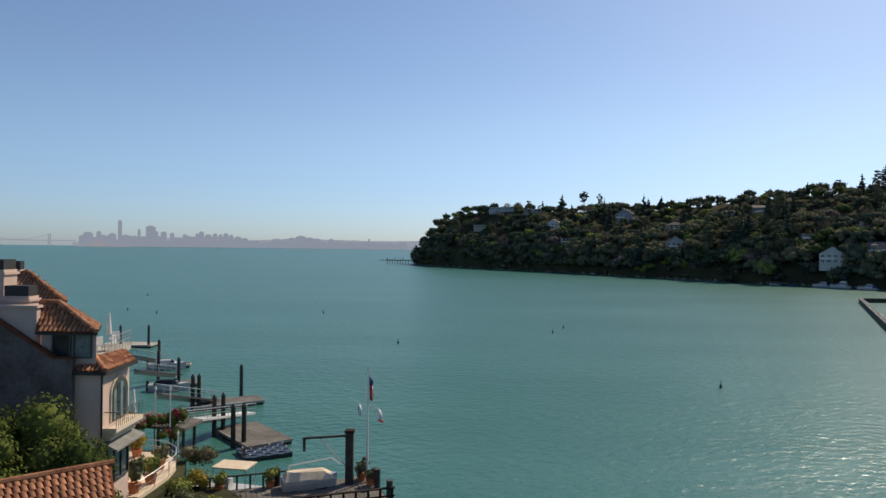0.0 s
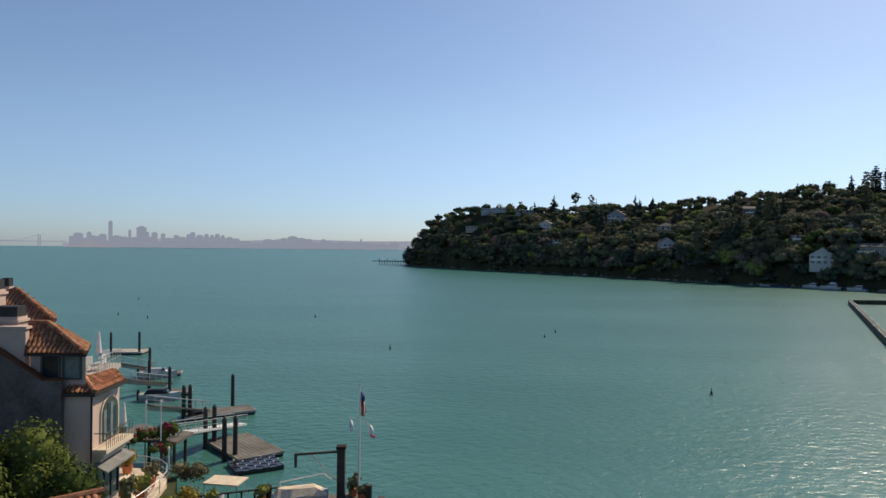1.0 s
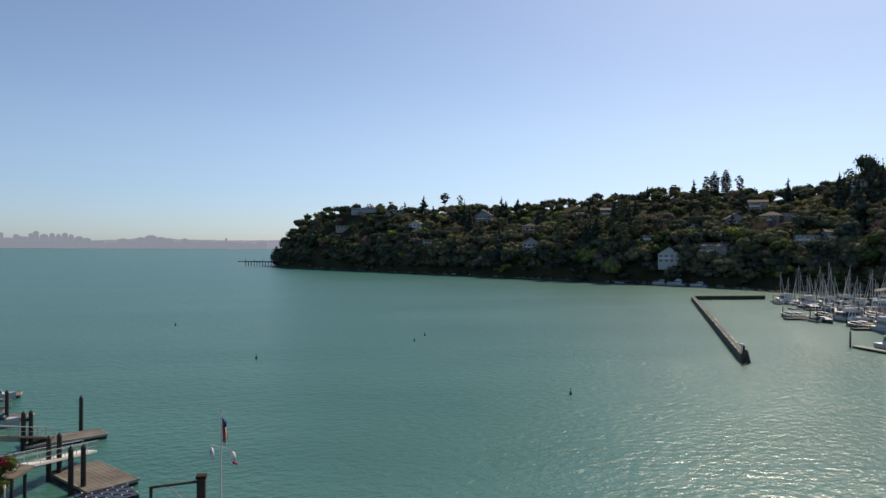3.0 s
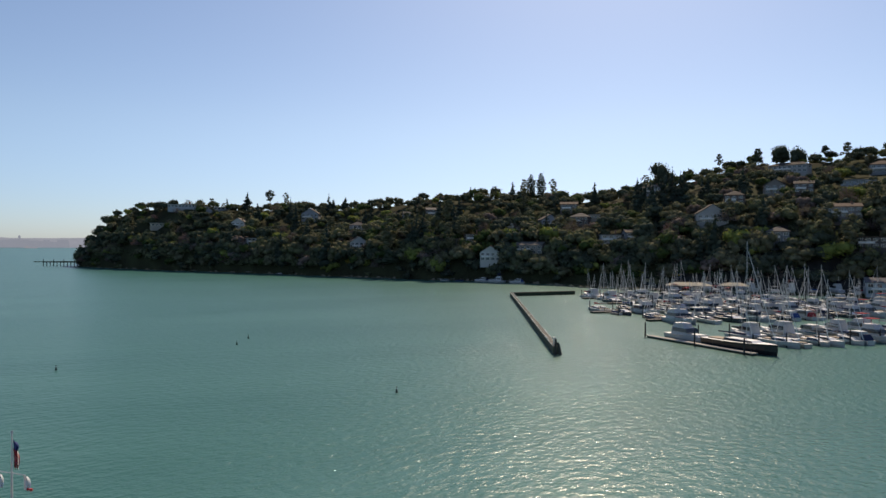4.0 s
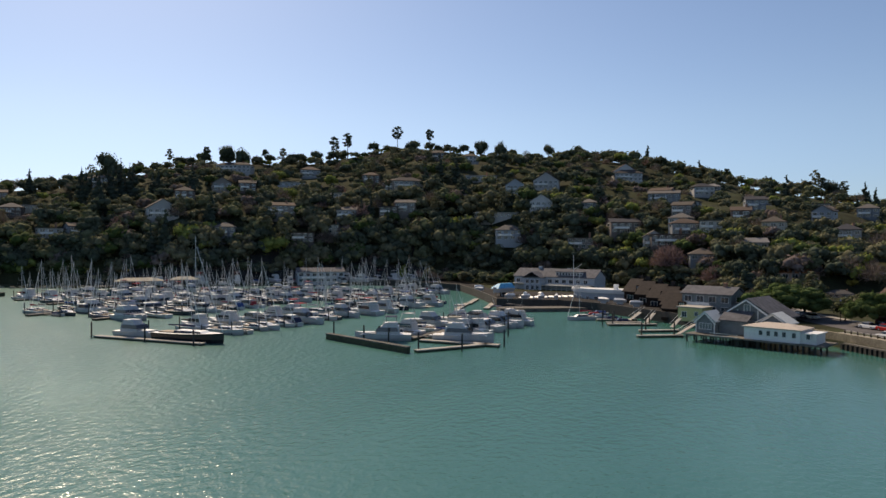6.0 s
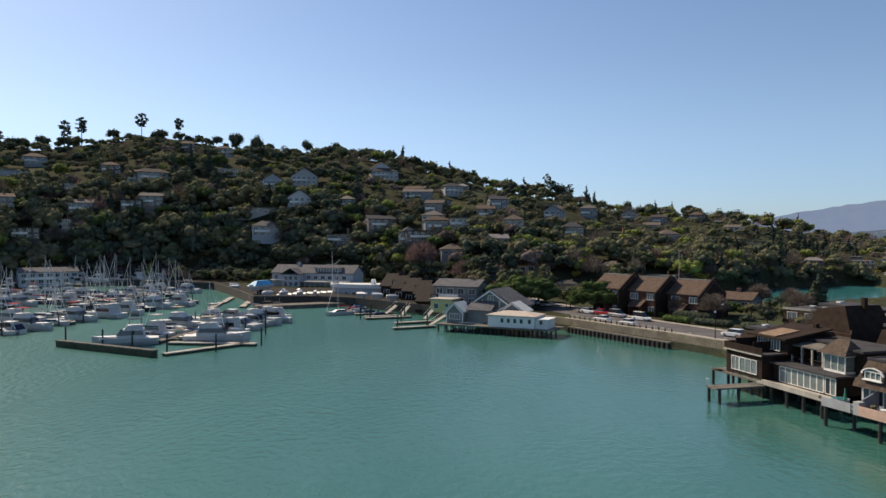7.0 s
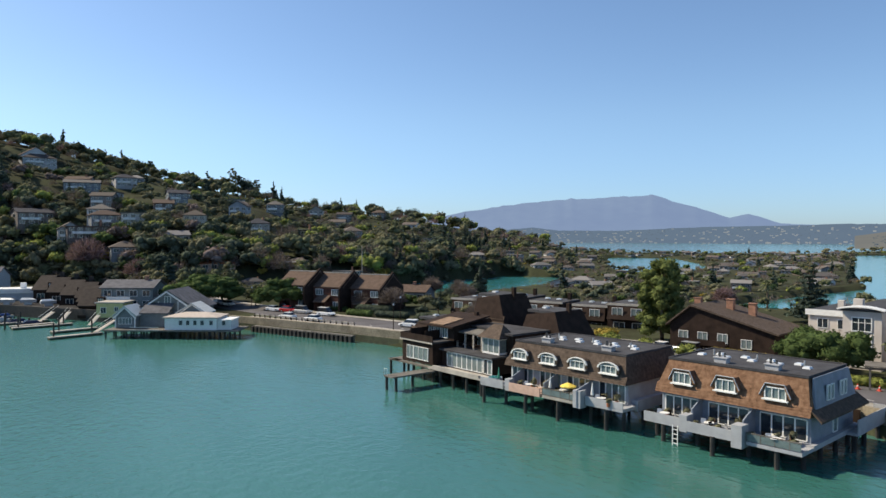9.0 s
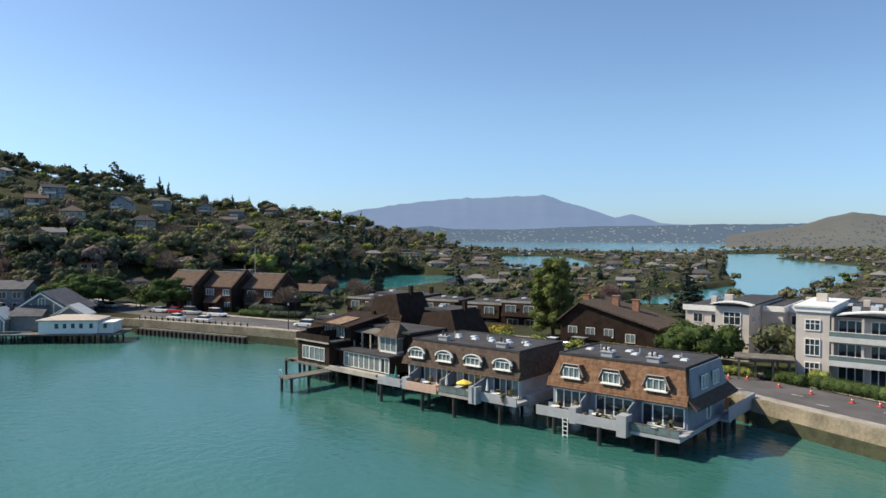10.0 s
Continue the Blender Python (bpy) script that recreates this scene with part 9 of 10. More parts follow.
raft(-18.9, 67.9, 129, 8.4, 4.6, DOCK_WOOD, "broad weathered timber float between piles")
raft(-25.9, 82.6, 30, 8.2, 3.2, DOCK_WOOD, "weathered timber float at the foot of a gangway")
modular = thing("modular_float", at(-16.3, 62.4, 0, 29), "black modular plastic drive-on float with white bolts", "dock", "private docks")
for i in range(7):
    for j in range(5):
        ob = part("cube", Geo().box(-2.2 + i * 0.63, -1.6 + i * 0.63, -1.7 + j * 0.7, -1.04 + j * 0.7, -0.1, 0.42 - 0.05 * ((i + j) % 2)), HULL_DARK, modular)
        if (i + j) % 2 == 0:
            part("bolt", Geo().tube((-1.58 + i * 0.63, -1.02 + j * 0.7, 0.3), (-1.58 + i * 0.63, -1.02 + j * 0.7, 0.5), 0.07, n=6), WHITE, ob)
gangway((-24.6, 63.0, 2.9), (-21.0, 74.6, 1.1), 1.6, "broad grey gangway with steel rails to the float", GREY_TRIM)
gangway((-31.2, 75.2, 2.9), (-27.2, 82.2, 0.8), 1.2, "narrow gangway with steel rails to the float")
gangway((-47.5, 104.6, 2.6), (-43.9, 109.0, 1.0), 1.1, "narrow gangway to a boat lift")
gangway((-40.8, 91.6, 2.6), (-37.4, 98.0, 0.9), 1.1, "narrow gangway to a small float")
raft(-42.8, 108.6, 15, 6.0, 2.4, DOCK_WOOD, "small float with a boat beside it")
raft(-36.2, 94.4, 5, 5.6, 2.2, DOCK_WOOD, "small float with a boat beside it")
raft(-58.0, 131.0, 0, 7.6, 4.5, PALE_DOCK, "pale float between two tall piles")
landing = thing("landing", at(0, 0), "timber landing deck on piles below the villas", "deck")
part("deck", Geo().prism([(-29.5, 62), (-23.0, 60.5), (-22.6, 64), (-29, 67)], 2.6, 2.85), DOCK_WOOD, landing)
piles_under(landing, [(-23.4, 61.2), (-23.2, 63.5), (-26, 62), (-26, 65)], 2.6, 0.15, PILE_WOOD)
tall = Geo().tube((0, 0, -1.5), (0, 0, 4.0), 0.24, 0.22, 10).tube((0, 0, 4.0), (0, 0, 4.3), 0.24, 0.03, 10).mesh("mooring_post", PILE_WOOD)
for x, y in ((-25.4, 86.9), (-29.0, 79.5), (-28.4, 79.9), (-22.9, 68.4), (-22.3, 69.4), (-19.8, 64.4), (-18.9, 64.9), (-35.3, 92.0), (-45.0, 109.6), (-59.8, 128.6), (-55.0, 129.7), (-40.6, 98.4)):
    solid("mooring_post", tall, None, "tall dark timber mooring pile beside the floats", "pile", "tall mooring piles", m=at(x, y))
runabout(at(-36.0, 90.6, 0.3, -80), 5.2, "small open motorboat on a lift by the float", SHADED_GELCOAT)
runabout(at(-42.4, 106.4, 0.3, -75), 5.5, "small covered motorboat by the far float", SHADED_GELCOAT)
parasol(at(-26.8, 58.5, 3.5) @ Matrix.Scale(1.4, 4), WHITE, "closed white parasol on the landing", True)


# ---- single trees that stand out ----
def tree(name, m, shape, mat, trunk, label, group=""):
    ob = thing(name, m, label, "tree", group)
    h, r = trunk
    g = Geo().tube((0, 0, -0.5), (0.15, 0.1, h), r, r * 0.45, 8)
    for i in range(5):
        a = i * 1.3
        g.tube((0.05, 0.05, h * (0.5 + 0.08 * i)), (r * 7 * math.cos(a), r * 7 * math.sin(a), h * (0.85 + 0.07 * i)), r * 0.35, r * 0.12, 5)
    part("trunk", g, BARK, ob)
    v, f = shape
    part("crown", mesh_from_arrays("crown", v, f, [mat]), None, ob)
    return ob


tg = np.random.default_rng(77)


def scaled(shape, s, sz=None):
    return shape[0] * (s, s, sz or s), shape[1]


# crest of the hill: bearing, distance, top height, kind
for b, r, top, kind in ((9.6, 690, 71, "c"), (11.3, 690, 75, "g"), (32.1, 612, 84, "p"), (32.9, 612, 85, "p"), (42.2, 590, 90, "o"), (49.0, 590, 98, "g"), (50.5, 590, 100, "o"), (51.6, 590, 99, "o"), (53.4, 592, 98, "g"), (58.7, 598, 111, "g"), (59.8, 600, 114.5, "g"),
                        (63.8, 604, 122, "g"), (66.4, 606, 120, "g"), (98.4, 735, 78, "c"), (95.0, 715, 79, "g"), (95.7, 718, 82, "g"), (96.3, 722, 80, "o"), (97.1, 724, 79, "g"), (94.4, 712, 76, "o"), (70.6, 612, 112, "o"), (72.2, 615, 111, "o"), (76.0, 622, 109, "o"), (81.0, 634, 103, "o"), (101.5, 750, 63, "o"), (103.2, 760, 61, "o"), (108.3, 790, 56, "o"), (109.6, 795, 55, "o"), (106.1, 780, 63, "u"), (88.0, 660, 90, "o"), (89.4, 665, 88, "g"), (17.2, 655, 66, "c"), (16.2, 650, 64, "c"), (92.6, 700, 78, "o"), (94.2, 705, 76, "o"),
                        (2.0, 760, 60, "g"), (3.0, 745, 64, "o"), (1.0, 775, 48, "g"), (14.2, 640, 60, "c"), (19.5, 655, 66, "o")):
    x, y = CX + r * math.sin(radians(b)), CY + r * math.cos(radians(b))
    z = float(relief(x, y))
    h = top - z
    if kind == "c":
        tree("skyline_conifer", at(x, y, z), scaled(conifer(tg, 420, size=1.1, tall=h, wide=5.4), 1), LEAF[5], (h * 0.8, 0.4), "tall dark conifer on the crest of the hill", "skyline trees")
    elif kind == "g":
        tree("skyline_gum_tree", at(x, y, z), gum(tg, 1300, size=0.45, tall=h), LEAF[1], (h * 0.85, 0.35), "tall open-crowned tree on the crest of the hill", "skyline trees")
    elif kind == "p":
        tree("skyline_column_pine", at(x, y, z), column_pine(tg, 1600, tall=h, wide=3.9), LEAF[5], (h * 0.95, 0.35), "columnar dark pine with open tiers on the crest", "skyline trees")
    elif kind == "u":
        s = h / 8.5
        tree("skyline_pine", at(x, y, z), scaled(umbrella_pine(tg, 500, wide=3.2, thick=0.5), s * 0.75, s * 1.2), LEAF[1], (6.5 * s, 0.3), "wind-shaped flat-topped pine on the crest", "skyline trees")
    else:
        s = h / 6.8
        oak_v, oak_f = oak(tg, 900, size=0.3)
        tree("skyline_oak", at(x, y, z), (oak_v * (s * 0.75, s * 0.75, s * 1.3) - (0, 0, 2.1 * s), oak_f), LEAF[1], (3.5 * s, 0.35), "rounded dark tree on the crest of the hill", "skyline trees")

# groups of tall dark conifers on the slope: bearings, distances, heights, how many
for b0, b1, r0, r1, h0, h1, n in ((40.3, 44.0, 448, 492, 22, 31, 13), (22.0, 26.6, 484, 530, 20, 29, 13), (12.4, 16.2, 600, 640, 18, 26, 5), (17.5, 19.5, 560, 600, 18, 24, 4), (66.0, 72.0, 430, 470, 18, 24, 6), (111.4, 115.6, 400, 520, 12, 17, 8), (60, 64, 405, 430, 14, 20, 5)):
    for i in range(n):
        b, r, h = b0 + (b1 - b0) * (i + tg.uniform(0, 0.8)) / n, tg.uniform(r0, r1), tg.uniform(h0, h1)
        x, y = CX + r * math.sin(radians(b)), CY + r * math.cos(radians(b))
        if plantable(x, y, float(relief(x, y)), h / 8):
            tree("slope_conifer", at(x, y, float(relief(x, y)) - 0.5), conifer(tg, 420, size=0.7, tall=h, wide=h * 0.19), LEAF[5], (h * 0.8, 0.35), "tall dark conifer among the trees of the slope", "slope conifers")

# by the shore road
for x, y, w, h, label in ((206.5, -18, 12.2, 12.2, "very broad lush umbrella pine above the car park"), (194.5, -37.5, 8.4, 11.2, "broad lush umbrella pine beside the car park"), (186, -70, 5.0, 5.8, "small flat-topped pine by the lagoon"), (222, -24, 6.5, 8.0, "broad umbrella pine behind the car park")):
    shape = umbrella_pine(tg, 5200, size=0.32, wide=7.0, thick=1.2)
    tree("umbrella_pine", at(x, y, 2.4), scaled(shape, w / 8.6, h / 10.6), LEAF[8], (6.3 * h / 10.6, 0.4), label, "umbrella pines")
bushy = []
for _ in range(90):
    z = tg.uniform(1.8, 15.0)
    env = 4.6 * math.sqrt(max(0.05, 1 - ((z - 6.0) / 9.8) ** 2)) * tg.uniform(0.5, 0.88)
    a = tg.uniform(0, 6.3)
    bushy.append((env * math.cos(a), env * math.sin(a), z, tg.uniform(1.0, 1.6), tg.uniform(0.8, 1.3)))
big = crown(tg, bushy, 9000, 0.30)
tree("pine_tree", at(108.5, -95.5, 2.8), big, LEAF[9], (13, 0.4), "big bushy green pine beside the row houses")
blobs = [(tg.uniform(-4.6, 4.6), tg.uniform(-3.6, 3.6), tg.uniform(2.6, 5.4), tg.uniform(1.2, 2.0), tg.uniform(1.0, 1.5)) for _ in range(46)]
tree("round_pine", at(73.5, -95.5, 2.9), crown(tg, blobs, 6500, 0.26), LEAF[8], (3.2, 0.35), "low broad rounded green tree by the apartment blocks")
tree("cedar", at(119, -146, 1.6), crown(tg, [(0.4 * math.cos(i), 0.4 * math.sin(i), 3 + i * 1.15, max(0.8, 4.6 - 0.4 * i), 0.35) for i in range(11)], 1500, 0.55), LEAF[5], (14.5, 0.35), "layered dark cedar by the lagoon shore")
tree("dark_conifer", at(214, -106, 1.5), scaled(conifer(tg, 900, BALL1, 0.6, 11, 3.6), 1), LEAF[1], (9, 0.35), "dense dark conifer by the lagoon")
for x, y, s, k, label in ((65.2, -103.4, 1.0, 0, "slim green tree between the apartment blocks"), (92, -79, 0.55, 3, "yellow-green shrub behind the row houses"), (98, -76, 0.6, 3, "yellow-green shrub behind the row houses"), (103, -79, 0.6, 6, "golden shrub behind the row houses"),
                          (86, -82, 0.5, 3, "yellow-green shrub behind the row houses"), (198, -52, 0.45, 3, "yellow-green shrub by the townhouses"), (206, -32, 0.75, 0, "round green tree by the car park"), (188, -48, 0.4, 3, "small yellow-green shrub by the townhouses"),
                          (150, -84, 0.6, 0, "low dark shrub behind the corner houses"), (156, -76, 0.5, 2, "olive shrub on the green by the road"), (165, -72, 0.6, 1, "dark shrub on the green by the road"), (170, -78, 0.7, 0, "round green tree on the green"), (180, -74, 0.6, 2, "olive shrub by the townhouse end"), (146, -66, 0.35, 1, "low dark shrub by the shore road"), (190, -84, 0.7, 1, "dark tree near the lagoon"), (161, -66, 0.45, 1, "low dark shrub by the pavement"), (128, -82, 0.5, 2, "olive shrub behind the timber houses"), (136, -88, 0.6, 4, "twiggy brown shrub behind the timber houses"), (120, -84, 0.55, 3, "yellow-green shrub behind the timber houses"), (250, -60, 0.8, 3, "yellow-green tree among the low houses"), (231, -40, 0.9, 2, "olive-green tree among the low houses"), (240, -48, 0.9, 0, "green tree among the low houses"), (352, 56, 1.0, 2, "green tree beside the clubhouse")):
    tree("garden_tree", at(x, y, max(2.6, float(relief(x, y)))), scaled(oak(tg, 500, size=0.45), s), LEAF[k], (3.0 * s, 0.2), label, "garden trees by the road")
for x, y, s, k, label in ((100, -70.5, 1.0, 4, "bare twiggy tree behind the row houses"), (172, -62, 1.1, 4, "bare tree before the townhouse end"), (181, -56.5, 0.9, 4, "slim bare tree before the townhouses"), (333, 22, 2.5, 7, "very broad bare reddish tree behind the terraces"), (316, 2, 1.7, 7, "broad bare reddish tree behind the terraces"),
                          (152, -78, 0.9, 4, "bare tree on the green behind the corner houses"), (160, -86, 1.0, 4, "bare tree on the green behind the corner houses"), (143, -72, 0.7, 4, "small bare tree by the shore road"), (176, -84, 1.1, 4, "bare tree on the green behind the corner houses"), (212, -88, 1.1, 4, "bare tree by the lagoon"), (204, -94, 1.0, 4, "bare tree by the lagoon"), (150, -150, 1.0, 7, "purple-leaved tree by the lagoon shore")):
    tree("bare_tree", at(x, y, max(1.4, float(relief(x, y)))), scaled(bare(tg, 1500, 0.8), s), LEAF[k], (3.2 * s, 0.16 * s), label, "bare trees")


def palm(m, h, label):
    ob = thing("palm_tree", m, label, "palm tree", "palm trees")
    part("trunk", Geo().tube((0, 0, -0.5), (0, 0, h), 0.35, 0.28, 8), BARK, ob)
    g = Geo()
    for i in range(38):
        a, e = i * 2.4, 0.9 - 1.7 * (i / 38)
        p0 = Vector((0, 0, h))
        d = Vector((math.cos(a), math.sin(a), 0))
        p1 = p0 + d * 1.6 * math.cos(e) + Vector((0, 0, 1.6 * math.sin(e) + 0.5))
        p2 = p0 + d * 3.1 * math.cos(e * 0.6) + Vector((0, 0, 2.4 * math.sin(e) - 0.5))
        s = Vector((-d.y, d.x, 0)) * 0.28
        g.add([p0, p1 - s, p1 + s, p2], [(0, 1, 2), (1, 3, 2)])
    part("crown", g, LEAF[0], ob)
    return ob


palm(at(346, 56, 2.4), 6.0, "stocky palm with a round crown behind the club")
palm(at(160, -176, 1.2), 7.0, "palm with a full crown on the lagoon shore")
palm(at(240, -210, 1.4), 6.5, "palm with a full crown among the lagoon houses")


# ---- marks in the water, pier at the headland ----
BUOY = material("dark_green_buoy", (0.02, 0.03, 0.025), 0.6, vary=0.2)
bu = None
for x, y in ((-91.6, 203.1), (-109.6, 260.5), (-79.6, 194.4), (-34.0, 200.6), (-8.6, 139.1), (25.8, 159.4), (30.0, 169.4), (39.9, 97.0)):
    if bu is None:
        bu = thing("buoy", at(x, y), "dark mooring spar buoy standing in the water", "buoy", "buoys")
        part("body", Geo().tube((0, 0, -0.4), (0, 0, 0.4), 0.2, 0.16, 10), BUOY, bu)
        part("spar", Geo().tube((0, 0, 0.4), (0, 0, 0.95), 0.1, 0.08, 8), BUOY, bu)
        part("band", Geo().tube((0, 0, 0.65), (0, 0, 0.76), 0.105, 0.105, 8), WHITE, bu)
    else:
        copy_thing(bu, at(x, y))
headpier = thing("pier", at(0, 0), "old timber pier on piles off the headland", "pier")
part("deck", Geo().slab((-62, 800, 4.6), (-28, 782, 4.6), 3.0, 0.6), DARK_WOOD, headpier)
for i in range(12):
    p = Vector((-62, 800, 0)).lerp(Vector((-28, 782, 0)), i / 11)
    part("support_post", Geo().tube((p.x, p.y, -1.5), (p.x, p.y, 5.2 + 2.0 * (i % 3 == 0)), 0.35, n=6), DARK_WOOD, headpier)
rr = np.random.default_rng(12)
rocks = Geo()
for _ in range(240):
    b = rr.uniform(-2.0, 41)
    r = float(np.interp(b, COAST[:, 0], COAST[:, 1])) + rr.uniform(-3, 1.5)
    x, y, s = CX + r * math.sin(radians(b)), CY + r * math.cos(radians(b)), rr.uniform(0.5, 1.6)
    q = [(x + s * rr.uniform(0.7, 1.2) * math.cos(k * 1.257), y + s * rr.uniform(0.7, 1.2) * math.sin(k * 1.257)) for k in range(5)]
    top = s * rr.uniform(0.4, 1.0)
    rocks.add([(*p, -0.5) for p in q] + [(x + (p[0] - x) * 0.6, y + (p[1] - y) * 0.6, top) for p in q], [(k, (k + 1) % 5, 5 + (k + 1) % 5, 5 + k) for k in range(5)] + [(5, 6, 7, 8, 9)])
tagged(solid("shore_rocks", rocks, SEAWALL, "grey rocks along the headland shore", "rocks"), kind="stuff")
for b, L, label in ((24.6, 22, "low dark boat shed and jetty at the hill's foot"), (27.6, 26, "narrow jetty at the hill's foot"), (30.2, 16, "narrow jetty at the hill's foot"), (5.5, 14, "small jetty below the headland"), (9.5, 18, "small jetty below the headland")):
    r = float(np.interp(b, COAST[:, 0], COAST[:, 1])) - 5
    dock(at(CX + r * math.sin(radians(b)), CY + r * math.cos(radians(b)), 0.6, -b + 8), L, 2.2, label, mat=PALE_DOCK, group="headland jetties")
for b, k in ((25.2, 6), (28.2, 4), (29.4, 3), (31.0, 4), (26.4, 6), (12, 6)):
    r = float(np.interp(b, COAST[:, 0], COAST[:, 1])) - 8
    moor(CX + r * math.sin(radians(b)), CY + r * math.cos(radians(b)), 70 - b, k)


# ---- far city, bridge and ship across the bay ----
def polar_box(g, b, r, width, depth, z0, z1):
    m = at(CX + r * math.sin(radians(b)), CY + r * math.cos(radians(b)), 0, -b)
    return g.box(-width / 2, width / 2, 0, depth, z0, z1, m)


R = 4550
# the hazy paleness of city, bridge and ships is glow in their materials
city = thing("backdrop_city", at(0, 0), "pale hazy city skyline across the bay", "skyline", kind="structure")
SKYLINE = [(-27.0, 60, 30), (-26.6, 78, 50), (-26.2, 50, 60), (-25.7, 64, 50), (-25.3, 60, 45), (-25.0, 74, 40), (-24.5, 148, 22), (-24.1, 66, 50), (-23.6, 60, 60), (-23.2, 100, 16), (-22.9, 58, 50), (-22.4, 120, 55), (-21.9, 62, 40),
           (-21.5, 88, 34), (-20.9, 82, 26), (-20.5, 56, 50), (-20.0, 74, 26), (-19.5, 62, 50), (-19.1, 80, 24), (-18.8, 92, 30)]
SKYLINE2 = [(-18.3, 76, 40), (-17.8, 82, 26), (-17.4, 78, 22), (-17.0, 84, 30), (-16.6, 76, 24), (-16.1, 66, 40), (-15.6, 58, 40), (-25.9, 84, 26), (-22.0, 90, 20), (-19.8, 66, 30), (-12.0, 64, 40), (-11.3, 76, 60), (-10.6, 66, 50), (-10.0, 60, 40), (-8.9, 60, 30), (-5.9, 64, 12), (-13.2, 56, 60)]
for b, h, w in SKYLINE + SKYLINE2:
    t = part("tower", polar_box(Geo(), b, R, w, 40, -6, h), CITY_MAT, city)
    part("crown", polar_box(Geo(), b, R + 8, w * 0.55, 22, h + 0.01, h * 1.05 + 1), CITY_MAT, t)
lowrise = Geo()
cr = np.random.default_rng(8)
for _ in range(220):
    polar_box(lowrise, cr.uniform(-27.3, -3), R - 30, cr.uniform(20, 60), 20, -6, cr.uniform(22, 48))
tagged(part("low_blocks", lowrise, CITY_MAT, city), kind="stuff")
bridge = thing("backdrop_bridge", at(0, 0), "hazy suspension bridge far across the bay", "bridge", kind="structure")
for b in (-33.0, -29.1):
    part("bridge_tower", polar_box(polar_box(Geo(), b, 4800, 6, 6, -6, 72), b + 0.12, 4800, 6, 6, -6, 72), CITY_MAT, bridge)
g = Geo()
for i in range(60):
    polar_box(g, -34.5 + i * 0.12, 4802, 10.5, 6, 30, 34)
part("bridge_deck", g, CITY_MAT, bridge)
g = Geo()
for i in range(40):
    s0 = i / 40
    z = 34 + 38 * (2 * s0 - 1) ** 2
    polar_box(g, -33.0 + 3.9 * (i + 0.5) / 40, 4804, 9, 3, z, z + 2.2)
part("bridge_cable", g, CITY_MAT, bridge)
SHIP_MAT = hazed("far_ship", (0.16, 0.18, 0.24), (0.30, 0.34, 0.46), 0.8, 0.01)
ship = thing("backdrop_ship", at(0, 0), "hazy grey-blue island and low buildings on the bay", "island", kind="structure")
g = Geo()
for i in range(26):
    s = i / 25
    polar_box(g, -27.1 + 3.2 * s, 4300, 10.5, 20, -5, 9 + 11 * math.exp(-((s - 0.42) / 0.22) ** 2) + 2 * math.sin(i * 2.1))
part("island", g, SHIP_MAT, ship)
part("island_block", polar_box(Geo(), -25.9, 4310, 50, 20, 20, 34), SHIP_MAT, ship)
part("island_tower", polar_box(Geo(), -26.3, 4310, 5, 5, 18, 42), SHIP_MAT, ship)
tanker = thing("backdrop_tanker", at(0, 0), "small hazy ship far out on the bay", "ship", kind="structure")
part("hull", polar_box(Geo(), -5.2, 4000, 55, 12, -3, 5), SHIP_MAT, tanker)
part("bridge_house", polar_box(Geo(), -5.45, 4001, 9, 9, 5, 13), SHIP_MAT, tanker)
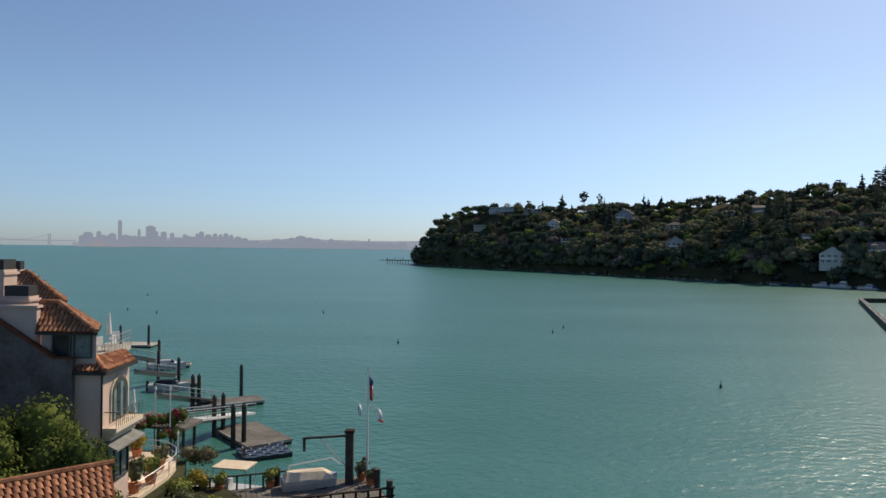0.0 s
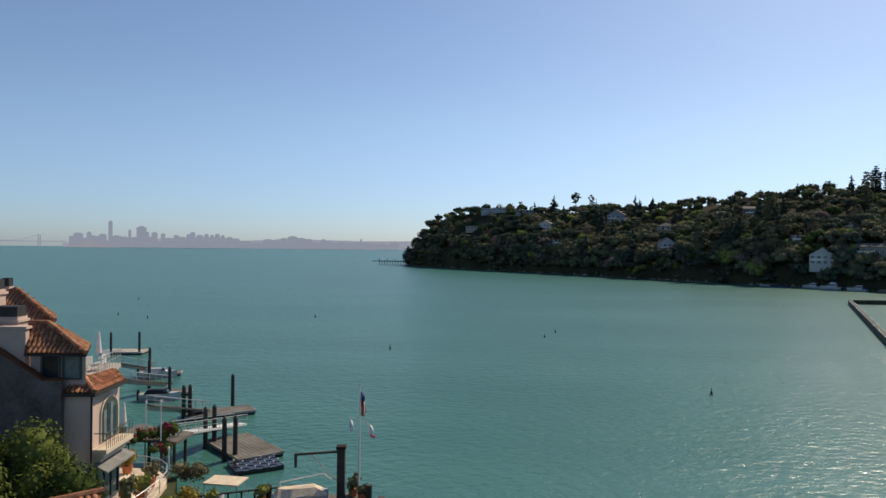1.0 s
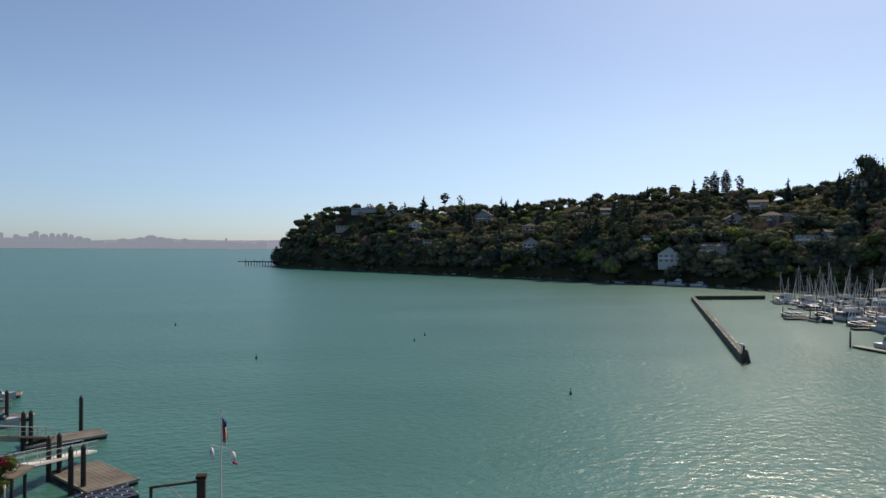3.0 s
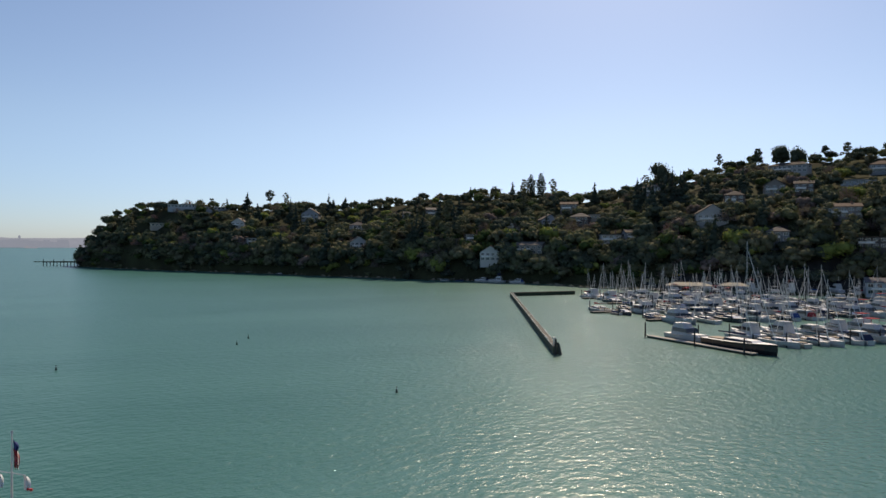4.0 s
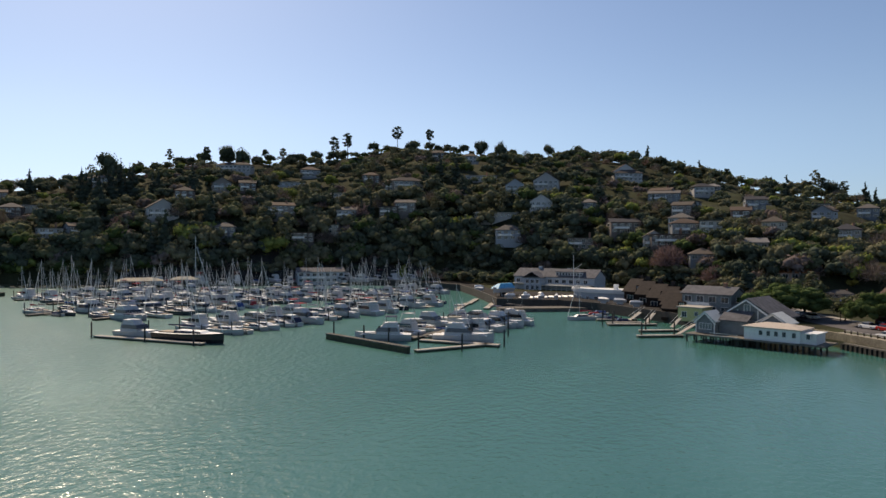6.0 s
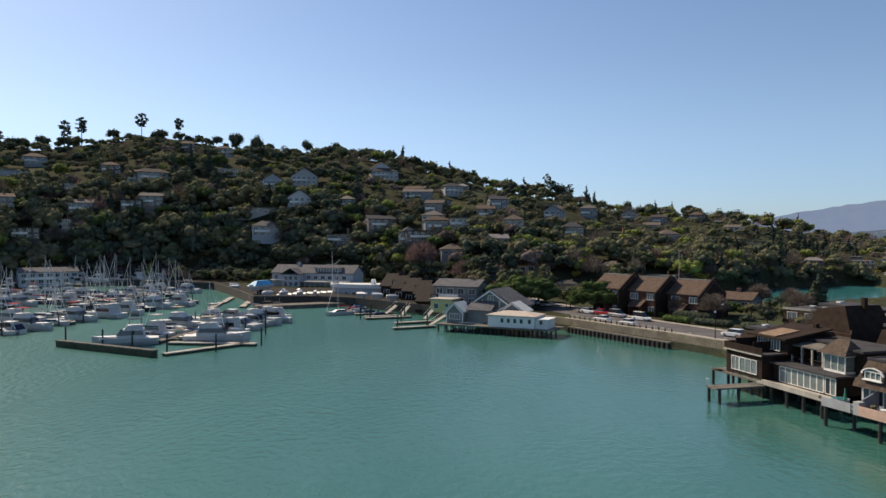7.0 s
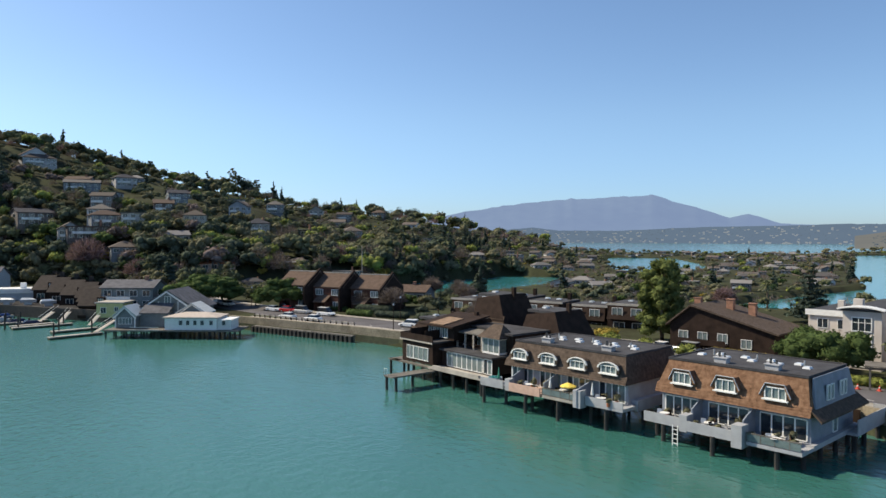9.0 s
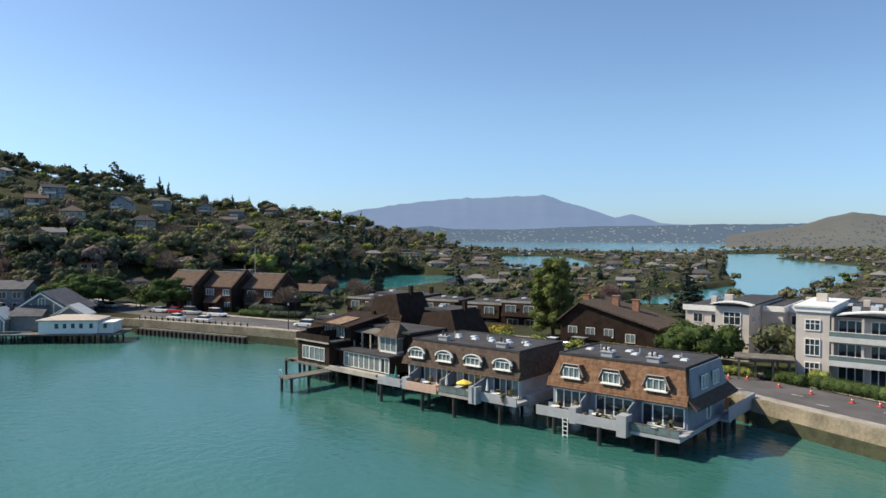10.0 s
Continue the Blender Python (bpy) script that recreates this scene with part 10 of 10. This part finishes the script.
# houses and groves across the far bay, their haze put in as a glow
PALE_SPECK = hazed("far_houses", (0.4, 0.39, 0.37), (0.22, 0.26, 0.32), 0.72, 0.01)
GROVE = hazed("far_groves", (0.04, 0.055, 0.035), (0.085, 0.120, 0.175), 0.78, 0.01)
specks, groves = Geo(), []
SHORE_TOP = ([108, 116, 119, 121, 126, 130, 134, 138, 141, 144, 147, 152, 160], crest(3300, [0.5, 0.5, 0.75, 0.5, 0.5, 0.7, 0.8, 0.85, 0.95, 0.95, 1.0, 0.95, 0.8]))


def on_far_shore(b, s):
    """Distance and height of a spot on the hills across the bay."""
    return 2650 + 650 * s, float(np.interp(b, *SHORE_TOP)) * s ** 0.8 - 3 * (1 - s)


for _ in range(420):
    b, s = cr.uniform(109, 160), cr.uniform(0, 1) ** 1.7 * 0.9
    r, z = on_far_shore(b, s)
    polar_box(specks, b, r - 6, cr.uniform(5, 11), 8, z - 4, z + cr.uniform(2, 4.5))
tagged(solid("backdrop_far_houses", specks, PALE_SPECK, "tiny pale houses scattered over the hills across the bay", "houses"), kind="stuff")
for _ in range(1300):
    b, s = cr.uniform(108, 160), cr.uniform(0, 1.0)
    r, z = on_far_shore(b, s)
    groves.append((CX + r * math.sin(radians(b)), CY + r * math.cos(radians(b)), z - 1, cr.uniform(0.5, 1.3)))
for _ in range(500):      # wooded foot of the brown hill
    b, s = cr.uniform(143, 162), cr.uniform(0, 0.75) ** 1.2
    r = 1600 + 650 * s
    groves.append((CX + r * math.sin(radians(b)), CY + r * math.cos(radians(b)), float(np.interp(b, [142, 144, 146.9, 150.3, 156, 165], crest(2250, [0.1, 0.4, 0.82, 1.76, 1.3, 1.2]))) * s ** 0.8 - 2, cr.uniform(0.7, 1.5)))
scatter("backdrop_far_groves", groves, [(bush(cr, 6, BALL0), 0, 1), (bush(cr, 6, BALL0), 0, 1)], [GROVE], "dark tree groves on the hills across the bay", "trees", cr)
# mixed trees round the right shore of the lagoon
knoll_spots = []
for _ in range(1300):
    b, r = cr.uniform(140, 165), cr.uniform(600, 1480)
    x, y = CX + r * math.sin(radians(b)), CY + r * math.cos(radians(b))
    z = float(relief(x, y))
    if z > 0.8:
        knoll_spots.append((x, y, z, cr.uniform(0.6, 1.3)))
scatter("knoll_trees", knoll_spots, [(bush(cr, 50), 0, 2), (oak(cr, 30), 2, 1.5), (bush(cr, 40), 3, 0.6), (bare(cr, 70), 4, 1), (bush(cr, 50), 1, 1.5)], LEAF, "mixed trees round the far lagoon shore", "trees", cr)
